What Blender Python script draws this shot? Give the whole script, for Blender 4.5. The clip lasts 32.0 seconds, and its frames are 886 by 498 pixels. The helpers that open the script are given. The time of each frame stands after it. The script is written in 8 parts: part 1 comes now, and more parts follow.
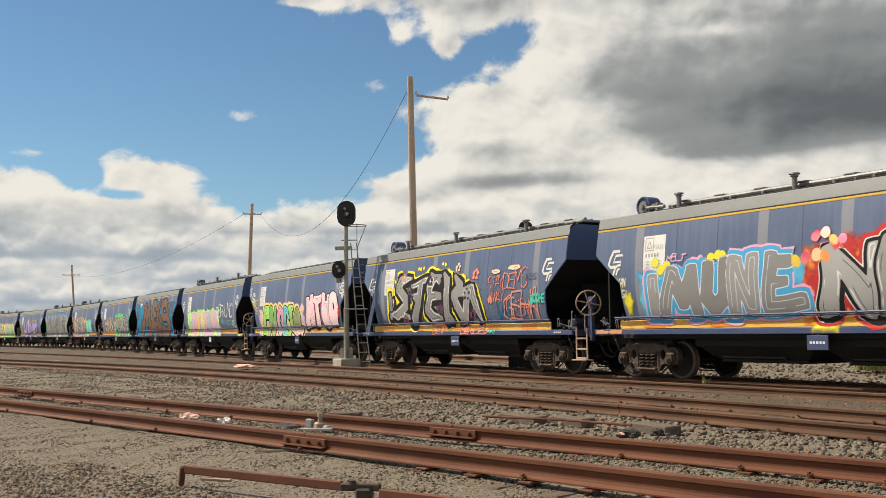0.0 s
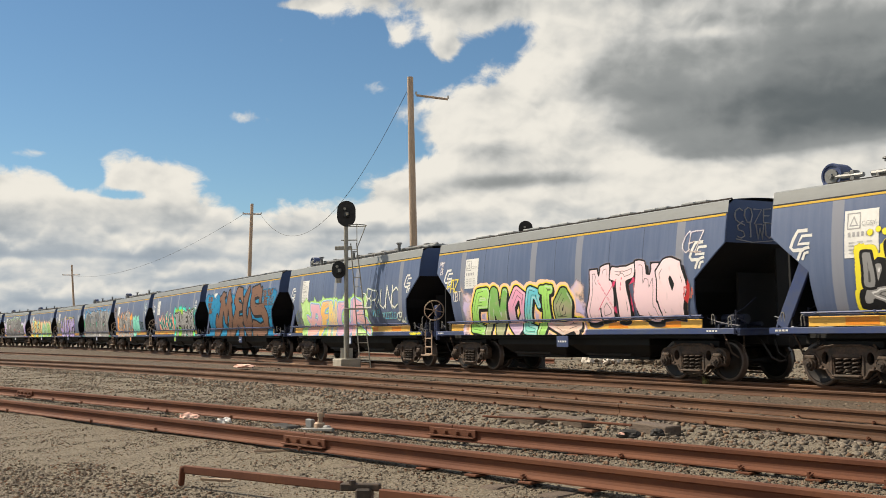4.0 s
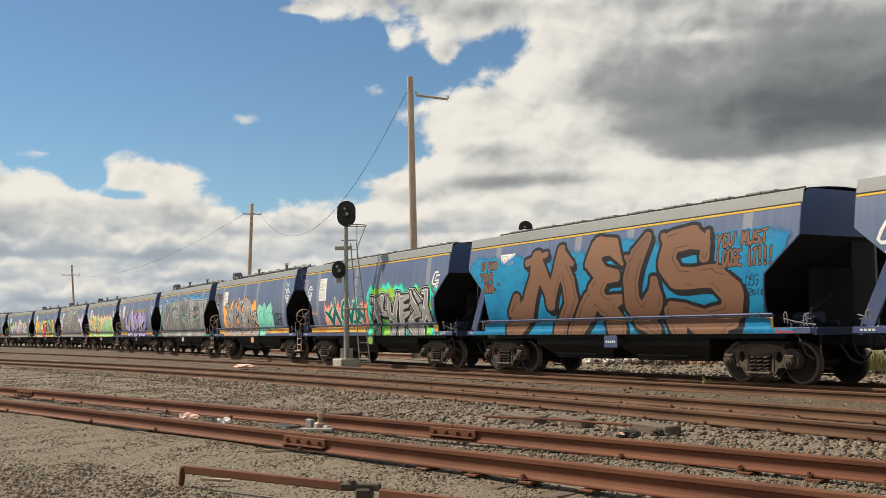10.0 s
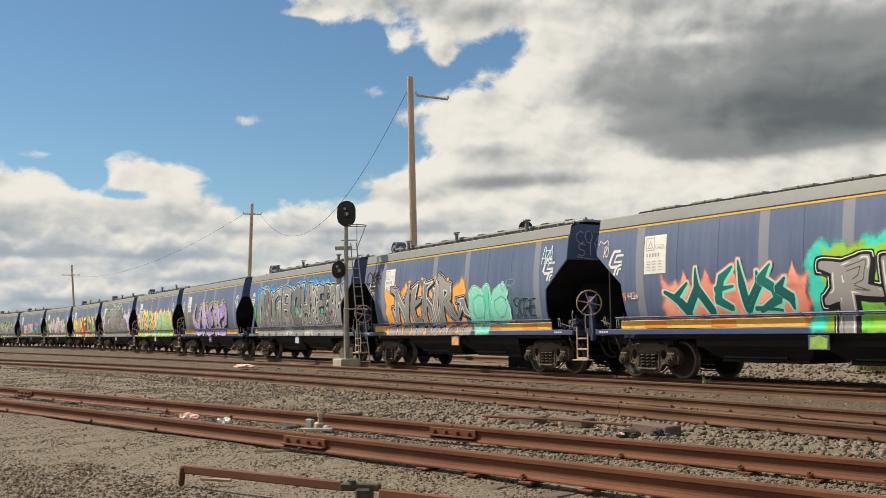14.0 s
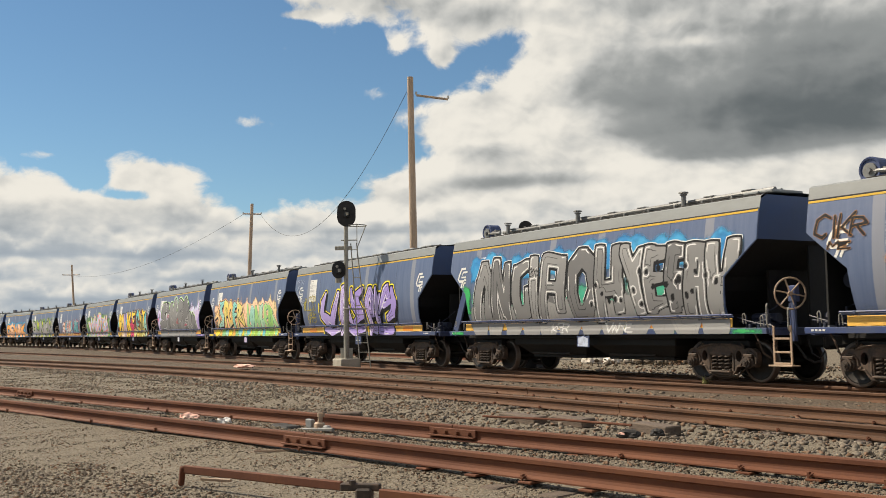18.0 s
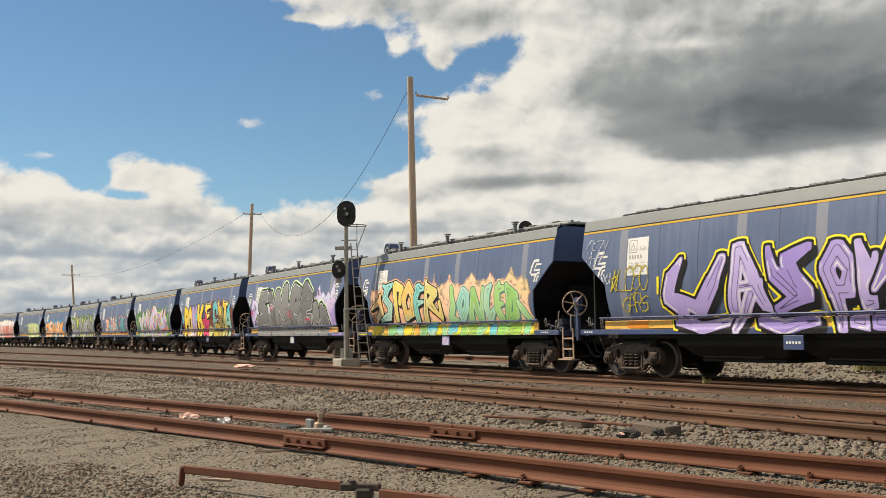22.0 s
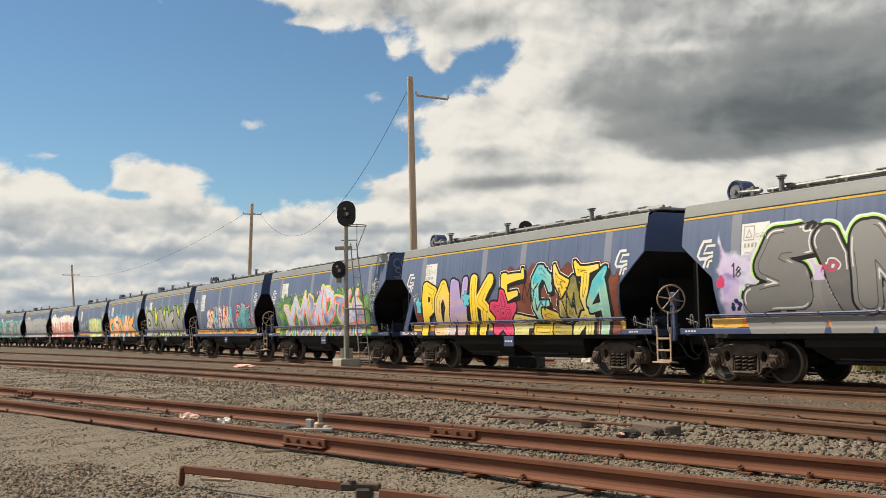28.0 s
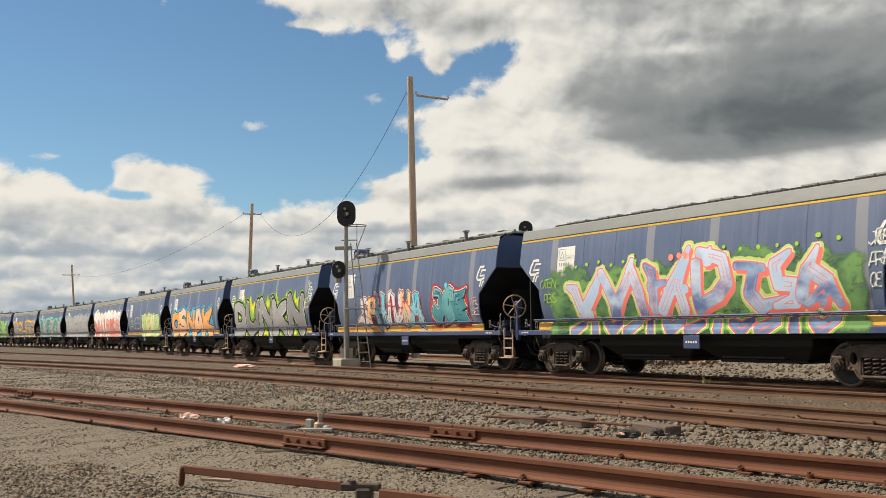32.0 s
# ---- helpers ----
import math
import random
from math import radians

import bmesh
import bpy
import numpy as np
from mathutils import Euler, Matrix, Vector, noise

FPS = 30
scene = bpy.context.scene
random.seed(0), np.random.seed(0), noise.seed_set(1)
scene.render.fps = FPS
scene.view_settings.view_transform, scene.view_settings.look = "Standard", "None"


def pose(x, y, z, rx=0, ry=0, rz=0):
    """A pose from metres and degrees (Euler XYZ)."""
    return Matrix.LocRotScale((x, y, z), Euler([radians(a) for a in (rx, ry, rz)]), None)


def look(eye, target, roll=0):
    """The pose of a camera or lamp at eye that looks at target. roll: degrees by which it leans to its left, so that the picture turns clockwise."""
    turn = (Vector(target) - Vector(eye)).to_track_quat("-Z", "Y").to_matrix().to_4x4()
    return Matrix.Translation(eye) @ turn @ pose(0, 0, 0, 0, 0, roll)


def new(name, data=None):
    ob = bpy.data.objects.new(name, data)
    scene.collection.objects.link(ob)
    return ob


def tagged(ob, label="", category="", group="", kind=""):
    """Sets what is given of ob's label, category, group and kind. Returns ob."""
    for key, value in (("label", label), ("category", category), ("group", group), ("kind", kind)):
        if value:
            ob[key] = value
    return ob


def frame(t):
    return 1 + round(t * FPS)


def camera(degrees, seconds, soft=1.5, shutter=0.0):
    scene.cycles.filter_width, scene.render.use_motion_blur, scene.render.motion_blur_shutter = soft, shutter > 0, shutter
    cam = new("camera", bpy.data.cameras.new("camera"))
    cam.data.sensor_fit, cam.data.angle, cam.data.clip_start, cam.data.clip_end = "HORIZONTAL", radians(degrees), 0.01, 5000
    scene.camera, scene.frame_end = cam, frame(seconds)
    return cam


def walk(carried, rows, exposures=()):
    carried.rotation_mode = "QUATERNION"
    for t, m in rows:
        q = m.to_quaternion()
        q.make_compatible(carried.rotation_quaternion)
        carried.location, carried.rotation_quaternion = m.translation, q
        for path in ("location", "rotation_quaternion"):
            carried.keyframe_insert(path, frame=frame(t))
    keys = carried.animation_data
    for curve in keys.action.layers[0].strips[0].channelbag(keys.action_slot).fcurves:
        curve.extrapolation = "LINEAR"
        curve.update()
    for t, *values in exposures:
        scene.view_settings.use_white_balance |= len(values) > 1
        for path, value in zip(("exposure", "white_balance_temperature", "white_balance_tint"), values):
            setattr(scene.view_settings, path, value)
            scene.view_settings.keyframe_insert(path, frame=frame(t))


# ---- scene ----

EYE = (0.0, -18.182, 1.228)
cam = camera(47.06, 32.0, soft=0.65, shutter=0.1)
VIEW = look(EYE, (-17.236, -8.166, 2.832), -0.704)
walk(cam, [(0.0, VIEW), (32.0, VIEW)])


# ---- light ----
SUN_DIR = Vector((-0.54, -0.42, 0.73)).normalized()
world = bpy.data.worlds.new("sky")
scene.world = world
world.use_nodes = True
wn = world.node_tree.nodes
wn.clear()
w_sky = wn.new("ShaderNodeTexSky")
w_sky.sky_type = "NISHITA"
w_sky.sun_disc = False
w_sky.sun_elevation = math.asin(SUN_DIR.z)
w_sky.sun_rotation = math.atan2(SUN_DIR.x, SUN_DIR.y)
w_sky.air_density, w_sky.dust_density, w_sky.ozone_density = 1.0, 0.0, 1.4
wl = world.node_tree.links
# a little more cyan in the clear blue, and broken cloud over the rest of the sky
w_tint = wn.new("ShaderNodeMix")
w_tint.data_type, w_tint.blend_type = "RGBA", "MULTIPLY"
w_tint.inputs["Factor"].default_value = 1.0
w_tint.inputs[7].default_value = (0.63, 0.77, 0.82, 1.0)
wl.new(w_sky.outputs[0], w_tint.inputs[6])
w_co = wn.new("ShaderNodeTexCoord")
w_noise = wn.new("ShaderNodeTexNoise")
w_noise.inputs["Scale"].default_value, w_noise.inputs["Detail"].default_value = 2.6, 6.0
wl.new(w_co.outputs["Generated"], w_noise.inputs["Vector"])
w_dot = wn.new("ShaderNodeVectorMath")
w_dot.operation = "DOT_PRODUCT"
w_dot.inputs[1].default_value = Vector((-0.862, 0.501, 0.08)).normalized()
wl.new(w_co.outputs["Generated"], w_dot.inputs[0])
w_away = wn.new("ShaderNodeMapRange")
w_away.inputs[1].default_value, w_away.inputs[2].default_value = 0.55, 0.25
wl.new(w_dot.outputs["Value"], w_away.inputs[0])
w_mask = wn.new("ShaderNodeMapRange")
w_mask.interpolation_type = "SMOOTHSTEP"
w_mask.inputs[1].default_value, w_mask.inputs[2].default_value = 0.40, 0.56
wl.new(w_noise.outputs["Fac"], w_mask.inputs[0])
w_mul = wn.new("ShaderNodeMath")
w_mul.operation = "MULTIPLY"
wl.new(w_away.outputs[0], w_mul.inputs[0])
wl.new(w_mask.outputs[0], w_mul.inputs[1])
w_cloud = wn.new("ShaderNodeMix")
w_cloud.data_type = "RGBA"
w_cloud.inputs[7].default_value = (5.8, 5.4, 4.9, 1.0)
wl.new(w_mul.outputs[0], w_cloud.inputs["Factor"])
wl.new(w_tint.outputs[2], w_cloud.inputs[6])
w_bg = wn.new("ShaderNodeBackground")
w_bg.inputs["Strength"].default_value = 0.091
w_out = wn.new("ShaderNodeOutputWorld")
wl.new(w_cloud.outputs[2], w_bg.inputs[0])
wl.new(w_bg.outputs[0], w_out.inputs[0])
sun_data = bpy.data.lights.new("sun", "SUN")
sun_data.energy, sun_data.angle, sun_data.color = 5.0, radians(0.6), (1.0, 0.875, 0.69)
sun_lamp = new("sun", sun_data)
sun_lamp.matrix_world = look(SUN_DIR * 100, (0, 0, 0))
scene.view_settings.exposure = 0.27


# ---- materials ----
def srgb(r, g, b):
    return tuple(((c / 255 + 0.055) / 1.055) ** 2.4 if c > 10 else c / 255 / 12.92 for c in (r, g, b))


class Net:
    """Small helper that wires shader nodes."""

    def __init__(self, name):
        self.m = bpy.data.materials.new(name)
        self.m.use_nodes = True
        self.t = self.m.node_tree
        self.t.nodes.clear()
        self.out = self.t.nodes.new("ShaderNodeOutputMaterial")

    def n(self, kind):
        return self.t.nodes.new(kind)

    def link(self, a, b):
        self.t.links.new(a, b)

    def put(self, socket, value):
        if hasattr(value, "is_linked"):
            self.link(value, socket)
        elif isinstance(value, (tuple, list)):
            socket.default_value = (*value, 1.0) if len(value) == 3 and len(socket.default_value) == 4 else value
        else:
            socket.default_value = value

    def math(self, op, a, b=0.0, clamp=False):
        node = self.n("ShaderNodeMath")
        node.operation, node.use_clamp = op, clamp
        self.put(node.inputs[0], a)
        self.put(node.inputs[1], b)
        return node.outputs[0]

    def mix(self, fac, a, b):
        node = self.n("ShaderNodeMix")
        node.data_type = "RGBA"
        self.put(node.inputs["Factor"], fac)
        self.put(node.inputs[6], a)
        self.put(node.inputs[7], b)
        return node.outputs[2]

    def ramp(self, value, lo, hi):
        node = self.n("ShaderNodeMapRange")
        node.interpolation_type = "SMOOTHSTEP"
        self.put(node.inputs[0], value)
        self.put(node.inputs[1], lo)
        self.put(node.inputs[2], hi)
        return node.outputs[0]

    def coords(self, scale=(1, 1, 1), kind="Object"):
        tc = self.n("ShaderNodeTexCoord")
        mp = self.n("ShaderNodeMapping")
        mp.inputs["Scale"].default_value = scale
        self.link(tc.outputs[kind], mp.inputs[0])
        return mp.outputs[0]

    def noise(self, scale, vec=None, detail=4.0, rough=0.55):
        node = self.n("ShaderNodeTexNoise")
        node.inputs["Scale"].default_value = scale
        node.inputs["Detail"].default_value = detail
        node.inputs["Roughness"].default_value = rough
        if vec is not None:
            self.link(vec, node.inputs["Vector"])
        return node.outputs["Fac"]

    def attr(self, name, colour=False):
        node = self.n("ShaderNodeAttribute")
        node.attribute_name = name
        return node.outputs["Color"] if colour else node.outputs["Fac"]

    def surface(self, colour, rough=0.6, metal=0.0, bump=None, dist=0.01, strength=0.6):
        b = self.n("ShaderNodeBsdfPrincipled")
        self.put(b.inputs["Base Color"], colour)
        self.put(b.inputs["Roughness"], rough)
        self.put(b.inputs["Metallic"], metal)
        if bump is not None:
            bn = self.n("ShaderNodeBump")
            bn.inputs["Distance"].default_value = dist
            bn.inputs["Strength"].default_value = strength
            self.link(bump, bn.inputs["Height"])
            self.link(bn.outputs[0], b.inputs["Normal"])
        self.bsdf = b
        self.link(b.outputs[0], self.out.inputs[0])
        return self.m


def worn(name, base, dirt, rough=0.55, metal=0.0, big=0.6, fine=9.0, amount=0.55, dist=0.004, stretch=(1, 1, 1), spread=0.0):
    """Paint, rust or stone: a base colour, broken by dirt at two scales."""
    k = Net(name)
    v = k.coords(stretch)
    a = k.noise(big, v, 5)
    f = k.noise(fine, v, 6, 0.65)
    blend = k.math("MULTIPLY", k.ramp(k.math("ADD", k.math("MULTIPLY", a, 0.6), k.math("MULTIPLY", f, 0.4)), 0.38, 0.66), amount)
    c = k.mix(blend, base, dirt)
    if spread:
        info = k.n("ShaderNodeObjectInfo")
        h = k.n("ShaderNodeHueSaturation")
        k.put(h.inputs["Value"], k.math("ADD", k.math("MULTIPLY", info.outputs["Random"], spread), 1 - spread / 2))
        k.put(h.inputs["Color"], c)
        c = h.outputs[0]
    r = k.math("ADD", k.math("MULTIPLY", f, 0.25), rough - 0.12)
    return k.surface(c, r, metal, f, dist)


M = {}
M["rust"] = worn("rusty_rail_steel", (0.102, 0.031, 0.013), (0.156, 0.056, 0.023), 0.8, 0.0, 1.2, 30, 0.8, 0.003)
M["rust_dark"] = worn("dark_rusty_rail_steel", (0.077, 0.033, 0.014), (0.134, 0.060, 0.026), 0.75, 0.0, 0.8, 25, 0.8, 0.003)
M["roof"] = worn("pale_grey_roof_paint", (0.258, 0.276, 0.280), (0.196, 0.205, 0.205), 0.5, 0.0, 0.5, 6, 0.6, 0.002, (0.4, 1, 1))
M["navy_end"] = worn("navy_end_paint", (0.062, 0.098, 0.205), (0.075, 0.102, 0.17), 0.4, 0.0, 0.7, 5, 0.5, 0.002)
M["navy_sill"] = worn("navy_sill_paint", (0.043, 0.067, 0.183), (0.085, 0.098, 0.134), 0.45, 0.0, 1.0, 8, 0.6, 0.002)
M["gear"] = worn("dark_navy_gear", (0.012, 0.017, 0.04), (0.03, 0.03, 0.035), 0.5, 0.0, 2.0, 10, 0.6, 0.002)
M["yellow"] = worn("yellow_board_paint", (0.93, 0.53, 0.09), (0.60, 0.34, 0.11), 0.5, 0.0, 1.2, 8, 0.35, 0.001)
M["orange"] = worn("orange_reflector", (0.880, 0.293, 0.012), (0.854, 0.268, 0.037), 0.35, 0.0, 1.5, 8, 0.4, 0.001)
M["stripe"] = worn("yellow_stripe_paint", (0.805, 0.512, 0.061), (0.512, 0.366, 0.122), 0.5, 0.0, 1.2, 8, 0.4, 0.001)
# underframe black; also stands in for deep shade on the sloping ends
M["black"] = worn("black_underframe_and_shade", (0.005, 0.005, 0.006), (0.012, 0.011, 0.009), 0.75, 0.0, 1.0, 8, 0.7, 0.003)
M["bogie"] = worn("grimy_bogie_iron", (0.042, 0.032, 0.026), (0.140, 0.088, 0.058), 0.75, 0.0, 3.0, 22, 0.85, 0.004)
M["wheel"] = worn("dark_wheel_steel", (0.014, 0.012, 0.011), (0.04, 0.027, 0.02), 0.6, 0.2, 2.0, 10, 0.7, 0.002)
M["tread"] = worn("bright_wheel_tread", (0.13, 0.10, 0.085), (0.07, 0.05, 0.04), 0.4, 0.4, 2.0, 10, 0.6, 0.001)
M["tan"] = worn("tan_primer_steel", (0.42, 0.31, 0.22), (0.22, 0.14, 0.09), 0.6, 0.0, 2.0, 14, 0.6, 0.002)
M["white"] = worn("white_marking_paint", (0.792, 0.792, 0.770), (0.550, 0.550, 0.528), 0.5, 0.0, 1.4, 9, 0.5, 0.001)
M["ink"] = worn("black_marking_paint", (0.02, 0.02, 0.025), (0.06, 0.06, 0.06), 0.5, 0.0, 2.0, 9, 0.5, 0.001)
M["greymark"] = worn("grey_marking_paint", (0.35, 0.35, 0.36), (0.5, 0.5, 0.5), 0.5, 0.0, 2.0, 9, 0.5, 0.001)
M["signal_black"] = worn("matt_black_signal_paint", (0.010, 0.010, 0.011), (0.022, 0.022, 0.022), 0.6, 0.0, 2.0, 9, 0.5, 0.001)
M["galv"] = worn("galvanised_steel", (0.38, 0.37, 0.33), (0.24, 0.22, 0.18), 0.5, 0.3, 2.0, 16, 0.7, 0.001)
M["concrete"] = worn("pale_concrete", (0.46, 0.42, 0.35), (0.28, 0.25, 0.20), 0.85, 0.0, 3.0, 20, 0.7, 0.004)
M["timber"] = worn("weathered_grey_pole_timber", (0.60, 0.47, 0.36), (0.36, 0.26, 0.185), 0.85, 0.0, 1.0, 10, 0.8, 0.006, (6, 6, 0.5))
M["sleeper"] = worn("old_sleeper_timber", (0.144, 0.109, 0.085), (0.060, 0.046, 0.038), 0.9, 0.0, 2.0, 12, 0.8, 0.01, (6, 0.8, 6))
M["lens"] = worn("dark_lens_glass", (0.02, 0.02, 0.02), (0.05, 0.05, 0.05), 0.15, 0.0, 2, 9, 0.4, 0.0)
M["pipe"] = worn("dark_grey_roof_pipe", (0.21, 0.215, 0.215), (0.11, 0.105, 0.10), 0.5, 0.2, 2, 12, 0.6, 0.002)
M["faint"] = worn("faint_grey_marking", (0.52, 0.52, 0.52), (0.40, 0.40, 0.40), 0.5, 0.0, 2.0, 9, 0.5, 0.001)
M["wire"] = worn("dull_wire", (0.06, 0.06, 0.06), (0.10, 0.10, 0.09), 0.6, 0.4, 1, 9, 0.4, 0.0)
M["porcelain"] = worn("white_insulator_porcelain", (0.6, 0.6, 0.58), (0.35, 0.34, 0.3), 0.25, 0.0, 4, 20, 0.5, 0.001)
M["litter_white"] = worn("white_plastic_litter", (0.75, 0.74, 0.72), (0.5, 0.48, 0.44), 0.5, 0, 4, 20, 0.5, 0.004)
M["litter_pink"] = worn("faded_pink_litter", (0.72, 0.38, 0.30), (0.6, 0.5, 0.42), 0.7, 0, 6, 20, 0.7, 0.004)
M["blackstuff"] = worn("black_scrap_rubber", (0.018, 0.017, 0.017), (0.04, 0.035, 0.03), 0.8, 0, 4, 20, 0.7, 0.006)
M["stone_pale"] = worn("pale_rubble_stone", (0.78, 0.75, 0.70), (0.52, 0.46, 0.40), 0.9, 0, 2, 14, 0.7, 0.01, (1, 1, 1), 0.3)
M["stone_brown"] = worn("brown_boulder_stone", (0.36, 0.22, 0.12), (0.16, 0.11, 0.08), 0.9, 0, 2, 14, 0.7, 0.01, (1, 1, 1), 0.3)


def hull_material():
    """Navy paint, chalked, with bare grey bands over the welded frames and thin seams."""
    k = Net("chalky_navy_hopper_paint")
    v = k.coords()
    sep = k.n("ShaderNodeSeparateXYZ")
    k.link(v, sep.inputs[0])
    x = sep.outputs[0]
    streak = k.noise(2.2, k.coords((3.0, 1.0, 0.25)), 5)
    big = k.noise(0.35, v, 4)
    fine = k.noise(22.0, v, 5)
    c = k.mix(k.ramp(k.math("ADD", k.math("MULTIPLY", big, 0.5), k.math("MULTIPLY", streak, 0.5)), 0.36, 0.64), (0.088, 0.124, 0.228), (0.128, 0.166, 0.272))
    c = k.mix(k.math("MULTIPLY", k.ramp(fine, 0.5, 0.8), 0.25), c, (0.165, 0.188, 0.245))
    bands = 0.0
    for at in (-4.85, -0.95, 1.17, 5.05):
        d = k.math("ABSOLUTE", k.math("SUBTRACT", x, at))
        b = k.math("SUBTRACT", 1.0, k.ramp(d, 0.125, 0.15))
        bands = b if bands == 0.0 else k.math("MAXIMUM", bands, b)
    patch = k.ramp(k.noise(0.8, k.coords((1, 1, 0.6)), 3), 0.22, 0.42)
    c = k.mix(k.math("MULTIPLY", k.math("MULTIPLY", bands, patch), 0.55), c, (0.338, 0.338, 0.351))
    seam = 0.0
    for at in (-3.55, -2.25, 0.1, 2.45, 3.75):
        d = k.math("ABSOLUTE", k.math("SUBTRACT", x, at))
        b = k.math("SUBTRACT", 1.0, k.ramp(d, 0.008, 0.02))
        seam = b if seam == 0.0 else k.math("MAXIMUM", seam, b)
    c = k.mix(k.math("MULTIPLY", seam, 0.6), c, (0.026, 0.033, 0.065))
    h = k.math("SUBTRACT", k.noise(1.3, k.coords((1.4, 1, 0.5)), 2), k.math("MULTIPLY", seam, 0.15))
    m = k.surface(c, k.math("ADD", k.math("MULTIPLY", fine, 0.2), 0.33), 0.0, h, 0.02, 0.5)
    k.bsdf.inputs["Specular IOR Level"].default_value = 0.40
    return m


M["hull"] = hull_material()


def spray_material():
    """Sprayed lettering: fill, outline, rim and halo picked by the distance from the strokes."""
    k = Net("sprayed_lettering_paint")
    v = k.coords()
    rag = k.math("MULTIPLY", k.math("SUBTRACT", k.noise(3.2, v, 3), 0.5), 1.0)
    grain = k.math("MULTIPLY", k.math("SUBTRACT", k.noise(26.0, v, 3), 0.5), 1.0)
    d, halo, line = k.attr("dist"), k.attr("halo"), k.attr("line")
    rim_end = k.math("ADD", line, k.attr("rw"))
    mottled = k.noise(1.7, k.coords((1, 1, 1.6)), 3)
    fade = k.math("ADD", k.math("MULTIPLY", mottled, 0.7), k.math("MULTIPLY", k.attr("grad"), 0.35))
    fill = k.mix(k.ramp(fade, 0.36, 0.72), k.attr("fill_two", True), k.attr("fill", True))
    shine = k.math("MULTIPLY", k.math("SUBTRACT", 1.0, k.ramp(k.math("ABSOLUTE", k.math("ADD", d, 0.045)), 0.012, 0.018)), k.ramp(k.noise(1.3, v, 1), 0.50, 0.54))
    fill = k.mix(k.math("MINIMUM", k.math("MULTIPLY", shine, k.attr("shine")), 1.0), fill, (0.72, 0.72, 0.72))
    # inner strokes that echo the letter's edge
    inner = k.math("MULTIPLY", k.math("SUBTRACT", 1.0, k.ramp(k.math("ABSOLUTE", k.math("ADD", d, 0.105)), 0.006, 0.013)), k.ramp(k.noise(1.15, k.coords((1, 1, 0.7)), 1), 0.505, 0.53))
    fill = k.mix(k.math("MULTIPLY", inner, 0.75), fill, k.attr("outline", True))
    edge = k.math("ADD", d, k.math("MULTIPLY", grain, 0.006))
    shade = k.attr("shade")
    # the ground behind, in two blended colours
    back = k.math("ADD", k.attr("back"), k.math("MULTIPLY", rag, 0.22))
    ground = k.mix(k.ramp(k.noise(1.3, v, 4), 0.40, 0.60), k.attr("ground", True), k.attr("ground_two", True))
    c = k.mix(k.ramp(edge, -0.004, 0.004), fill, k.attr("outline", True))
    past = k.math("MINIMUM", k.math("SUBTRACT", edge, line), shade)
    c = k.mix(k.ramp(past, -0.004, 0.006), c, k.attr("rim", True))
    past = k.math("MINIMUM", k.math("SUBTRACT", edge, rim_end), shade)
    c = k.mix(k.ramp(past, -0.004, 0.006), c, k.attr("glow", True))
    far = k.math("SUBTRACT", k.math("SUBTRACT", k.math("ADD", edge, k.math("MULTIPLY", rag, k.math("MULTIPLY", halo, 2.4))), k.math("MULTIPLY", halo, 1.3)), rim_end)
    far = k.math("MINIMUM", far, shade)
    c = k.mix(k.ramp(far, -0.010, 0.010), c, ground)
    clear = k.ramp(far, -0.012, 0.014)
    patchy = k.ramp(k.noise(2.6, k.coords((1, 1, 1.4)), 4), 0.30, 0.52)
    cover = k.math("MULTIPLY", k.math("SUBTRACT", 1.0, k.ramp(back, -0.11, 0.05)), k.math("ADD", k.attr("veil"), k.math("MULTIPLY", patchy, k.math("SUBTRACT", 1.0, k.attr("veil")))))
    clear = k.math("MINIMUM", clear, k.math("SUBTRACT", 1.0, cover))
    # thin overspray lets the old paint show through in places
    worn_through = k.math("MULTIPLY", k.ramp(k.noise(5.5, k.coords((1, 1, 0.5)), 5), 0.60, 0.78), 0.22)
    c = k.mix(k.math("MULTIPLY", worn_through, 1.0), c, (0.13, 0.135, 0.16))
    m = k.surface(c, 0.6, 0.0, mottled, 0.004, 0.3)
    k.bsdf.inputs["Specular IOR Level"].default_value = 0.22
    tr = k.n("ShaderNodeBsdfTransparent")
    ms = k.n("ShaderNodeMixShader")
    k.link(clear, ms.inputs[0])
    k.link(k.bsdf.outputs[0], ms.inputs[1])
    k.link(tr.outputs[0], ms.inputs[2])
    k.link(ms.outputs[0], k.out.inputs[0])
    return m


M["spray"] = spray_material()


def ground_material():
    """Grey-brown yard gravel with sandy patches."""
    k = Net("grey_brown_yard_gravel")
    v = k.coords()
    big = k.noise(0.22, v, 5, 0.6)
    mid = k.noise(2.5, v, 5, 0.6)
    vor = k.n("ShaderNodeTexVoronoi")
    vor.inputs["Scale"].default_value = 40.0
    k.link(v, vor.inputs["Vector"])
    sep = k.n("ShaderNodeSeparateColor")
    k.link(vor.outputs["Color"], sep.inputs[0])
    pebble = sep.outputs[0]
    c = k.mix(k.ramp(k.math("ADD", k.math("MULTIPLY", big, 0.6), k.math("MULTIPLY", mid, 0.4)), 0.36, 0.64), (0.137, 0.109, 0.076), (0.158, 0.130, 0.090))
    c = k.mix(k.math("MULTIPLY", pebble, 0.75), c, (0.244, 0.211, 0.158))
    c = k.mix(k.math("MULTIPLY", k.ramp(sep.outputs[1], 0.66, 0.80), 0.50), c, (0.047, 0.036, 0.025))
    h = k.math("ADD", k.math("MULTIPLY", k.math("SUBTRACT", 1.0, vor.outputs["Distance"]), 0.6), k.math("MULTIPLY", mid, 0.8))
    return k.surface(c, 0.92, 0.0, h, 0.03, 0.9)


M["ground"] = ground_material()


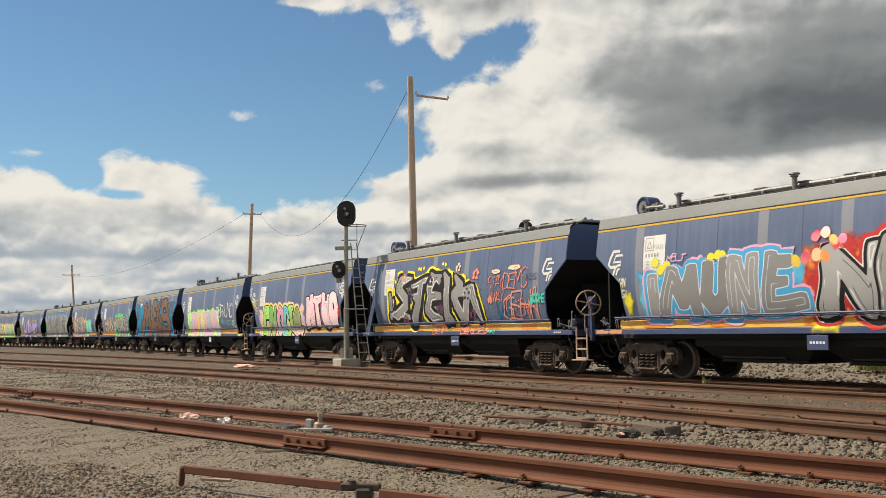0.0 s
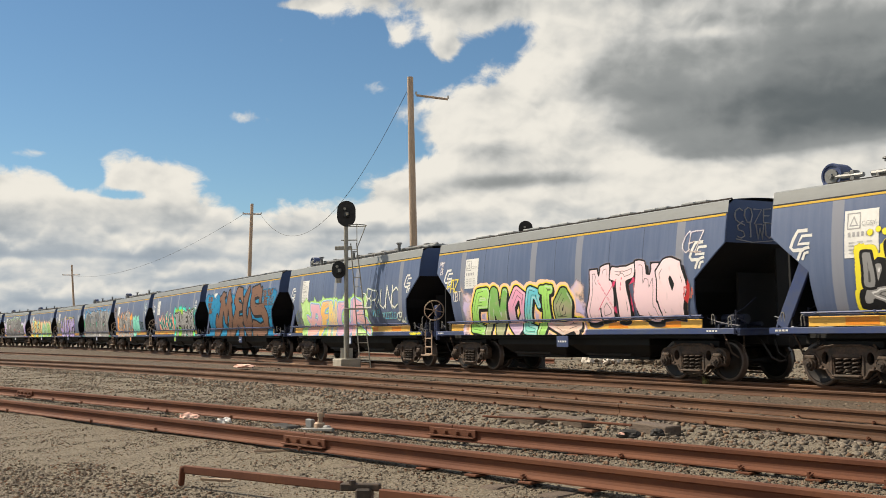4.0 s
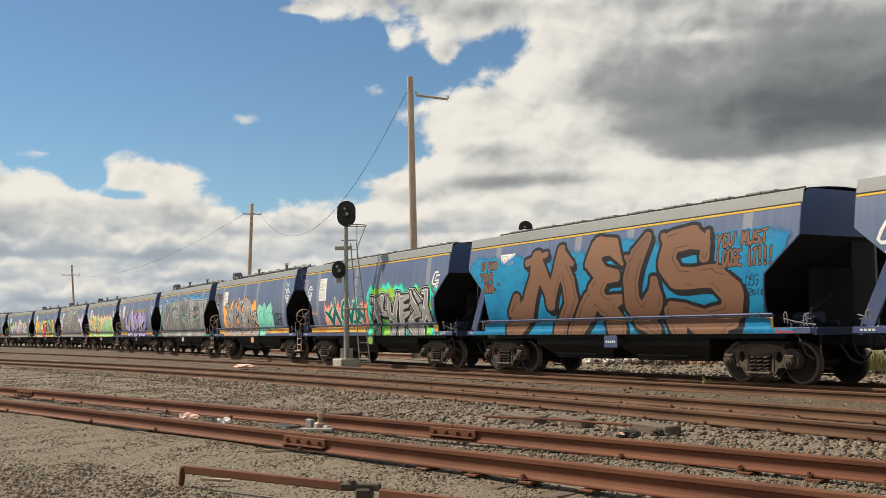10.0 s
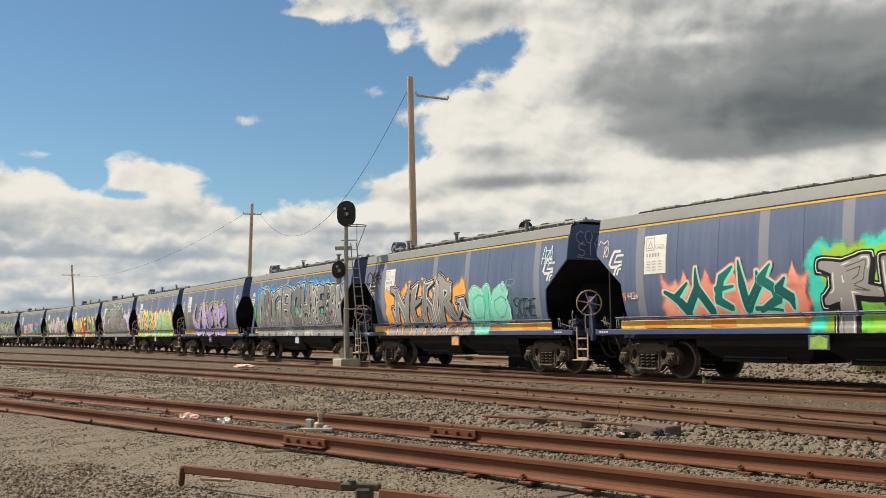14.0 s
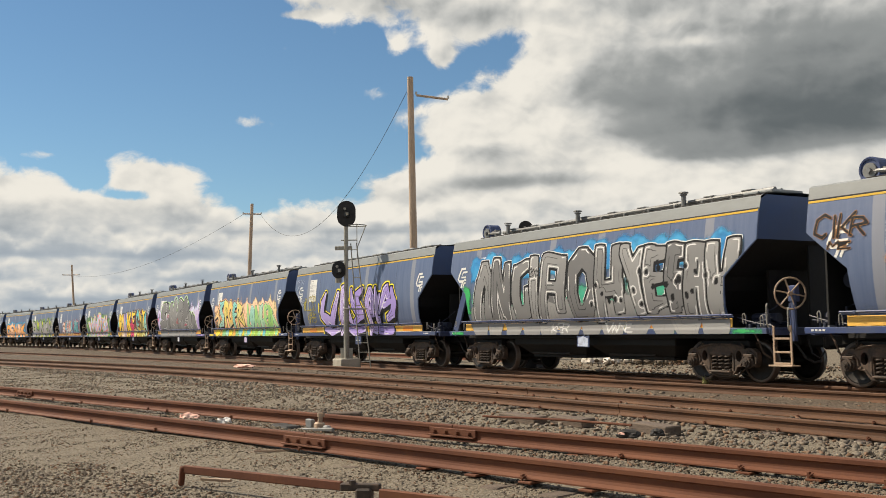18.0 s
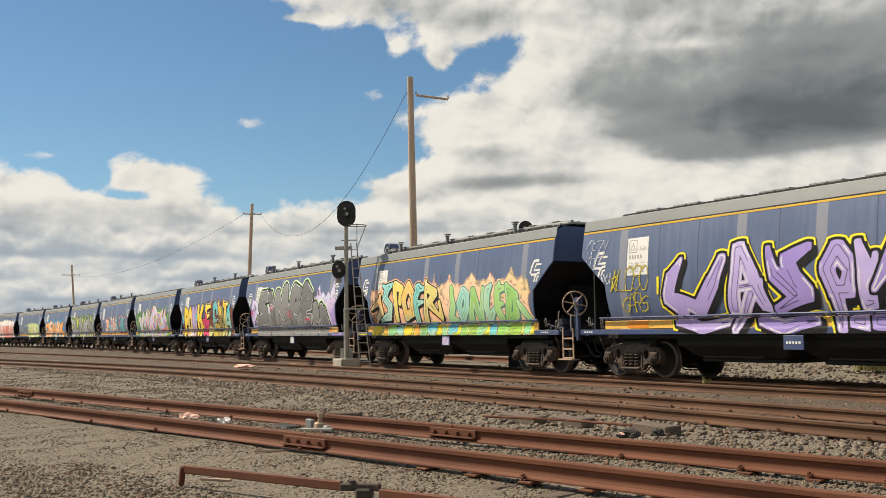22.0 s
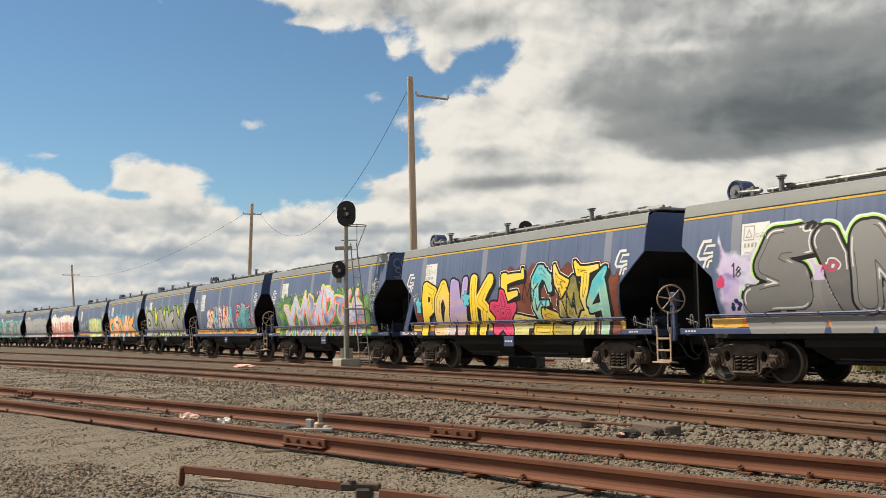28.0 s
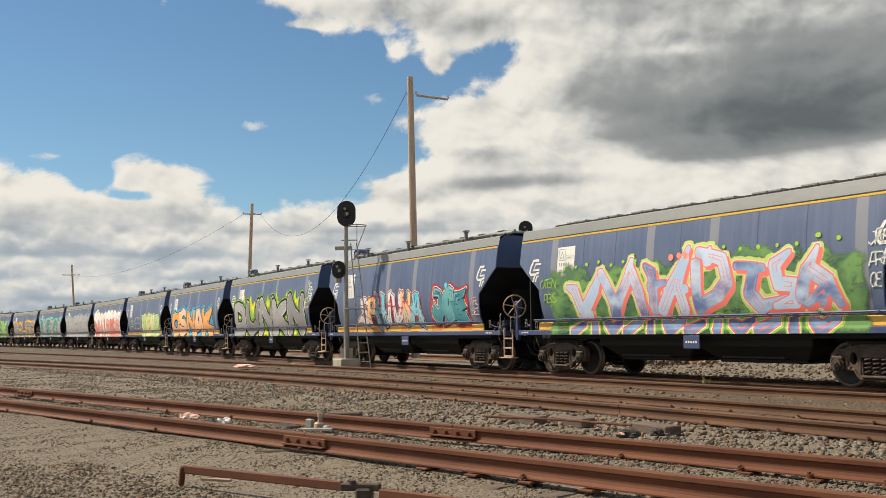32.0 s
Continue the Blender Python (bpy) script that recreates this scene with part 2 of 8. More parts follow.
def ballast_material(name, a, b, c2):
    k = Net(name)
    geo = k.n("ShaderNodeNewGeometry")
    rnd = geo.outputs["Random Per Island"]
    c = k.mix(rnd, a, b)
    c = k.mix(k.ramp(rnd, 0.80, 0.86), c, c2)
    f = k.noise(40.0, k.coords(), 4)
    c = k.mix(k.math("MULTIPLY", f, 0.4), c, (0.13, 0.10, 0.08))
    return k.surface(c, 0.9, 0.0, f, 0.004)


M["ballast"] = ballast_material("grey_ballast_stone", (0.099, 0.079, 0.058), (0.264, 0.232, 0.185), (0.184, 0.108, 0.062))
M["ballast_brown"] = ballast_material("brown_ballast_stone", (0.070, 0.053, 0.036), (0.207, 0.172, 0.126), (0.167, 0.090, 0.049))


# ---- mesh tools ----
def finish(name, bm, material, smooth=False):
    me = bpy.data.meshes.new(name)
    bm.normal_update()
    bm.to_mesh(me)
    bm.free()
    for mat in material if isinstance(material, (list, tuple)) else (material,):
        me.materials.append(mat)
    if smooth:
        for poly in me.polygons:
            poly.use_smooth = True
    return me


def box(bm, c, size, bevel=0.0, turn=None, taper=None):
    """A box round c; taper shrinks its lower face along x and y."""
    got = bmesh.ops.create_cube(bm, size=1.0)
    vs = got["verts"]
    for v in vs:
        t = taper if taper and v.co.z < 0 else (1, 1)
        v.co = Vector((v.co.x * size[0] * t[0], v.co.y * size[1] * t[1], v.co.z * size[2]))
    if bevel:
        edges = list({e for v in vs for e in v.link_edges})
        done = bmesh.ops.bevel(bm, geom=edges, offset=bevel, segments=1, affect="EDGES", profile=0.5)
        vs = list({v for f in done["faces"] for v in f.verts} | {v for v in vs if v.is_valid})
    if turn is not None:
        bmesh.ops.transform(bm, matrix=turn, verts=vs)
    bmesh.ops.translate(bm, vec=Vector(c), verts=vs)
    return vs


def rod(bm, a, b, r, n=8, r2=None):
    a, b = Vector(a), Vector(b)
    axis = b - a
    got = bmesh.ops.create_cone(bm, cap_ends=True, segments=n, radius1=r, radius2=r if r2 is None else r2, depth=axis.length)
    m = Matrix.Translation((a + b) / 2) @ axis.to_track_quat("Z", "Y").to_matrix().to_4x4()
    bmesh.ops.transform(bm, matrix=m, verts=got["verts"])
    return got["verts"]


def path_rod(bm, pts, r, n=8):
    """A tube bent along a line of points, in one piece."""
    pts = [Vector(p) for p in pts]
    pts = [p for i, p in enumerate(pts) if i == 0 or (p - pts[i - 1]).length > 1e-5]
    if len(pts) < 2:
        return
    side, rows = None, []
    for i, p in enumerate(pts):
        d = (pts[min(i + 1, len(pts) - 1)] - p).normalized() + (p - pts[max(i - 1, 0)]).normalized()
        d = d.normalized() if d.length > 1e-4 else (p - pts[i - 1]).normalized()
        if side is None:
            side = d.orthogonal().normalized()
        side = side - d * side.dot(d)
        side = side.normalized() if side.length > 1e-4 else d.orthogonal().normalized()
        up = d.cross(side)
        rows.append([bm.verts.new(p + (side * math.cos(2 * math.pi * k / n) + up * math.sin(2 * math.pi * k / n)) * r) for k in range(n)])
    for p, q in zip(rows, rows[1:]):
        for k in range(n):
            bm.faces.new((p[k], p[(k + 1) % n], q[(k + 1) % n], q[k]))
    bm.faces.new(rows[0][::-1])
    bm.faces.new(rows[-1])


def ring(bm, c, axis, radius, r, n=24, k=6):
    """A torus round c."""
    m = Matrix.Translation(c) @ Vector(axis).to_track_quat("Z", "Y").to_matrix().to_4x4()
    grid = []
    for i in range(n):
        a = 2 * math.pi * i / n
        row = []
        for j in range(k):
            b = 2 * math.pi * j / k
            rr = radius + r * math.cos(b)
            row.append(bm.verts.new(m @ Vector((rr * math.cos(a), rr * math.sin(a), r * math.sin(b)))))
        grid.append(row)
    for i in range(n):
        for j in range(k):
            bm.faces.new((grid[i][j], grid[(i + 1) % n][j], grid[(i + 1) % n][(j + 1) % k], grid[i][(j + 1) % k]))


def sweep(bm, line, profile, closed=True, caps=True):
    """Sweep a profile of (side, up) along a list of points in plan."""
    rows = []
    for i, pt in enumerate(line):
        a, b = Vector(line[max(i - 1, 0)]), Vector(line[min(i + 1, len(line) - 1)])
        d = (b - a)
        side = Vector((-d.y, d.x, 0)).normalized()
        rows.append([bm.verts.new(Vector(pt) + side * s + Vector((0, 0, u))) for s, u in profile])
    k = len(profile)
    for a, b in zip(rows, rows[1:]):
        for j in range(k if closed else k - 1):
            bm.faces.new((a[j], b[j], b[(j + 1) % k], a[(j + 1) % k]))
    if closed and caps:
        bm.faces.new(rows[0][::-1])
        bm.faces.new(rows[-1])


def part(name, shape, material, parent, label="", at=None, smooth=False):
    """One mesh object under a thing or a part. shape is a bmesh or a finished mesh."""
    me = shape if isinstance(shape, bpy.types.Mesh) else finish(name, shape, material, smooth)
    ob = new(name, me)
    ob.parent = parent
    if at is not None:
        ob.matrix_basis = at
    return tagged(ob, label)


CACHE = {}


def shared(key, build, material, smooth=False):
    """A mesh built once and used by all alike parts."""
    if key not in CACHE:
        bm = bmesh.new()
        build(bm)
        CACHE[key] = finish(key, bm, material, smooth)
    return CACHE[key]


def hub(name, m=None):
    ob = new(name)
    ob.empty_display_size = 0.3
    if m is not None:
        ob.matrix_basis = m
    return ob


# ---- the lie of the line ----
def bend(x):
    a = (x + 20) / 100
    return 9.388 * a * a + 7.4655 * a ** 3


PITCH = 14.2405
HALF = 6.5


def train_at(t):
    return -7.8606 + 4.9774 * t + 0.0079 * t * t


def rail_profile(h=0.16):
    half = [(0.066, 0.0), (0.066, 0.012), (0.018, 0.03), (0.010, 0.05), (0.010, 0.105), (0.034, 0.118), (0.035, 0.148), (0.028, 0.16)]
    pts = [(s, u * h / 0.16 - h) for s, u in half]
    return pts + [(-s, u) for s, u in reversed(pts)]


def rail(lines, material, label, h=0.185):
    """A rail laid in lengths, each a part; lines: the lengths, as points of the head's top."""
    root = tagged(hub("rail"), label, "rail", "rails of the yard")
    for line in lines:
        bm = bmesh.new()
        sweep(bm, line, rail_profile(h))
        part("rail_length", bm, material, root)
    return root


def xs(a, b, step):
    n = max(2, int(round((b - a) / step)) + 1)
    return [a + (b - a) * i / (n - 1) for i in range(n)]


L2B = lambda x: -1.66 + 0.0145 * x - 0.00062 * x * x
L3 = lambda x: -5.42 - 0.031 * x - 0.00205 * x * x
L4 = lambda x: -7.35 - 0.038 * x - 0.00235 * x * x
NA = lambda x: -11.20 + 0.232 * x
NB = lambda x: -9.37 + 0.2335 * x
near_z, mid_z = 0.10, 0.0



def lengths(fn, a, b, z, joints=(), step=2.5):
    """Cut a rail into lengths at its joints."""
    cuts = [a, *joints, b]
    return [[(x, fn(x), z) for x in xs(lo + 0.006, hi - 0.006, step)] for lo, hi in zip(cuts, cuts[1:])]


far_joints = list(range(-264, 60, 13))
rail(lengths(lambda x: bend(x) - 0.75, -280, 70, 0, [j + 4.3 for j in far_joints]), M["rust_dark"], "dark worn steel running rail under the train")
rail(lengths(lambda x: bend(x) + 0.75, -280, 70, 0, far_joints), M["rust_dark"], "dark worn steel running rail under the train")
rail(lengths(L2B, -90, 60, 0, [-62, -49, -36, -23.4, -10, 3, 16, 29, 42]), M["rust_dark"], "brown steel rail beside the train's line")
MID_FAR = rail(lengths(L3, -90, 40, mid_z, [-70, -57, -44, -31, -18.2, -5, 8, 21]), M["rust_dark"], "rusty brown rail of the middle siding")
MID_NEAR = rail(lengths(L4, -90, 40, mid_z, [-66, -53, -40, -27, -13.1, 0, 13, 26]), M["rust_dark"], "rusty brown rail of the middle siding")
NEAR_A = rail(lengths(NA, -60, 30, near_z, [-36, -23.8, -10.81, 3, 16]), M["rust"], "red-rusted rail of the disused siding")
NEAR_B = rail(lengths(NB, -60, 30, near_z, [-36, -23.6, -10.66, 3, 16]), M["rust"], "red-rusted rail of the disused siding")


# ---- ground ----
def ground_height(x, y):
    """Height of the gravel: low between the lines, heaped a little along them."""
    z = -0.185
    z += 0.05 * noise.noise((x * 0.25, y * 0.25, 0.0)) + 0.025 * noise.noise((x * 1.3, y * 1.3, 3.0))
    mid = 0.5 * (NA(x) + NB(x))
    z += 0.09 * math.exp(-((y - mid) / 1.6) ** 2)
    if y > L4(x) - 0.3 and y < bend(x) + 1.4:
        z -= 0.03
    back = y - bend(x)
    if back > 5:
        z += min(0.5, (back - 5) * 0.06)
    return z


def build_ground():
    gx = sorted(set([-2500, -1200, -700, -450] + xs(-320, -60, 8) + xs(-60, 12, 0.45) + xs(12, 80, 6) + [200, 600, 1500, 2500]))
    gy = sorted(set([-2500, -900, -300, -120, -60] + xs(-40, -18, 2.5) + xs(-18, 6, 0.4) + xs(6, 40, 2.5) + [60, 120, 300, 700, 1400, 2500]))
    verts = []
    for y in gy:
        for x in gx:
            near = -300 < x < 80 and -40 < y < 45
            verts.append((x, y, ground_height(x, y) if near else (-0.2 if y < 20 else 0.2)))
    n = len(gx)
    faces = [(j * n + i, j * n + i + 1, (j + 1) * n + i + 1, (j + 1) * n + i) for j in range(len(gy) - 1) for i in range(n - 1)]
    me = bpy.data.meshes.new("ground")
    me.from_pydata(verts, [], faces)
    me.materials.append(M["ground"])
    for poly in me.polygons:
        poly.use_smooth = True
    tagged(new("ground", me), "grey-brown gravel yard with sandy patches", "ground", kind="structure")


build_ground()


def build_track_bed():
    """Rust-stained ballast bed under the running lines."""
    k = Net("rust_stained_track_bed")
    v = k.coords()
    vor = k.n("ShaderNodeTexVoronoi")
    vor.inputs["Scale"].default_value = 16.0
    k.link(v, vor.inputs["Vector"])
    sep = k.n("ShaderNodeSeparateColor")
    k.link(vor.outputs["Color"], sep.inputs[0])
    c = k.mix(k.ramp(k.noise(0.6, v, 5), 0.36, 0.64), (0.057, 0.038, 0.024), (0.086, 0.062, 0.042))
    c = k.mix(k.math("MULTIPLY", sep.outputs[0], 0.45), c, (0.155, 0.125, 0.090))
    k.surface(c, 0.95, 0.0, k.math("SUBTRACT", 1.0, vor.outputs["Distance"]), 0.04, 0.9)
    verts, cols = [], 9
    stations = xs(-150, 40, 0.9)
    for x in stations:
        lo, hi = L4(x) - 0.35, bend(x) + 1.55
        for n in range(cols):
            y = lo + (hi - lo) * n / (cols - 1)
            verts.append((x, y, ground_height(x, y) + (0.03 if 0 < n < cols - 1 else -0.05)))
    faces = [(i * cols + n, (i + 1) * cols + n, (i + 1) * cols + n + 1, i * cols + n + 1) for i in range(len(stations) - 1) for n in range(cols - 1)]
    me = bpy.data.meshes.new("track_bed")
    me.from_pydata(verts, [], faces)
    me.materials.append(k.m)
    tagged(new("track_bed", me), "rust-brown ballast bed under the running rails", "track bed", kind="structure")


build_track_bed()


# ---- wagons ----
HULL = [(1.22, 1.24), (1.33, 1.42), (1.41, 1.70), (1.465, 2.05), (1.485, 2.40), (1.475, 2.80), (1.435, 3.20), (1.390, 3.52), (1.345, 3.76)]
ROOF = [(1.345, 3.76), (1.328, 3.85), (1.308, 3.95), (1.285, 4.055), (1.22, 4.085), (1.10, 4.105), (0.55, 4.16), (0.0, 4.18)]


def hull_half(z):
    """Half length of the side sheet at height z: full at the top, cut back towards the sill."""
    if z >= 3.12:
        return 6.5
    if z >= 2.35:
        return 6.5 - 0.95 * (3.12 - z) / 0.77
    return 5.55 - 0.12 * (2.35 - z) / 1.1


def hull_y(z):
    for (ya, za), (yb, zb) in zip(HULL, HULL[1:]):
        if z <= zb:
            return ya + (yb - ya) * (z - za) / (zb - za)
    return HULL[-1][0]


def build_hull(bm):
    levels = [1.24, 1.42, 1.70, 2.05, 2.35, 2.60, 2.85, 3.12, 3.30, 3.52, 3.76]
    for side in (-1, 1):
        rows = []
        for z in levels:
            h = hull_half(z)
            rows.append([bm.verts.new((h * (2 * i / 16 - 1), side * hull_y(z), z)) for i in range(17)])
        for a, b in zip(rows, rows[1:]):
            for i in range(16):
                q = (a[i], a[i + 1], b[i + 1], b[i])
                bm.faces.new(q if side < 0 else q[::-1])


def build_ends(bm, s, upper):
    """The two end sheets: upright at the top, sloping in below, closed at the sill."""
    levels = [3.12, 3.40, 3.76, 3.97, 4.10] if upper else [1.24, 1.70, 2.05, 2.35, 2.72, 3.12]
    for s in (s,):
        rows = []
        for z in levels:
            y = hull_y(z) if z <= 3.76 else {3.97: 1.30, 4.10: 1.10}[z]
            h = hull_half(z) if z > 2.3 else hull_half(2.35) - 1.3 * (2.35 - z) / 1.1
            if z < 3.12:
                h = 6.47 - 2.0 * (3.12 - z) / 1.88 * 1.0
                h = min(h, hull_half(z) - 0.05)
            rows.append([bm.verts.new((s * (h - (0.02 if z >= 3.12 else 0)), y * k, z)) for k in (-1, -0.5, 0, 0.5, 1)])
        for a, b in zip(rows, rows[1:]):
            for i in range(4):
                q = (a[i], a[i + 1], b[i + 1], b[i])
                bm.faces.new(q if s > 0 else q[::-1])
    # dark plates added across the open end to fill its recess with shade
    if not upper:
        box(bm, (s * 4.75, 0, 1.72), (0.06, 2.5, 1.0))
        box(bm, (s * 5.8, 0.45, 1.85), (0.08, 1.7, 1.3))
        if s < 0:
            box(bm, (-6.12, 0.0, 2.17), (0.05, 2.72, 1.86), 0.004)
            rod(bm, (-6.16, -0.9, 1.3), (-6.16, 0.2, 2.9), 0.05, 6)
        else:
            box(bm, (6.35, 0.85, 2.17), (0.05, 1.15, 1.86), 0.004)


def build_roof(bm):
    pts = ROOF + [(-y, z) for y, z in ROOF[-2::-1]]
    rows = [[bm.verts.new((x, y, z)) for y, z in pts] for x in (-6.5, -6.46, -3, 0, 3, 6.46, 6.5)]
    for a, b in zip(rows, rows[1:]):
        for i in range(len(pts) - 1):
            bm.faces.new((a[i], b[i], b[i + 1], a[i + 1])[::-1])


def build_end_frame(bm):
    """The thick flange that trims the cut end of the side sheet."""
    zs = [1.24, 1.7, 2.05, 2.35, 2.6, 2.85, 3.12, 3.4, 3.76]
    path_rod(bm, [(hull_half(z) - 0.02, -hull_y(z), z) for z in zs], 0.022, 6)


def build_side_frame(bm):
    """A cast bogie side frame in profile: arched ends over the boxes, oval windows and an open spring nest."""
    out = [(-1.08, 0.52), (-1.06, 0.66), (-0.97, 0.745), (-0.84, 0.775), (-0.70, 0.75), (-0.52, 0.80), (-0.30, 0.83), (0.30, 0.83), (0.52, 0.80), (0.70, 0.75), (0.84, 0.775), (0.97, 0.745), (1.06, 0.66), (1.08, 0.52), (1.05, 0.40), (1.0, 0.345), (0.96, 0.44), (0.74, 0.44), (0.68, 0.385), (0.50, 0.36), (0.43, 0.25), (0.36, 0.19), (-0.36, 0.19), (-0.43, 0.25), (-0.50, 0.36), (-0.68, 0.385), (-0.74, 0.44), (-0.96, 0.44), (-1.0, 0.345), (-1.05, 0.40)]
    holes = []
    for s in (-1, 1):
        holes.append([(s * (0.525 + 0.085 * math.cos(t)), 0.585 + 0.125 * math.sin(t)) for t in [2 * math.pi * i / 12 for i in range(12)]])
    holes.append([(-0.33, 0.60), (0.33, 0.60), (0.31, 0.27), (-0.31, 0.27)])
    edges = []
    for loop in [out] + holes:
        vs = [bm.verts.new((x, 0, z)) for x, z in loop]
        edges += [bm.edges.new((vs[i], vs[(i + 1) % len(vs)])) for i in range(len(vs))]
    bmesh.ops.triangle_fill(bm, use_beauty=True, edges=edges)
    got = bmesh.ops.extrude_face_region(bm, geom=bm.faces[:])
    bmesh.ops.translate(bm, vec=(0, -0.13, 0), verts=[g for g in got["geom"] if isinstance(g, bmesh.types.BMVert)])
    bmesh.ops.recalc_face_normals(bm, faces=bm.faces[:])
    # proud lips along top and bottom
    top = [(-0.70, 0.76), (-0.52, 0.81), (-0.30, 0.84), (0.30, 0.84), (0.52, 0.81), (0.70, 0.76)]
    low = [(-0.70, 0.39), (-0.50, 0.36), (-0.42, 0.24), (-0.36, 0.185), (0.36, 0.185), (0.42, 0.24), (0.50, 0.36), (0.70, 0.39)]
    for pts in (top, low):
        path_rod(bm, [(x, -0.135, z) for x, z in pts], 0.028, 6)
    for s in (-1, 1):
        # pedestal arch over the bearing and its rib
        path_rod(bm, [(s * (0.85 + 0.20 * math.cos(t)), -0.14, 0.48 + 0.20 * math.sin(t)) for t in (-0.3, 0.3, 0.9, 1.5, 2.1, 2.7, 3.3)], 0.026, 6)
        box(bm, (s * 0.37, -0.07, 0.44), (0.05, 0.16, 0.40), 0.012)
        box(bm, (s * 0.98, -0.10, 0.40), (0.09, 0.16, 0.07), 0.015)
        rod(bm, (s * 0.60, -0.12, 0.41), (s * 0.60, -0.17, 0.41), 0.03, 6)
        rod(bm, (s * 0.66, -0.10, 0.80), (s * 0.58, -0.10, 0.86), 0.025, 6)
    box(bm, (0, -0.06, 0.63), (0.66, 0.22, 0.07), 0.02)
    box(bm, (0, -0.10, 0.235), (0.66, 0.24, 0.05), 0.015)
    # brake beam ends and a hanging rod
    path_rod(bm, [(-0.55, 0.03, 0.30), (-0.30, -0.02, 0.13), (0.35, -0.02, 0.13), (0.58, 0.03, 0.32)], 0.022, 6)


def build_spring(bm):
    """One coil, wound as a helix."""
    turns, n = 4, 9
    path_rod(bm, [(0.078 * math.cos(2 * math.pi * i / n), -0.10 + 0.078 * math.sin(2 * math.pi * i / n), 0.275 + 0.32 * i / (turns * n)) for i in range(turns * n + 1)], 0.022, 5)


def build_axle_box(bm):
    rod(bm, (0, 0.05, 0.46), (0, -0.20, 0.46), 0.115, 14)
    rod(bm, (0, -0.20, 0.46), (0, -0.235, 0.46), 0.075, 12)
    rod(bm, (0, -0.235, 0.46), (0, -0.262, 0.46), 0.03, 6)
    ring(bm, (0, -0.12, 0.46), (0, 1, 0), 0.125, 0.022, 16, 5)
    box(bm, (0, -0.06, 0.60), (0.26, 0.20, 0.08), 0.02)
    for i in range(3):
        a = 2 * math.pi * i / 3 + 0.5
        rod(bm, (0.05 * math.cos(a), -0.23, 0.46 + 0.05 * math.sin(a)), (0.05 * math.cos(a), -0.25, 0.46 + 0.05 * math.sin(a)), 0.014, 6)


def lathe(bm, outline, n=28):
    """Turn an outline of (radius, y) about the y axis."""
    rows = []
    for i in range(n):
        a = 2 * math.pi * i / n
        rows.append([bm.verts.new((r * math.cos(a), y, r * math.sin(a))) for r, y in outline])
    for i in range(n):
        a, b = rows[i], rows[(i + 1) % n]
        for j in range(len(outline) - 1):
            bm.faces.new((a[j], a[j + 1], b[j + 1], b[j]))


def build_wheel(bm):
    lathe(bm, [(0.10, -0.10), (0.13, -0.09), (0.15, -0.03), (0.30, 0.0), (0.37, -0.045), (0.40, -0.05), (0.40, 0.07), (0.30, 0.05), (0.14, 0.06), (0.10, 0.10)])
    rod(bm, (0, -0.16, 0), (0, 0.02, 0), 0.10, 12)


def build_tyre(bm):
    lathe(bm, [(0.40, -0.052), (0.445, -0.055), (0.46, -0.045), (0.462, 0.03), (0.47, 0.045), (0.489, 0.055), (0.487, 0.075), (0.40, 0.075)])


def brake_wheel(wagon, at):
    """Rim with six spokes and a hub."""
    rim = part("brake_wheel", shared("brake_rim", lambda bm: ring(bm, (0, 0, 0), (0, 1, 0), 0.33, 0.021, 28, 6), M["tan"], True), None, wagon, "tan six-spoked brake wheel", at)
    part("wheel_boss", shared("brake_boss", lambda bm: rod(bm, (0, -0.06, 0), (0, 0.08, 0), 0.045, 10), M["tan"]), None, rim)
    for i in range(6):
        part("spoke", shared("brake_spoke", lambda bm: rod(bm, (0.03, 0, 0), (0.33, 0, 0), 0.016, 6), M["tan"]), None, rim, at=Matrix.Rotation(math.pi * i / 3 + 0.2, 4, "Y"))


def build_brake_stand(bm):
    box(bm, (0.0, 0.16, 0.0), (0.20, 0.16, 0.34), 0.02)
    box(bm, (-0.02, 0.16, -0.55), (0.10, 0.10, 0.90), 0.01)
    rod(bm, (-0.02, 0.05, -0.2), (0.0, 0.05, -0.9), 0.018, 6)
    rod(bm, (0.1, 0.05, -0.2), (0.12, 0.05, -0.9), 0.012, 6)


def step_ladder(wagon, at):
    """Two stringers, three rungs and a tread."""
    tread = part("step_ladder", shared("step_tread", lambda bm: box(bm, (0.05, -0.03, 0.42), (0.62, 0.26, 0.035), 0.006), M["tan"]), None, wagon, "tan step ladder below the sill", at)
    for x in (-0.23, 0.23):
        part("stringer", shared("step_stringer", lambda bm: box(bm, (0, 0, 0.83), (0.05, 0.03, 0.84), 0.006), M["tan"]), None, tread, at=pose(x, 0, 0))
    for z in (0.46, 0.70, 0.98):
        part("rung", shared("step_rung", lambda bm: box(bm, (0, 0, 0), (0.41, 0.04, 0.045), 0.006), M["tan"]), None, tread, at=pose(0, 0, z))


def build_grab_rail(bm):
    path_rod(bm, [(0, 0, 1.22), (0, -0.05, 1.30), (0, -0.05, 1.66), (-0.03, 0.0, 1.72)], 0.016, 6)


def build_drum(bm):
    """Round winch housing at the end of the roof."""
    rod(bm, (0, -0.16, 4.35), (0, 0.20, 4.35), 0.26, 24)
    ring(bm, (0, -0.17, 4.35), (0, 1, 0), 0.235, 0.030, 24, 5)
    box(bm, (0.0, 0.0, 4.18), (0.46, 0.36, 0.14), 0.015)


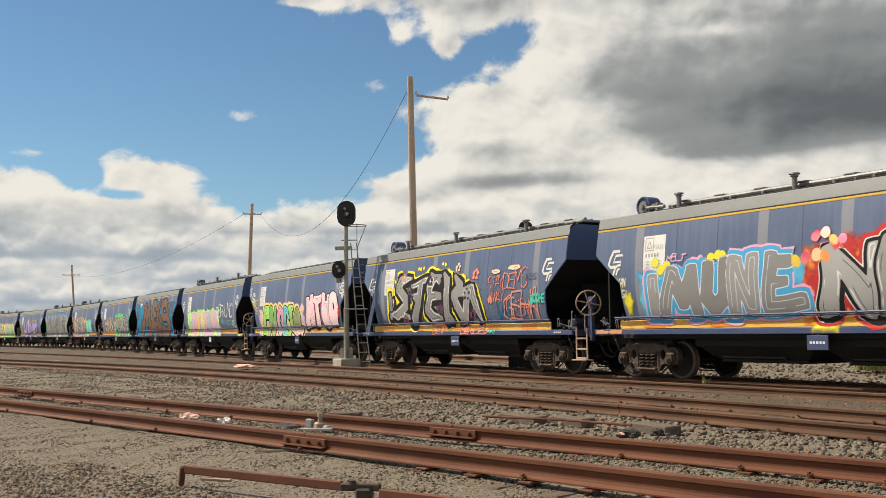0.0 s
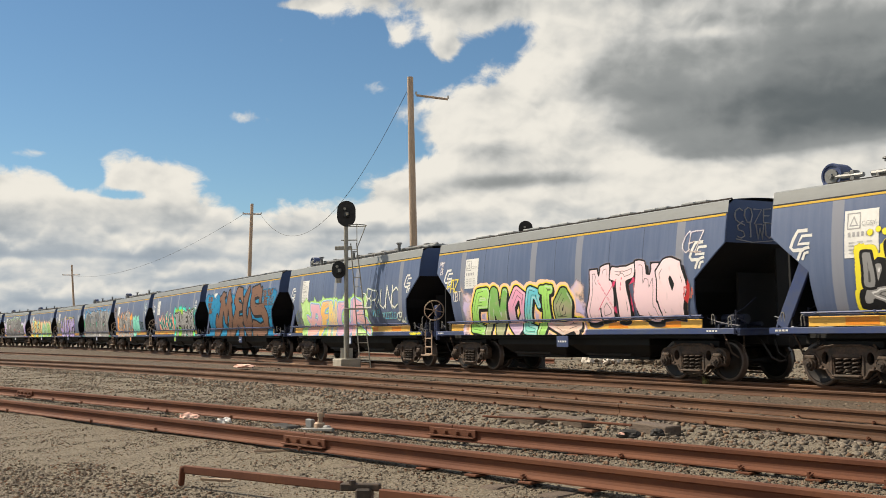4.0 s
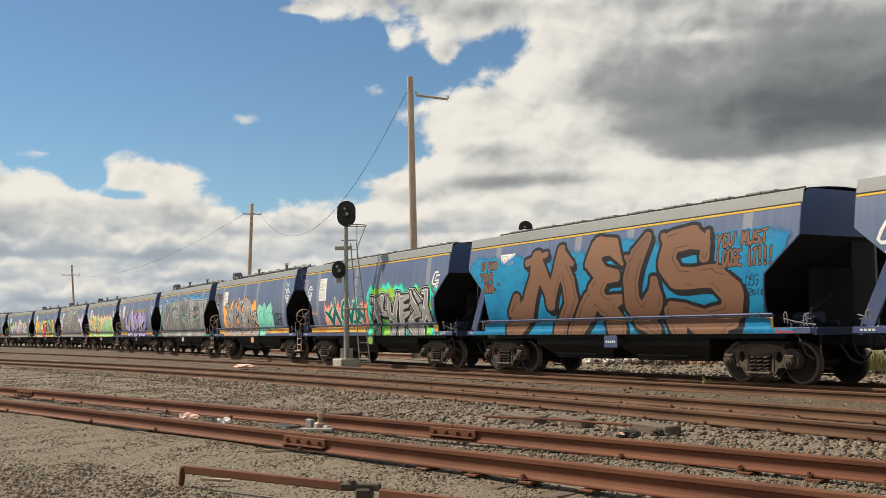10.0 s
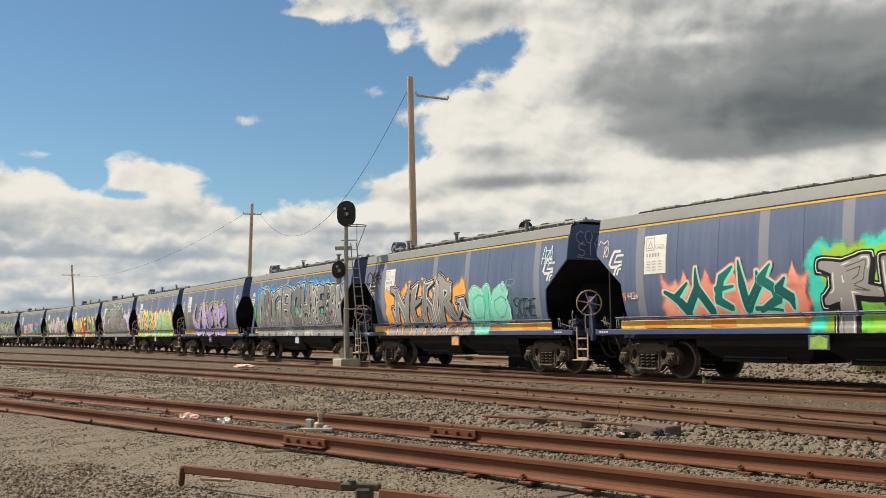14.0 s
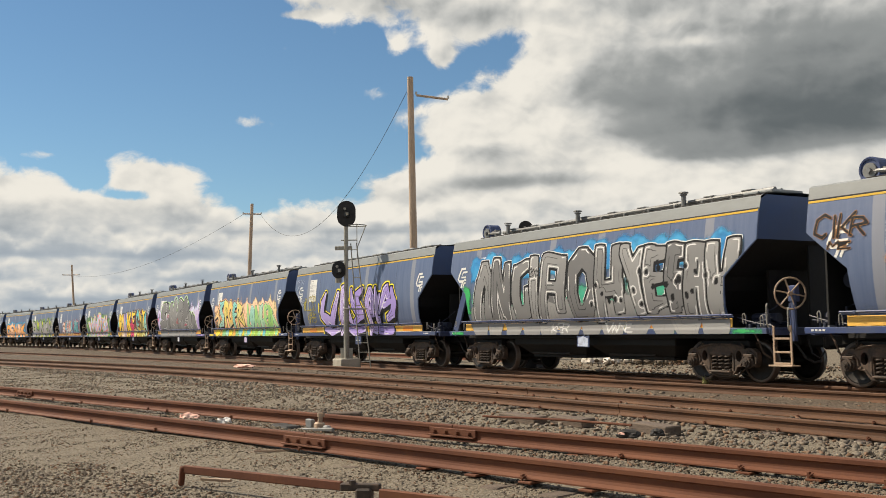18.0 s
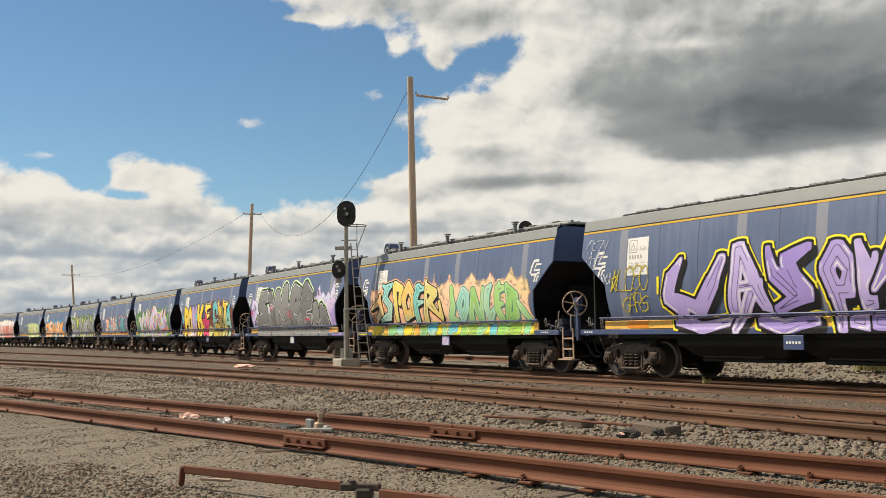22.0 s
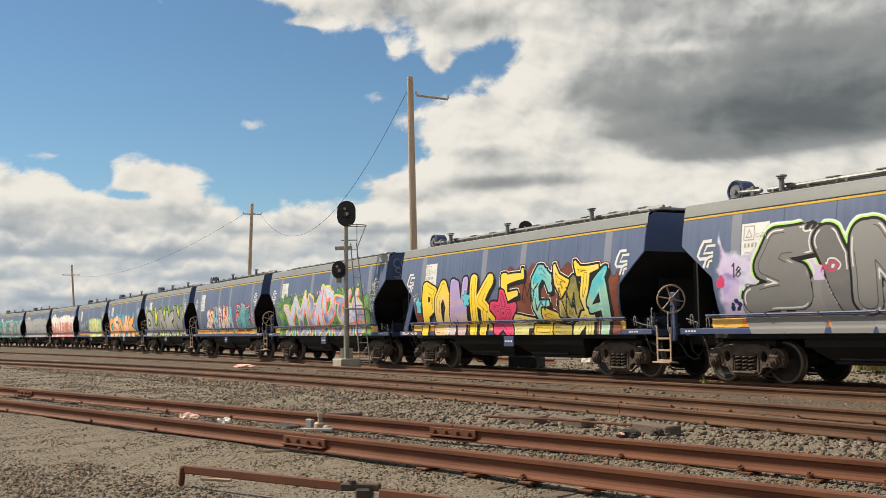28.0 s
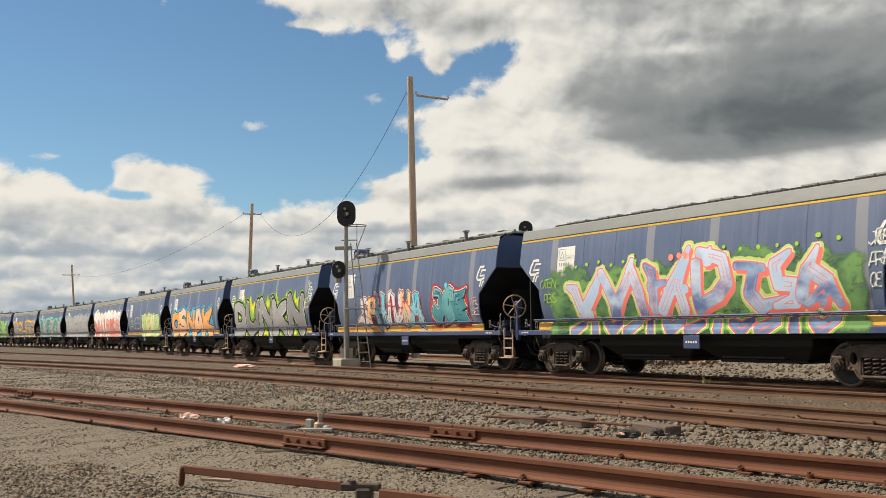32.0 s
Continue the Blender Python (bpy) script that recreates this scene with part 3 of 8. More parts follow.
def build_winch_gear(bm):
    rod(bm, (0.0, -0.20, 4.33), (0.0, -0.165, 4.33), 0.16, 16)
    rod(bm, (0.0, -0.26, 4.33), (0.0, -0.20, 4.33), 0.06, 10)
    box(bm, (0.50, -0.1, 4.27), (0.10, 0.20, 0.26), 0.01)
    box(bm, (0.34, -0.1, 4.33), (0.16, 0.12, 0.10), 0.01)
    rod(bm, (0.1, -0.16, 4.31), (0.75, -0.16, 4.28), 0.05, 8)


def build_roof_pipe(bm):
    rod(bm, (-4.6, -0.62, 4.27), (6.3, -0.62, 4.27), 0.055, 8)
    for i in range(12):
        box(bm, (-4.4 + i * 0.95, -0.52, 4.19), (0.07, 0.42, 0.12), 0.008)


def build_pipe_bracket(bm):
    box(bm, (0, -0.52, 4.335), (0.30, 0.30, 0.03), 0.006)
    box(bm, (0.12, -0.64, 4.26), (0.04, 0.05, 0.16), 0.005)


def build_vent(bm):
    rod(bm, (0, -0.78, 4.08), (0, -0.78, 4.46), 0.060, 10)
    rod(bm, (0, -0.78, 4.44), (0, -0.78, 4.465), 0.090, 10)
    rod(bm, (0, -0.78, 4.49), (0, -0.78, 4.52), 0.125, 12, 0.115)
    rod(bm, (0, -0.78, 4.08), (0, -0.78, 4.12), 0.10, 10)


def build_hatch(bm):
    box(bm, (0, -0.35, 4.20), (0.86, 1.0, 0.07), 0.02)
    rod(bm, (-0.38, -0.80, 4.22), (0.38, -0.80, 4.22), 0.02, 6)
    box(bm, (0.0, -0.86, 4.19), (0.12, 0.06, 0.06), 0.01)


def build_walkway(bm):
    box(bm, (0.4, -0.82, 4.135), (11.6, 0.30, 0.03), 0.005)


def build_chute(bm):
    box(bm, (0, 0, 0.66), (3.3, 2.0, 0.28), 0.02, taper=(0.80, 0.70))


def build_chute_neck(bm):
    box(bm, (0, 0, 0.94), (3.4, 2.1, 0.30), 0.02)


def build_chute_gate(bm):
    box(bm, (0, 0, 0.475), (2.5, 1.35, 0.09), 0.02)


def build_gate_rod(bm):
    rod(bm, (-0.9, -0.95, 0.56), (0.9, -0.95, 0.56), 0.03, 6)


def build_centre_sill(bm):
    box(bm, (0, 0, 1.02), (13.2, 0.7, 0.36), 0.02)
    box(bm, (0, -0.95, 1.03), (11.6, 0.5, 0.10), 0.01)
    box(bm, (0, 0.95, 1.03), (11.6, 0.5, 0.10), 0.01)
    for x in (-5.0, 5.0):
        box(bm, (x, 0, 0.86), (1.5, 2.0, 0.16), 0.02)
    for x in (-6.85, 6.85):
        box(bm, (x, 0, 0.92), (0.7, 0.32, 0.26), 0.03)


def build_sill(bm):
    box(bm, (0, 0, 1.145), (13.3, 0.07, 0.13), 0.008)
    box(bm, (0, 0.06, 1.085), (13.3, 0.12, 0.012))


def build_platform(bm):
    box(bm, (0, 0, 1.19), (1.05, 2.5, 0.04), 0.005)
    box(bm, (0.44, 0, 1.12), (0.10, 2.5, 0.15), 0.01)


def build_pipe_rail(bm):
    rod(bm, (-5.75, 0, 1.50), (5.75, 0, 1.50), 0.024, 8)
    rod(bm, (-5.75, 0.05, 1.455), (5.75, 0.05, 1.455), 0.012, 6)
    for i in range(9):
        rod(bm, (-5.4 + i * 1.35, 0, 1.50), (-5.4 + i * 1.35, 0.14, 1.44), 0.016, 6)
        box(bm, (-5.4 + i * 1.35, -0.005, 1.50), (0.05, 0.055, 0.06), 0.006)


def build_brace(bm):
    box(bm, (0, -0.06, 0), (0.30, 0.07, 1.42), 0.012, turn=Matrix.Rotation(radians(27), 4, "Y"))
    box(bm, (-0.13, 0.0, 0), (0.05, 0.18, 1.42), 0.008, turn=Matrix.Rotation(radians(27), 4, "Y"))


def build_gear(bm):
    """Air cylinder, pipes and handles on the end platform."""
    rod(bm, (-0.45, -0.75, 1.42), (0.25, -0.75, 1.42), 0.11, 12)
    box(bm, (-0.1, -0.75, 1.27), (0.5, 0.2, 0.12), 0.01)
    path_rod(bm, [(-0.6, -1.05, 1.36), (-0.1, -1.1, 1.30), (0.35, -1.1, 1.42), (0.42, -0.9, 1.30)], 0.022, 6)
    rod(bm, (0.30, -1.15, 1.2), (0.30, -1.15, 1.62), 0.02, 6)
    rod(bm, (-0.35, -1.12, 1.2), (-0.35, -1.12, 1.50), 0.02, 6)
    box(bm, (0.12, -1.02, 1.36), (0.16, 0.14, 0.30), 0.02)
    rod(bm, (-0.5, -0.45, 1.30), (0.4, -0.45, 1.30), 0.05, 8)
    path_rod(bm, [(-0.55, -1.18, 1.45), (-0.2, -1.22, 1.36), (0.1, -1.2, 1.30), (0.45, -1.2, 1.26)], 0.014, 5)
    path_rod(bm, [(0.4, -0.6, 1.9), (0.2, -0.8, 1.65), (-0.1, -0.9, 1.5), (-0.3, -0.95, 1.3)], 0.016, 5)
    for x in (-0.2, 0.05, 0.38):
        box(bm, (x, -1.16, 1.25), (0.07, 0.07, 0.09), 0.01)


def build_loop(bm):
    """A small bent hand loop at the corner of the platform."""
    path_rod(bm, [(0, -1.36, 1.30), (0.006, -1.38, 1.48), (0.03, -1.38, 1.53), (0.06, -1.38, 1.53), (0.085, -1.38, 1.48), (0.085, -1.36, 1.30)], 0.011, 6)


def build_hose(bm):
    """A brake hose hanging between the wagons."""
    path_rod(bm, [(0.20, -0.42, 0.98), (0.42, -0.46, 0.80), (0.60, -0.44, 0.55), (0.80, -0.40, 0.46), (0.95, -0.38, 0.50)], 0.026, 7)


def build_side_hose(bm):
    path_rod(bm, [(0.05, -1.1, 1.10), (0.18, -1.12, 0.92), (0.24, -1.05, 0.66), (0.36, -0.95, 0.55)], 0.020, 6)


def build_chain(bm):
    for k in range(7):
        ring(bm, (0.52, -1.05, 1.02 - 0.055 * k), (1, 0, 0) if k % 2 else (0, 1, 0), 0.024, 0.009, 8, 4)


def build_round_tank(bm):
    rod(bm, (0, -0.55, 2.15), (0, 0.55, 2.15), 0.16, 18)


def build_coupler(bm):
    box(bm, (0.15, 0, 0.88), (0.5, 0.20, 0.22), 0.03)
    box(bm, (0.38, 0.03, 0.88), (0.16, 0.34, 0.30), 0.05)
    path_rod(bm, [(0.05, -0.35, 0.95), (0.18, -0.38, 0.65), (0.35, -0.35, 0.55), (0.45, -0.3, 0.7)], 0.022, 6)


def on_side(x, z, off=0.006):
    """A point on the skin of the near side."""
    return Vector((x, -hull_y(z) - off, z))


def side_shape(bm, loop, off=0.008):
    """A flat painted shape laid on the curved side."""
    vs = [bm.verts.new(on_side(x, z, off)) for x, z in loop]
    bm.faces.new(vs)


def side_bar(bm, x0, z0, x1, z1, off=0.008):
    n = max(1, int((z1 - z0) / 0.25))
    for i in range(n):
        a, b = z0 + (z1 - z0) * i / n, z0 + (z1 - z0) * (i + 1) / n
        side_shape(bm, [(x0, a), (x1, a), (x1, b), (x0, b)], off)


EMBLEM = {
    "hook": (0.075, [(0.80, 1.0), (0.34, 1.0), (0.14, 0.72), (0.02, 0.44), (0.14, 0.32), (0.60, 0.32)]),
    "inner": (0.062, [(1.02, 0.81), (0.54, 0.81), (0.36, 0.53), (0.90, 0.53)]),
    "stem": (0.066, [(0.90, 0.40), (0.66, 0.36), (0.50, 0.26), (0.34, -0.04)]),
    "foot": (0.060, [(0.86, 0.22), (0.68, 0.20), (0.56, -0.04)]),
}


def build_emblem_bar(bm, key):
    """One bent bar of the slanted mark, as a strip with mitred corners."""
    wide, pts = EMBLEM[key]
    pts = [(0.53 * u, 2.60 + 0.58 * v) for u, v in pts]
    rows = []
    for n, (x, z) in enumerate(pts):
        ax, az = pts[max(n - 1, 0)]
        bx, bz = pts[min(n + 1, len(pts) - 1)]
        g = math.hypot(bx - ax, bz - az)
        nx, nz = -(bz - az) / g * wide / 2, (bx - ax) / g * wide / 2
        rows.append([bm.verts.new(on_side(x + nx * k, z + nz * k, 0.008)) for k in (-1, 1)])
    for a, b in zip(rows, rows[1:]):
        bm.faces.new((a[0], b[0], b[1], a[1]))


def build_plate(bm):
    side_bar(bm, -4.68, 2.54, -3.92, 3.47, 0.007)


def build_plate_ink(bm):
    """The frame, triangle and class letters on the white panel."""
    o = 0.011
    for x0, z0, x1, z1 in ((-4.62, 3.12, -4.60, 3.40), (-4.34, 3.12, -4.32, 3.40), (-4.62, 3.10, -4.32, 3.12), (-4.62, 3.40, -4.32, 3.42)):
        side_shape(bm, [(x0, z0), (x1, z0), (x1, z1), (x0, z1)], o)
    tri = [(-4.57, 3.16), (-4.37, 3.16), (-4.47, 3.36)]
    inn = [(-4.535, 3.18), (-4.405, 3.18), (-4.47, 3.315)]
    for i in range(3):
        j = (i + 1) % 3
        side_shape(bm, [tri[i], tri[j], inn[j], inn[i]], o)
    for i in range(5):
        side_shape(bm, [(-4.60 + i * 0.10, 2.95), (-4.60 + i * 0.10 + 0.055, 2.95), (-4.60 + i * 0.10 + 0.055, 3.04), (-4.60 + i * 0.10, 3.04)], o)


def build_plate_small(bm):
    """Rows of small print, too fine to read."""
    for r in range(4):
        for c in range(3):
            x = -4.58 + c * 0.2
            side_shape(bm, [(x, 2.62 + r * 0.07), (x + 0.12, 2.62 + r * 0.07), (x + 0.12, 2.645 + r * 0.07), (x, 2.645 + r * 0.07)], 0.011)


def text_mesh(name, words, size, material):
    """Lettering in the built-in font, as a flat mesh facing -y."""
    cu = bpy.data.curves.new(name, "FONT")
    cu.body, cu.size, cu.resolution_u = words, size, 2
    ob = bpy.data.objects.new(name, cu)
    me = bpy.data.meshes.new_from_object(ob)
    bpy.data.objects.remove(ob)
    me.transform(Matrix.Rotation(radians(90), 4, "X"))
    me.materials.clear()
    me.materials.append(material)
    return me


CLASS_TEXT = text_mesh("class_letters", "CGSY", 0.13, M["greymark"])


# ---- sprayed lettering ----
STROKES = {
    "A": [[(0, 0), (.38, 1), (.62, 1), (1, 0)], [(.2, .35), (.8, .35)]],
    "B": [[(0, 0), (0, 1), (.7, .95), (.8, .75), (.6, .52), (0, .5)], [(.6, .52), (.95, .28), (.7, .03), (0, 0)]],
    "C": [[(1, .85), (.6, 1), (.12, .8), (0, .5), (.12, .2), (.6, 0), (1, .15)]],
    "D": [[(0, 0), (0, 1), (.6, .95), (1, .5), (.6, .05), (0, 0)]],
    "E": [[(.95, 1), (.05, .95), (0, .05), (1, 0)], [(0, .5), (.75, .52)]],
    "G": [[(1, .85), (.6, 1), (.12, .8), (0, .5), (.12, .2), (.6, 0), (1, .15), (1, .45), (.6, .45)]],
    "H": [[(0, 0), (.05, 1)], [(1, 0), (.95, 1)], [(0, .5), (1, .55)]],
    "I": [[(.5, 0), (.5, 1)]],
    "J": [[(.9, 1), (.9, .25), (.5, 0), (.05, .2)], [(.4, 1), (.9, 1)]],
    "K": [[(0, 0), (0, 1)], [(1, 1), (.1, .45), (1, 0)]],
    "L": [[(.1, 1), (0, .05), (1, 0)]],
    "M": [[(0, 0), (.12, 1), (.5, .35), (.88, 1), (1, 0)]],
    "N": [[(0, 0), (.05, 1), (.95, 0), (1, 1)]],
    "O": [[(.5, 1), (.08, .8), (0, .4), (.3, 0), (.75, .02), (1, .5), (.85, .9), (.5, 1)]],
    "P": [[(0, 0), (0, 1), (.75, .95), (.95, .7), (.7, .45), (0, .42)]],
    "R": [[(0, 0), (0, 1), (.75, .95), (.95, .72), (.7, .5), (0, .45)], [(.45, .48), (1, 0)]],
    "S": [[(1, .88), (.55, 1), (.08, .82), (.2, .55), (.8, .45), (.95, .18), (.5, 0), (0, .12)]],
    "T": [[(0, .95), (1, 1)], [(.5, 1), (.45, 0)]],
    "U": [[(0, 1), (.05, .2), (.45, 0), (.9, .2), (1, 1)]],
    "V": [[(0, 1), (.45, 0), (1, 1)]],
    "W": [[(0, 1), (.22, 0), (.5, .7), (.78, 0), (1, 1)]],
    "Y": [[(0, 1), (.5, .5), (1, 1)], [(.5, .5), (.4, 0)]],
    "X": [[(0, 0), (1, 1)], [(0, 1), (1, 0)]],
    "Z": [[(0, 1), (1, 1), (0, 0), (1, 0)]],
    "0": [[(.5, 1), (0, .5), (.5, 0), (1, .5), (.5, 1)]],
    "1": [[(.3, .8), (.6, 1), (.6, 0)]],
    "2": [[(0, .8), (.5, 1), (.95, .75), (0, 0), (1, 0)]],
    "8": [[(.5, .5), (.1, .75), (.5, 1), (.9, .75), (.5, .5), (0, .22), (.5, 0), (1, .22), (.5, .5)]],
    "!": [[(.5, 1), (.5, .35)], [(.5, .05), (.5, .0)]],
    "*": [[(.5, 1), (.2, 0), (1, .65), (0, .65), (.8, 0), (.5, 1)]],
    "~": [[(0, .3), (.15, .9), (.3, .1), (.5, 1), (.62, .2), (.8, .8), (1, .2)], [(.1, .55), (.9, .5)]],
}

STROKES["."] = [[(.5, .5), (.52, .52)]]
STROKES["F"] = [[(0, 0), (0, 1), (1, .95)], [(0, .5), (.7, .52)]]
STROKES["&"] = [[(.5, .95), (.52, .95)], [(.15, .6), (.17, .6)], [(.85, .6), (.87, .6)], [(.2, .12), (.22, .12)], [(.8, .1), (.82, .1)]]
STROKES["/"] = [[(.1, 0), (.9, 1)]]
STROKES["|"] = [[(.5, 0), (.5, 1)]]
STROKES["_"] = [[(0, .5), (1, .5)]]
STROKES["'"] = [[(.5, 1), (.5, .5)]]


HAND = {}


def hand(name, x0, x1, z0, z1, *strokes):
    """One painted letter: the box that it fills on the side, and its strokes in that box, each point with a stroke width."""
    HAND.setdefault(name, []).append((x0, x1, z0, z1, strokes))


hand("immune", -4.49, -4.19, 1.66, 2.37, [(.5, 1, 1), (.5, 0, 1)])
hand("immune", -4.02, -2.96, 1.62, 2.51, [(0, 0, 1), (.29, 1, 1)], [(.35, .96, 1), (.61, .25, 1)], [(.65, .33, 1), (.92, 1, 1), (1, .01, 1)])
hand("immune", -2.62, -2.00, 1.68, 2.61, [(.18, .96, 1), (0, .29, 1), (.35, 0, 1), (.84, .2, 1), (1, 1, 1)])
hand("immune", -1.82, -1.22, 1.60, 2.66, [(0, 0, 1), (.09, .98, 1)], [(.23, .96, 1), (.76, .11, 1)], [(.88, .08, 1), (1, 1, 1)])
hand("immune", -0.86, 0.01, 1.67, 2.66, [(.18, 1, 1), (0, 0, 1)], [(.22, .95, .8), (.65, .93, .8)], [(.14, .5, .8), (.56, .52, .6)], [(0, 0, 1), (1, .07, 1)])
hand("stek", -4.22, -2.53, 1.66, 3.05, [(1, 1, .3), (.54, .97, 1), (.41, .78, 1), (.74, .5, 1), (.73, .33, 1), (.29, .09, 1), (.02, .14, .4)], [(.16, .46, .5), (0, .06, .5)], [(.55, .12, .7), (.95, 0, .4)])
hand("stek", -2.48, -1.39, 1.59, 2.96, [(0, .86, .5), (1, 1, .6)], [(.57, .88, 1), (.41, .43, 1), (.02, 0, 1)], [(0, .66, .3), (.28, .58, 1)])
hand("stek", -1.39, -0.43, 1.64, 3.16, [(1, .92, .3), (.43, .85, 1), (.17, .67, 1), (.25, .5, 1), (.9, .48, .7)], [(.23, .5, 1), (0, .21, 1), (.32, .05, 1), (.99, 0, .4)], [(.26, 1, .3), (.87, .8, .6)])
hand("stek", -0.22, 2.00, 1.52, 3.11, [(0, 1, .4), (.09, .82, 1), (.03, .07, 1)], [(.2, .02, .3), (.04, .14, 1)], [(.33, .91, .4), (.48, .7, 1), (.3, .51, 1), (.35, .35, 1), (.52, .04, 1)], [(.39, .57, .6), (.79, .62, 1), (.88, .32, 1), (1, 0, .3)], [(.67, .52, 1), (.56, .07, 1)])
hand("enoc", -4.19, -3.25, 1.20, 2.36, [(.24, .7, .8), (1, .75, .9), (.84, 1, 1), (.38, .96, 1), (.09, .55, 1), (0, .12, 1), (.68, 0, .8)])
hand("enoc", -3.39, -2.38, 1.18, 2.34, [(0, 0, .9), (.39, 1, 1)], [(.45, .97, 1), (.62, .05, 1)], [(.72, .05, 1), (1, 1, .8)])
hand("enoc", -2.08, -1.44, 1.23, 2.31, [(.52, 1, 1), (.03, .66, 1), (0, .2, 1), (.4, 0, 1), (1, .34, 1), (.97, .87, 1), (.52, 1, 1)])
hand("enoc", -1.32, -0.68, 1.18, 2.28, [(.94, .95, .8), (.42, 1, 1), (.11, .52, 1), (0, .09, 1), (.74, 0, .8)], [(.81, .94, .7), (1, .66, .5)])
hand("enoc", -0.61, -0.09, 1.14, 2.35, [(.18, 1, .7), (1, .98, .7)], [(.61, .97, 1), (.49, .42, 1), (0, 0, 1)])
hand("enoc", 0.21, 0.71, 1.52, 2.20, [(.59, 1, 1), (0, .51, 1), (.01, 0, 1), (.71, .1, 1), (1, .6, 1), (.59, 1, 1)])
hand("enoc", -0.20, 1.12, 1.12, 1.42, [(0, .83, .5), (.47, .47, 1), (1, .77, .8)], [(.81, .9, .7), (.95, .1, .5)])
hand("dengub", -4.02, -2.55, 1.25, 2.27, [(.41, 1, 1), (.87, .93, 1), (1, .54, 1), (.62, .07, 1), (.11, 0, 1)], [(.54, .85, 1), (.21, .03, 1)], [(0, .63, .3), (.19, .42, .7), (.64, .46, .5)])
hand("dengub", -2.63, -1.58, 1.20, 2.38, [(1, 1, .6), (.5, .94, 1), (.33, .74, 1), (.48, .5, 1), (0, 0, .8)], [(.42, .54, .8), (1, .58, .4)])
hand("dengub", -1.66, -0.80, 1.19, 2.38, [(0, 0, .8), (.38, .92, 1)], [(.38, .96, 1), (.67, .17, 1)], [(.68, .05, 1), (1, 1, .5)])
hand("dengub", -0.60, 0.13, 1.25, 2.31, [(1, 1, .5), (.32, .94, 1), (.04, .56, 1), (0, 0, 1), (.79, .11, 1), (.87, .46, .6)])
hand("dengub", 0.19, 0.86, 1.24, 2.38, [(.16, .96, .7), (0, .27, 1), (.12, 0, 1), (.79, .22, 1), (1, 1, .6)])
hand("dengub", 0.87, 2.42, 1.17, 2.35, [(.13, 1, 1), (0, .04, 1)], [(.15, .98, 1), (.49, .88, 1), (.52, .62, 1), (.19, .51, 1)], [(.29, .51, 1), (.71, .33, 1), (1, 0, .3)])
hand("mels", -4.20, -1.14, 1.15, 3.37, [(0, .25, .4), (.14, .43, .6)], [(0, .06, .8), (.32, .35, 1), (.44, .66, 1), (.46, .93, .9)], [(.31, .9, .4), (.61, .98, .3)], [(.48, .88, .8), (.64, .56, .8), (.68, .36, .6)], [(.66, .36, .7), (.78, .7, .8), (.83, 1, .6)], [(.83, .98, .5), (1, .83, .3)], [(.86, .82, .8), (.96, .58, 1), (.99, .28, 1.2), (.82, .02, 1.3)], [(.29, .24, .9), (.09, 0, .9)])
hand("mels", -1.10, 0.95, 1.15, 3.39, [(1, .76, .2), (.79, .97, .8), (.53, .99, 1), (.43, .81, 1), (.6, .66, .9), (.87, .63, .6)], [(.62, .64, .8), (.44, .45, 1), (.61, .3, 1), (.99, .37, .4)], [(.3, .78, .3), (.43, 1, .5)], [(.35, .35, 1), (0, 0, 1.1)], [(.67, .3, 1), (.86, 0, 1.2)])
hand("mels", 1.06, 2.11, 1.19, 3.44, [(.74, 1, .5), (.41, .8, 1), (.18, .54, 1), (.18, .31, 1)], [(.18, .31, 1), (.47, .13, 1), (.95, 0, .7)], [(1, .52, .5), (.98, .33, 1), (.6, .15, 1)], [(0, .82, .2), (.31, .73, .6)])
hand("mels", 2.40, 4.62, 1.14, 3.43, [(.67, .97, .3), (.63, .75, .6)], [(.64, .87, .6), (.43, .96, 1), (.14, .92, 1), (.06, .72, 1), (.22, .55, 1), (.51, .54, .9), (.78, .54, 1), (1, .36, 1.1), (.93, .15, 1.1), (.57, .07, 1.2), (.3, .2, .8), (.1, .25, .5)], [(0, 1, .3), (.11, .88, .6)], [(.05, .2, .6), (.22, .01, .9)], [(.79, .05, 1), (.6, 0, 1.1)])
hand("ruest", 0.56, 1.89, 1.15, 2.46, [(0, .99, .5), (.35, .88, .9), (.73, 1, .9), (.66, .78, 1), (.37, .64, .8)], [(.27, .86, .9), (.26, .56, 1), (.04, .44, .5)], [(.46, .65, .9), (1, .53, .5)], [(.38, .49, 1.1), (.38, 0, 1.2)])
hand("ruest", 1.97, 2.73, 1.20, 2.54, [(0, .93, .5), (.15, .73, 1), (.18, .42, .9), (.62, .4, .9), (.89, .71, 1), (1, 1, .5)], [(.52, .29, 1.1), (.51, 0, 1.2)])
hand("ruest", 2.94, 3.72, 1.12, 2.53, [(0, 1, .4), (.18, .78, 1.1), (.08, .45, 1)], [(.13, .89, .8), (1, .95, .5)], [(.23, .69, .6), (.83, .72, .4)], [(.05, .45, .9), (.91, .54, .4)], [(.07, .3, 1.2), (.07, 0, 1.3)])
hand("ruest", 3.65, 4.74, 1.16, 2.59, [(.16, .99, .4), (.28, .76, .9), (.67, .48, .9)], [(.39, 1, .3), (.73, .8, .5), (1, .58, .7)], [(.54, .49, .9), (.04, .34, .6)], [(0, .23, 1.2), (.51, 0, 1.4)])
hand("ruest", 4.43, 5.16, 1.13, 2.56, [(.34, 1, .5), (.8, .98, .8), (.67, .7, 1), (.84, .39, 1), (1, .28, .4)], [(.18, .66, .6), (.57, .5, .9), (.24, .32, .6)], [(0, .24, 1.2), (.22, 0, 1.2)])
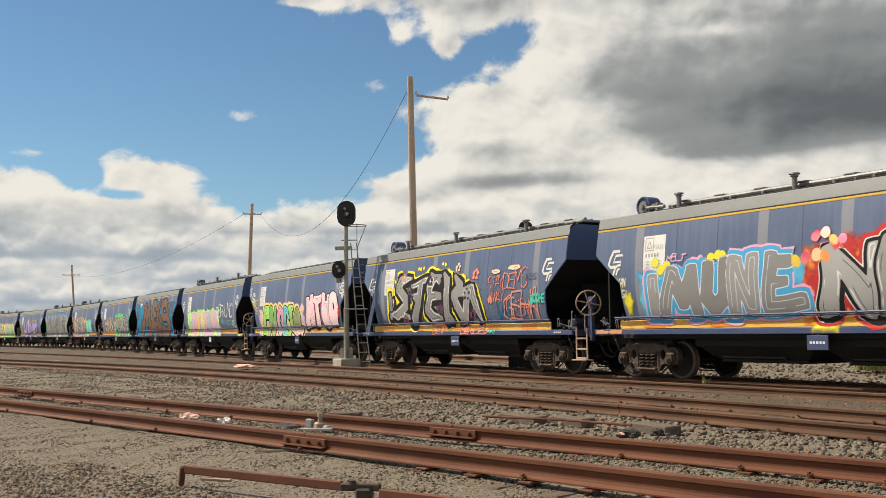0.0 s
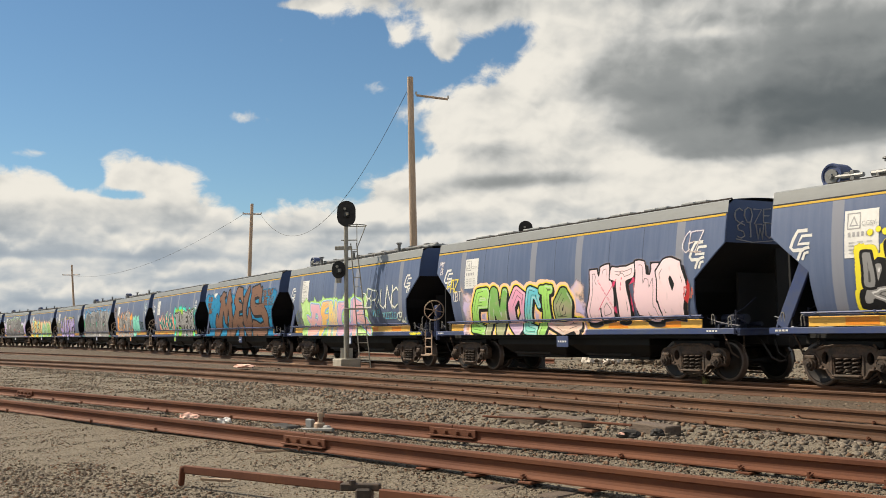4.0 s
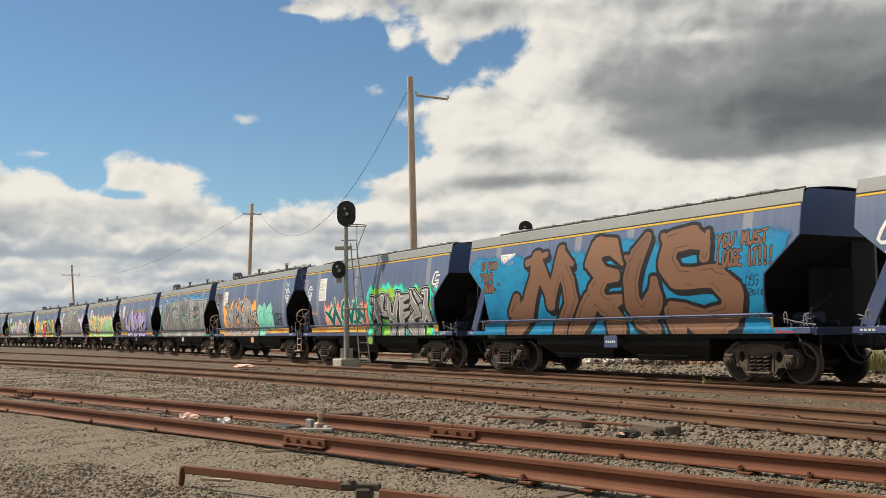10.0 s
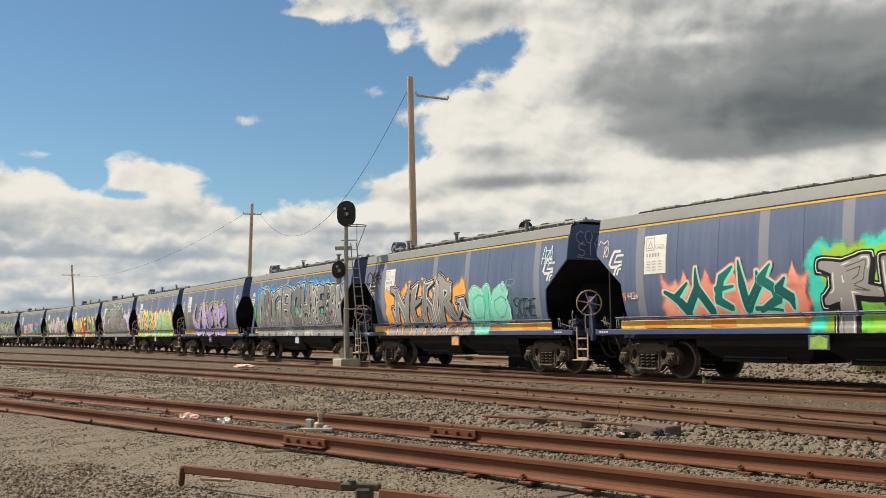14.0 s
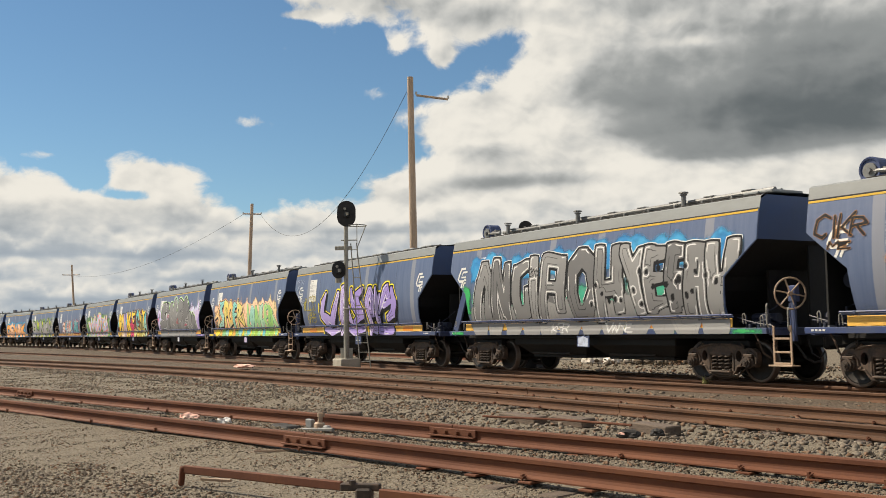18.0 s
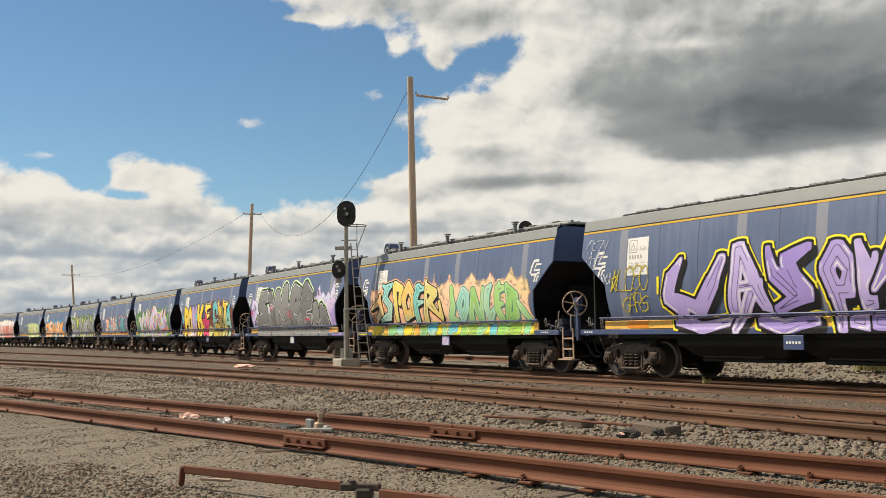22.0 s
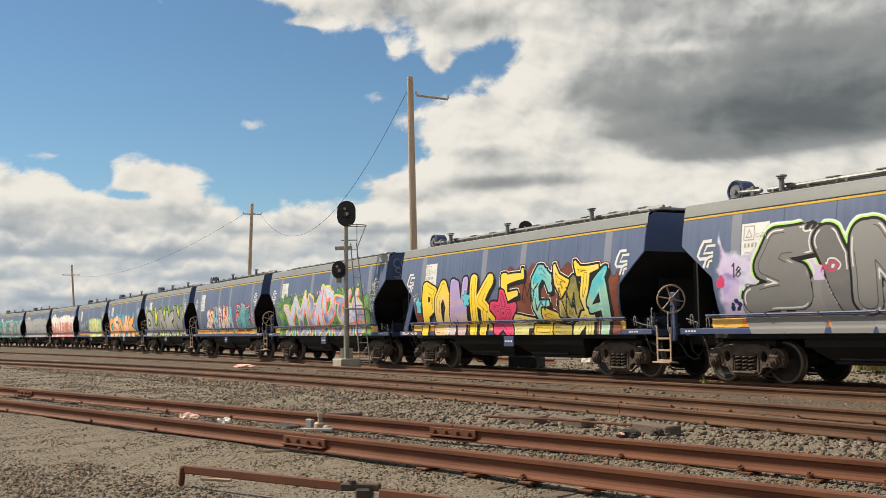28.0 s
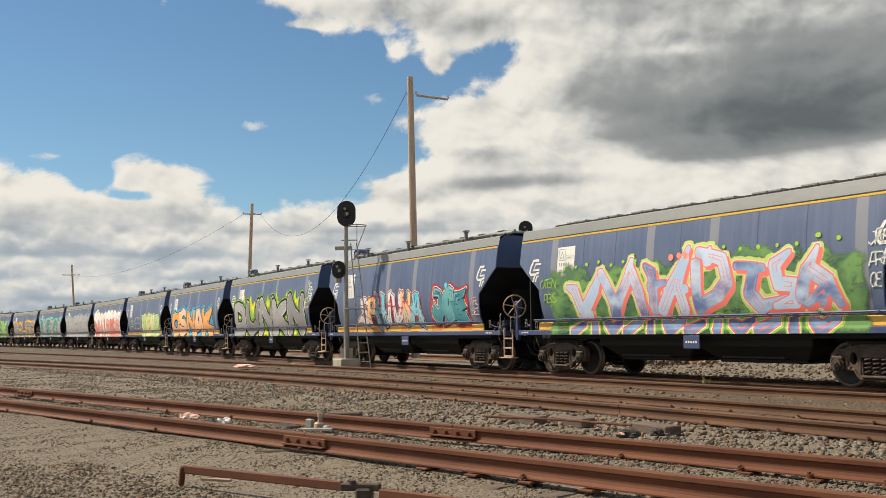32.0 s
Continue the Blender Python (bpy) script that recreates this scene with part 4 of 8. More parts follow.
hand("nevs", -3.98, -2.52, 1.59, 2.59, [(0, .48, .4), (.33, .24, 1), (.49, .01, 1)], [(.24, .35, .7), (.52, .68, .3)], [(.47, .03, 1), (.73, .52, 1), (.71, 1, .2)], [(.73, .52, 1), (1, 0, 1)])
hand("nevs", -2.31, -1.82, 1.65, 2.55, [(.94, 1, .3), (.3, .75, 1), (.05, .22, 1), (.78, 0, .7)], [(0, .49, .7), (1, .52, .3)])
hand("nevs", -1.64, -1.11, 1.64, 2.68, [(0, 1, .2), (.11, .5, 1), (.37, 0, 1), (1, .48, 1), (.94, .75, .3)])
hand("nevs", -1.23, -0.55, 1.57, 2.54, [(.67, 1, .2), (.29, .68, 1), (.77, .48, 1), (.9, .24, 1), (.22, .01, .6)], [(0, .06, .5), (1, 0, .3)])
hand("nevs", -0.57, -0.24, 1.61, 2.25, [(.5, 1, .3), (0, .65, 1), (.91, .35, 1), (1, 0, .3)])
hand("neigor", -4.10, -2.71, 1.55, 2.81, [(0, .93, .4), (.32, .8, .8), (.24, .05, 1)], [(.27, .84, .8), (.66, .35, 1), (.75, .03, 1)], [(.72, 0, .9), (.87, .55, 1), (1, 1, .3)], [(.05, .38, .3), (.17, .05, .6)])
hand("neigor", -2.69, -1.92, 1.57, 2.85, [(.79, 1, .3), (.4, .78, 1), (.24, .38, 1), (.37, .03, 1)], [(0, .83, .3), (.48, .71, .7)], [(.28, .45, .8), (1, .55, .4)], [(.38, .04, .8), (.97, 0, .3)])
hand("neigor", -1.67, -1.02, 1.55, 2.91, [(.06, 1, .3), (.24, .81, 1), (0, .35, 1), (.01, .01, 1)], [(.25, .87, .8), (1, .97, .4)], [(.34, .53, .7), (.81, .33, .8), (.89, 0, 1)])
hand("neigor", -0.99, -0.69, 1.57, 2.89, [(.74, 1, .3), (.99, .78, 1), (.43, .38, 1), (.71, 0, 1)], [(.01, .82, .3), (.73, .69, .6)])
hand("neigor", -0.56, 0.51, 1.52, 3.07, [(0, 1, .3), (.16, .76, 1), (.06, .01, 1)], [(.16, .78, 1), (.59, .71, 1), (.58, .54, 1), (.28, .43, .8)], [(.4, .8, .4), (.15, .94, .4)], [(.38, .43, .8), (.67, .23, 1), (1, 0, .4)])
hand("neigor", 0.59, 1.50, 1.55, 2.21, [(0, 1, .4), (.37, .92, .8), (.52, .45, .8), (1, 0, .2)], [(.3, .75, .7), (.02, .24, .4)])
hand("roller", -4.93, -4.09, 1.67, 3.13, [(0, 0, 1), (.32, .62, 1), (.61, 1, 1), (1, .6, 1), (.74, .01, 1)])
hand("roller", -3.87, -3.14, 1.67, 3.19, [(0, 0, 1), (.14, 1, 1)], [(.19, .97, 1), (.75, .07, 1)], [(.87, 0, 1), (1, .91, .8)])
hand("roller", -2.73, -2.10, 1.66, 3.08, [(.86, 1, .8), (.15, .88, 1), (0, .38, 1), (.19, 0, 1), (.98, .09, 1), (1, .46, .7)])
hand("roller", -1.95, -1.65, 1.64, 3.12, [(.55, 1, 1), (.45, 0, 1)])
hand("roller", -1.44, -0.43, 1.60, 3.15, [(0, 0, 1), (.23, .97, 1)], [(.27, 1, 1), (1, .94, .9), (.88, .5, 1), (.86, .18, 1)], [(.33, .51, .8), (.84, .49, .8)])
hand("roller", -0.02, 0.93, 1.64, 3.19, [(.48, 1, 1), (.08, .77, 1), (0, .35, 1), (.18, 0, 1), (.63, .02, 1), (1, .37, 1), (.89, .8, 1), (.48, 1, 1)])
hand("roller", 1.16, 1.92, 1.57, 3.19, [(.02, 1, 1), (0, 0, 1)], [(.91, .98, 1), (.96, .14, 1)], [(.18, .43, 1), (1, .45, 1)])
hand("roller", 2.16, 2.82, 1.76, 3.16, [(0, 1, .9), (.44, .6, 1), (1, .93, .8)], [(.49, .6, 1), (.78, 0, 1)])
hand("roller", 3.01, 3.58, 1.77, 3.04, [(.13, 1, 1), (0, .47, 1), (.16, 0, 1)], [(.13, .98, 1), (.86, .99, .8)], [(.04, .52, .8), (.86, .54, .6)], [(.17, .02, 1), (1, .08, .6)])
hand("roller", 3.82, 4.33, 1.77, 3.03, [(.15, 1, 1), (0, .47, 1), (.16, 0, 1)], [(.15, .99, 1), (1, .99, .8)], [(.08, .5, 1), (.9, .51, .8), (.79, .12, 1)])
hand("roller", 4.40, 4.97, 1.61, 3.00, [(0, .04, 1), (.24, 1, 1)], [(.28, 1, 1), (1, .95, 1), (.77, 0, 1)], [(.26, .49, .8), (.88, .47, .8)])
hand("roller", 5.19, 5.84, 1.63, 2.99, [(0, .99, 1), (.01, 0, 1)], [(1, 1, 1), (.54, .01, 1)], [(.16, .45, 1), (.76, .49, 1)])
hand("vasoe", -3.26, -1.10, 1.23, 2.82, [(.22, 1, .3), (.07, .73, 1), (0, .46, 1), (.21, .27, 1)], [(.13, .42, .8), (.45, .26, 1), (.68, .64, 1), (.81, .95, .7)], [(.16, .11, .8), (.48, 0, .8), (1, .09, .5)])
hand("vasoe", -1.22, -0.32, 1.19, 2.95, [(0, .27, 1), (.23, .98, 1)], [(.29, 1, .9), (.63, .63, 1), (1, .24, .8)], [(.26, .53, .7), (.84, .54, .7)], [(.57, .42, .9), (.02, 0, .6)])
hand("vasoe", -0.43, 0.95, 1.22, 2.89, [(.18, 1, .4), (.28, .68, .9), (.65, .4, .8)], [(.94, .98, .5), (.54, .82, 1), (.68, .56, 1), (.87, .4, 1), (.31, .23, .6)], [(0, .09, .8), (.41, 0, 1), (1, .08, .6)])
hand("vasoe", 1.30, 1.89, 1.20, 2.74, [(.41, 1, 1), (0, .76, 1), (.24, .48, 1), (.72, .48, 1), (1, .74, 1), (.41, 1, 1)], [(.27, .43, .9), (.48, 0, .7)])
hand("vasoe", 1.87, 2.40, 1.26, 2.83, [(.32, 1, .5), (.57, .68, 1), (.57, .26, 1)], [(1, .83, .4), (.68, .26, .8)], [(0, .05, .8), (.95, 0, 1)])
hand("vasoe", 2.34, 3.63, 1.27, 2.84, [(0, .41, .4), (.43, .91, 1), (.55, 1, .8), (.62, .82, 1)], [(.32, .59, .7), (.77, .66, .5)], [(.86, .93, .6), (1, .63, 1), (.88, .39, 1), (.55, .29, .7)], [(.05, .02, 1), (.8, 0, .9)])
hand("ispoer", -5.22, -4.37, 1.70, 2.57, [(0, .4, .3), (.76, .69, .8), (.94, 1, .4)], [(.88, .81, .7), (1, .28, 1), (.52, 0, .6)])
hand("ispoer", -4.45, -3.33, 1.64, 2.98, [(1, 1, .3), (.54, .85, 1), (.36, .6, 1), (.77, .36, 1), (.63, .1, 1), (0, 0, .5)], [(.23, .94, .4), (.58, .81, .7)])
hand("ispoer", -3.23, -2.68, 1.66, 2.87, [(0, .98, 1), (.18, 0, .8)], [(.05, 1, 1), (1, .87, 1), (.68, .48, .7)])
hand("ispoer", -2.54, -1.79, 1.74, 2.81, [(.47, 1, 1), (0, .59, 1), (.16, 0, 1), (.8, .12, 1), (1, .64, 1), (.47, 1, 1)])
hand("ispoer", -1.65, -0.94, 1.63, 2.73, [(.35, 1, 1), (0, .68, 1), (.1, 0, 1)], [(.21, .98, 1), (1, .92, .4)], [(.11, .5, .8), (.77, .53, .4)])
hand("ispoer", -0.95, 0.15, 1.59, 2.93, [(.09, 1, .4), (0, .02, 1)], [(.14, .83, 1), (.65, .67, 1), (.23, .45, .8)], [(.31, .41, .9), (1, 0, .3)], [(.88, .43, .5), (.98, .1, .7)])
hand("longed", 0.72, 1.17, 1.53, 2.60, [(.32, 1, .6), (.49, .48, 1), (0, .09, 1), (1, 0, .5)])
hand("longed", 1.33, 1.82, 1.62, 2.47, [(.55, 1, 1), (0, .52, 1), (.2, 0, 1), (.93, .36, 1), (1, .84, 1), (.55, 1, 1)])
hand("longed", 2.00, 2.82, 1.55, 2.51, [(0, 0, 1), (.28, .97, .8)], [(.28, .93, 1), (.65, .07, 1)], [(.75, .01, 1), (1, 1, .5)])
hand("longed", 2.95, 3.41, 1.58, 2.61, [(.73, 1, .4), (.27, .82, 1), (0, .37, 1), (.3, 0, 1), (1, .28, .6)])
hand("longed", 3.60, 4.06, 1.54, 2.62, [(.32, 1, .4), (.03, .72, 1), (0, .3, 1), (.36, 0, 1)], [(.09, .83, 1), (1, .88, .4)], [(.05, .41, .7), (.7, .44, .4)])
hand("longed", 4.12, 4.60, 1.51, 2.56, [(.08, 1, .6), (.29, .53, 1), (0, 0, 1)], [(.17, .88, 1), (.99, .66, 1), (1, .17, 1), (.13, 0, 1)])
hand("longed", 4.71, 5.36, 1.48, 2.04, [(0, 1, .5), (.45, .46, .8), (1, 0, .3)])
hand("simpe", -4.40, -2.84, 1.82, 3.01, [(1, 1, 1), (.44, .96, 1), (.27, .6, 1), (.77, .34, 1), (.78, .08, 1), (0, 0, .9)])
hand("simpe", -2.45, -1.96, 1.77, 2.93, [(0, 1, 1), (.5, .55, 1), (1, 0, 1)])
hand("simpe", -1.58, -0.07, 1.73, 3.18, [(0, .83, 1), (0, .02, 1)], [(.1, .84, 1), (.54, .24, 1)], [(.58, .23, 1), (.7, .98, 1)], [(.75, 1, 1), (1, 0, 1)])
hand("simpe", 0.44, 1.54, 1.72, 3.15, [(.25, .99, 1), (0, .48, 1), (.1, 0, 1)], [(.3, 1, 1), (.99, .82, 1), (1, .56, 1), (.5, .39, 1)])
hand("simpe", 1.89, 2.89, 1.73, 3.17, [(.22, 1, 1), (0, .57, 1), (.22, 0, 1)], [(.26, .98, 1), (.96, .73, .9)], [(.17, .46, 1), (.89, .47, .8)], [(.23, .01, 1), (1, .09, .7)])
hand("simpe", 3.12, 3.71, 1.66, 2.24, [(.39, 1, 1), (0, 0, .8)], [(.38, .92, 1), (1, .06, .8)])
hand("simpe", 4.05, 4.57, 1.60, 2.26, [(0, 1, .7), (.04, .06, 1)], [(.53, .7, .8), (1, 0, .7)])
hand("ponk", -4.78, -4.05, 1.18, 2.68, [(.24, .99, 1), (0, 0, 1)], [(.31, 1, 1), (1, .87, 1), (.88, .6, 1), (.38, .5, 1)])
hand("ponk", -3.91, -3.07, 1.27, 2.69, [(.61, 1, 1), (.15, .67, 1), (0, 0, 1), (.51, 0, 1), (1, .51, 1), (.61, 1, 1)])
hand("ponk", -2.96, -1.99, 1.20, 2.76, [(.23, .97, .9), (0, 0, 1)], [(.39, .93, 1), (.56, .04, 1)], [(.65, 0, 1), (1, 1, .8)])
hand("ponk", -1.64, -0.36, 1.19, 2.78, [(.12, 1, 1), (0, 0, 1)], [(.86, .99, .9), (.36, .59, 1), (1, .22, .8)], [(.52, .35, 1), (.45, 0, .9)])
hand("egon", 0.24, 1.58, 1.20, 2.97, [(0, .88, 1), (.02, .44, 1), (.02, .22, 1)], [(0, .86, .9), (.72, .89, .5), (.72, 1, .3)], [(.07, .57, .8), (.49, .61, .5)], [(.02, .2, 1), (1, .13, .9)], [(.16, 0, .9), (.78, 0, .9)])
hand("egon", 1.83, 2.56, 1.51, 2.88, [(.93, .83, .8), (.42, 1, 1), (0, .75, 1), (.03, .3, 1), (.29, 0, 1)], [(.68, .96, .7), (1, .63, .6)], [(.06, .3, .6), (.82, .34, .5)])
hand("egon", 1.85, 3.59, 1.22, 2.96, [(.53, 1, .3), (.63, .77, 1), (.76, .56, 1)], [(.63, .79, .9), (1, .7, .5)], [(.23, .26, 1), (.53, .16, 1)], [(0, 0, 1), (.49, 0, 1)])
hand("egon", 2.80, 3.94, 1.19, 2.62, [(.74, 1, .3), (.58, .63, 1), (.22, .37, 1)], [(.74, .92, .8), (.9, .36, 1)], [(.2, .48, .9), (.67, .31, .9), (1, .3, .6)], [(0, .02, 1), (.44, 0, 1)])
hand("egon", 3.69, 4.67, 1.17, 3.00, [(.03, 1, .3), (.21, .87, .8), (1, .91, .4)], [(.49, .82, 1), (.41, .53, 1), (.56, .28, 1), (.57, 0, 1)], [(0, .02, .9), (.33, .21, .9)])
hand("egon", 4.28, 5.02, 1.15, 2.78, [(1, 1, .4), (.44, .73, 1), (0, .47, .6)], [(.75, .76, 1), (.88, .41, 1), (.79, 0, 1)], [(.09, .37, .6), (.82, .41, .6)])
hand("midusa", -4.19, -2.79, 1.62, 2.68, [(0, .7, .4), (.22, .59, 1), (.36, .13, 1), (.62, 0, .7)], [(.41, .03, 1), (.83, .61, 1), (1, 1, .6)])
hand("midusa", -2.79, -1.24, 1.63, 2.89, [(0, .8, .8), (.26, .34, 1), (.33, 0, 1)], [(.28, 0, 1), (.63, .57, 1), (.78, 1, .5)], [(.74, .82, 1), (.94, .38, 1), (1, .02, 1)])
hand("midusa", -1.10, -0.41, 1.69, 2.77, [(0, 1, .4), (.37, .78, 1), (.39, 0, 1)], [(.25, .5, .8), (1, .58, .4)])
hand("midusa", -0.58, 0.39, 1.66, 3.06, [(0, .01, 1), (.43, .41, 1), (1, 1, .4)], [(.89, .82, .8), (.62, .4, 1), (.76, 0, 1)], [(.22, .32, .7), (.86, .33, .7)])
hand("midusa", 0.61, 1.58, 1.69, 3.01, [(0, .74, 1), (.03, 0, 1)], [(.14, .96, .8), (.85, .79, 1), (1, .41, 1), (.67, .18, 1), (.04, .03, 1)], [(.39, .81, 1), (.49, 1, .3)])
hand("midusa", 1.87, 3.25, 1.65, 2.58, [(0, 1, .6), (.52, .89, .6)], [(.34, .84, 1), (.23, .35, 1), (.44, 0, 1)], [(.44, 0, .9), (1, .22, .3)])
hand("midusa", 2.87, 3.48, 1.67, 2.76, [(.71, 1, .4), (.1, .78, 1), (.22, .42, 1), (1, .36, 1), (.82, .06, 1), (0, 0, .5)])
hand("midusa", 3.58, 4.48, 1.67, 2.82, [(.5, 1, .3), (.18, .6, 1), (0, .15, 1)], [(.28, .63, 1), (.75, .38, 1), (1, 0, .6)], [(.07, .02, .5), (.62, .23, .8), (.52, .01, .5)])


def word(text, x0, x1, z0, z1, r, fills, outline, line=0.06, rim=None, rw=0.0, glow=None, halo=0.0, shine=0, drop=0.0, spike=0.5, square=0.45, shapes="", blend=0.35):
    """A sprayed word between two places on the side."""
    return dict(text=text, x0=x0, x1=x1, z0=z0, z1=z1, r=r, fills=fills, outline=outline, line=line, rim=rim or outline, rw=rw,
                glow=glow or rim or outline, halo=halo, shine=shine, drop=drop, spike=spike, square=square, shapes=shapes, blend=blend)


def tag(text, x0, x1, z0, z1, colour, r=0.019):
    """A thin one-line signature."""
    return word(text, x0, x1, z0, z1, 0.85 * r, [colour], colour, 0.0, spike=0, square=0.1)


def dots(n, x0, x1, z0, z1, r, colours):
    return word("." * n, x0, x1, z0, z1, r, colours, colours[0], 0.0, spike=0, square=0.0)


def cloud(x0, x1, z0, z1, colours, edge=0.16, scale=2.2, flame=False, veil=0.75):
    """A sprayed ground behind the letters, with a scalloped or flaming top."""
    return dict(text="", x0=x0, x1=x1, z0=z0, z1=z1, fills=colours, edge=edge, scale=scale, flame=flame, veil=veil)


def stroke_distance(d, pts, wx, wz, q):
    """Lower d to the distance from a stroke whose width changes from point to point."""
    for (px, pz, ra), (qx, qz, rb) in zip(pts, pts[1:]):
        dx, dz = qx - px, qz - pz
        t = np.clip(((wx - px) * dx + (wz - pz) * dz) / (dx * dx + dz * dz + 1e-9), 0, 1)
        ux, uz = np.abs(wx - px - t * dx), np.abs(wz - pz - t * dz)
        np.minimum(d, (1 - q) * np.hypot(ux, uz) + q * np.maximum(ux, uz) - (ra + (rb - ra) * t), out=d)


def letter_distance(p, i, ch, rng, X, Z, ox, oz):
    r, lo, hi = p["r"], p["z0"], p["z1"]
    if p["shapes"]:
        x0, x1, z0, z1, strokes = HAND[p["shapes"]][i]
        wx, wz = X - ox + 0.012 * np.sin(Z * 6.1 + i * 2), Z - oz + 0.012 * np.sin(X * 5.3 + i)
        d = np.full(X.shape, 9.0)
        for stroke in strokes:
            pts = [(x0 + u * (x1 - x0), z0 + v * (z1 - z0), r * w) for u, v, w in stroke]
            stroke_distance(d, pts, wx, wz, p["square"])
        return d
    slot = (p["x1"] - p["x0"]) / len(p["text"])
    wid = slot * 1.04 - 2 * r * 0.8 if slot > 3 * r else slot * 0.60
    left = p["x0"] + i * slot + (slot - wid) / 2
    lift = rng.uniform(-0.03, 0.07) * (hi - lo)
    if ch in ".&":
        lift = rng.uniform(-0.9, 0.9) * (hi - lo) * (0.5 if ch == "." else 0)
    lean = rng.uniform(-0.06, 0.16) if p["line"] else 0.25
    amp = min(1, r * 5)
    jig = rng.uniform(-0.06, 0.06, (40, 2))
    if not p["line"] and ch not in ".&":
        # a quick hand: letters run together, lean and bounce
        jig, wid, left = jig * 1.7, wid * 1.25, left - wid * 0.1
        lift = rng.uniform(-0.14, 0.16) * (hi - lo)
    radii = rng.uniform(0.82, 1.15, 80)
    wx = X - ox + 0.05 * np.sin(Z * 5.1 + i * 2) * amp
    wz = Z - oz + 0.05 * np.sin(X * 4.3 + i) * amp
    d = np.full(X.shape, 9.0)
    n = 0
    big = p["line"] > 0
    for stroke in STROKES[ch]:
        pts = []
        for u, v in stroke:
            u, v2 = u + jig[n % 40][0], v + (jig[n % 40][1] if 0.2 < v < 0.8 else 0)
            ra = r * radii[n % 80] * ((1.22 - 0.36 * v) if big else 1.0)
            pts.append((left + u * wid + lean * v * (hi - lo) * 0.5, lo + r + lift * (1.0 if ch in ".&" else v) + v2 * (hi - lo - 2 * r), ra))
            n += 1
        if p["spike"] and len(pts) > 1 and stroke[0] != stroke[-1]:
            for (ax, az, ra), (bx, bz, _), where in ((pts[0], pts[1], 0), (pts[-1], pts[-2], -1)):
                g = math.hypot(ax - bx, az - bz) + 1e-6
                side = rng.choice((-0.8, 0.8))
                tip = (ax + ((ax - bx) / g + side * (az - bz) / g) * ra * 1.9 * p["spike"], az + ((az - bz) / g - side * (ax - bx) / g) * ra * 1.5 * p["spike"], 0.02)
                pts.insert(0, tip) if where == 0 else pts.append(tip)
        stroke_distance(d, pts, wx, wz, p["square"])
    return d


def spray_fields(pieces, seed, X, Z):
    """Distances to the letters' strokes, and the colours that belong to them."""
    best = np.full(X.shape, 9.0)
    shade = np.full(X.shape, 9.0)
    back = np.full(X.shape, 9.0)
    cols = {k: np.zeros(X.shape + (4,)) for k in ("fill", "fill_two", "outline", "rim", "glow", "ground", "ground_two")}
    vals = {k: np.zeros(X.shape) for k in ("line", "rw", "halo", "shine", "grad", "veil")}
    for num, p in enumerate(pieces):
        lo, hi, fills = p["z0"], p["z1"], p["fills"]
        if not p["text"]:
            s, x = p["scale"], X
            if p["flame"]:
                top = hi + p["edge"] * (1.6 * (1 - np.abs(np.sin(s * x + num + 0.3 * np.sin(2 * x)))) ** 2 + 0.5 * (1 - np.abs(np.sin(2.3 * s * x + 1.7))) - 0.6)
            else:
                top = hi + p["edge"] * (0.8 * np.abs(np.sin(s * x + num)) + 0.5 * np.abs(np.sin(2.3 * s * x + 1.7)) + 0.4 * np.sin(0.9 * x + num) - 0.7)
            half = (p["x1"] - p["x0"]) / 2
            d = np.maximum(np.maximum((Z - top) * 0.8, lo - Z), np.abs(X - (p["x0"] + p["x1"]) / 2) - half + 0.10 * np.abs(np.sin(Z * 5.0 + num)))
            # a later ground covers an earlier one
            take = (d < 0.02) | (d < back)
            back = np.minimum(back, d)
            cols["ground"][take] = (*fills[0], 1.0)
            vals["veil"][take] = p["veil"]
            cols["ground_two"][take] = (*fills[-1], 1.0)
            continue
        slot = (p["x1"] - p["x0"]) / len(p["text"])
        for i, ch in enumerate(p["text"]):
            rng = np.random.default_rng(seed * 1000 + num * 40 + i)
            if ch == " ":
                continue
            left, right = p["x0"] + (i - 0.7) * slot, p["x0"] + (i + 1.7) * slot
            if p["shapes"]:
                left, right = HAND[p["shapes"]][i][:2]
            c0 = int(np.searchsorted(X[0], left - 1.6 * p["r"] - 0.3))
            c1 = int(np.searchsorted(X[0], right + 1.6 * p["r"] + 0.3))
            w = (slice(None), slice(c0, c1))
            if c1 - c0 < 2:
                continue
            state = rng.bit_generator.state
            d = letter_distance(p, i, ch, rng, X[w], Z[w], 0, 0)
            # a later letter lies over the one before, edge and all
            best[w] = np.maximum(best[w], p["line"] * 0.9 - d)
            take = d < best[w]
            best[w] = np.minimum(best[w], d)
            if p["drop"]:
                rng.bit_generator.state = state
                e = letter_distance(p, i, ch, rng, X[w], Z[w], p["drop"], -p["drop"])
                shade[w] = np.minimum(shade[w], e - p["line"] * 0.6)
            for key, c in (("fill", fills[i % len(fills)]), ("fill_two", tuple(a + (b - a) * p["blend"] for a, b in zip(fills[i % len(fills)], fills[(i + 1) % len(fills)]))), ("outline", p["outline"]), ("rim", p["rim"]), ("glow", p["glow"])):
                cols[key][w][take] = (*c, 1.0)
            for key in ("line", "rw", "halo", "shine"):
                vals[key][w][take] = p[key]
            vals["grad"][w][take] = np.clip((Z[w][take] - lo) / (hi - lo), 0, 1)
    return best, shade, back, cols, vals


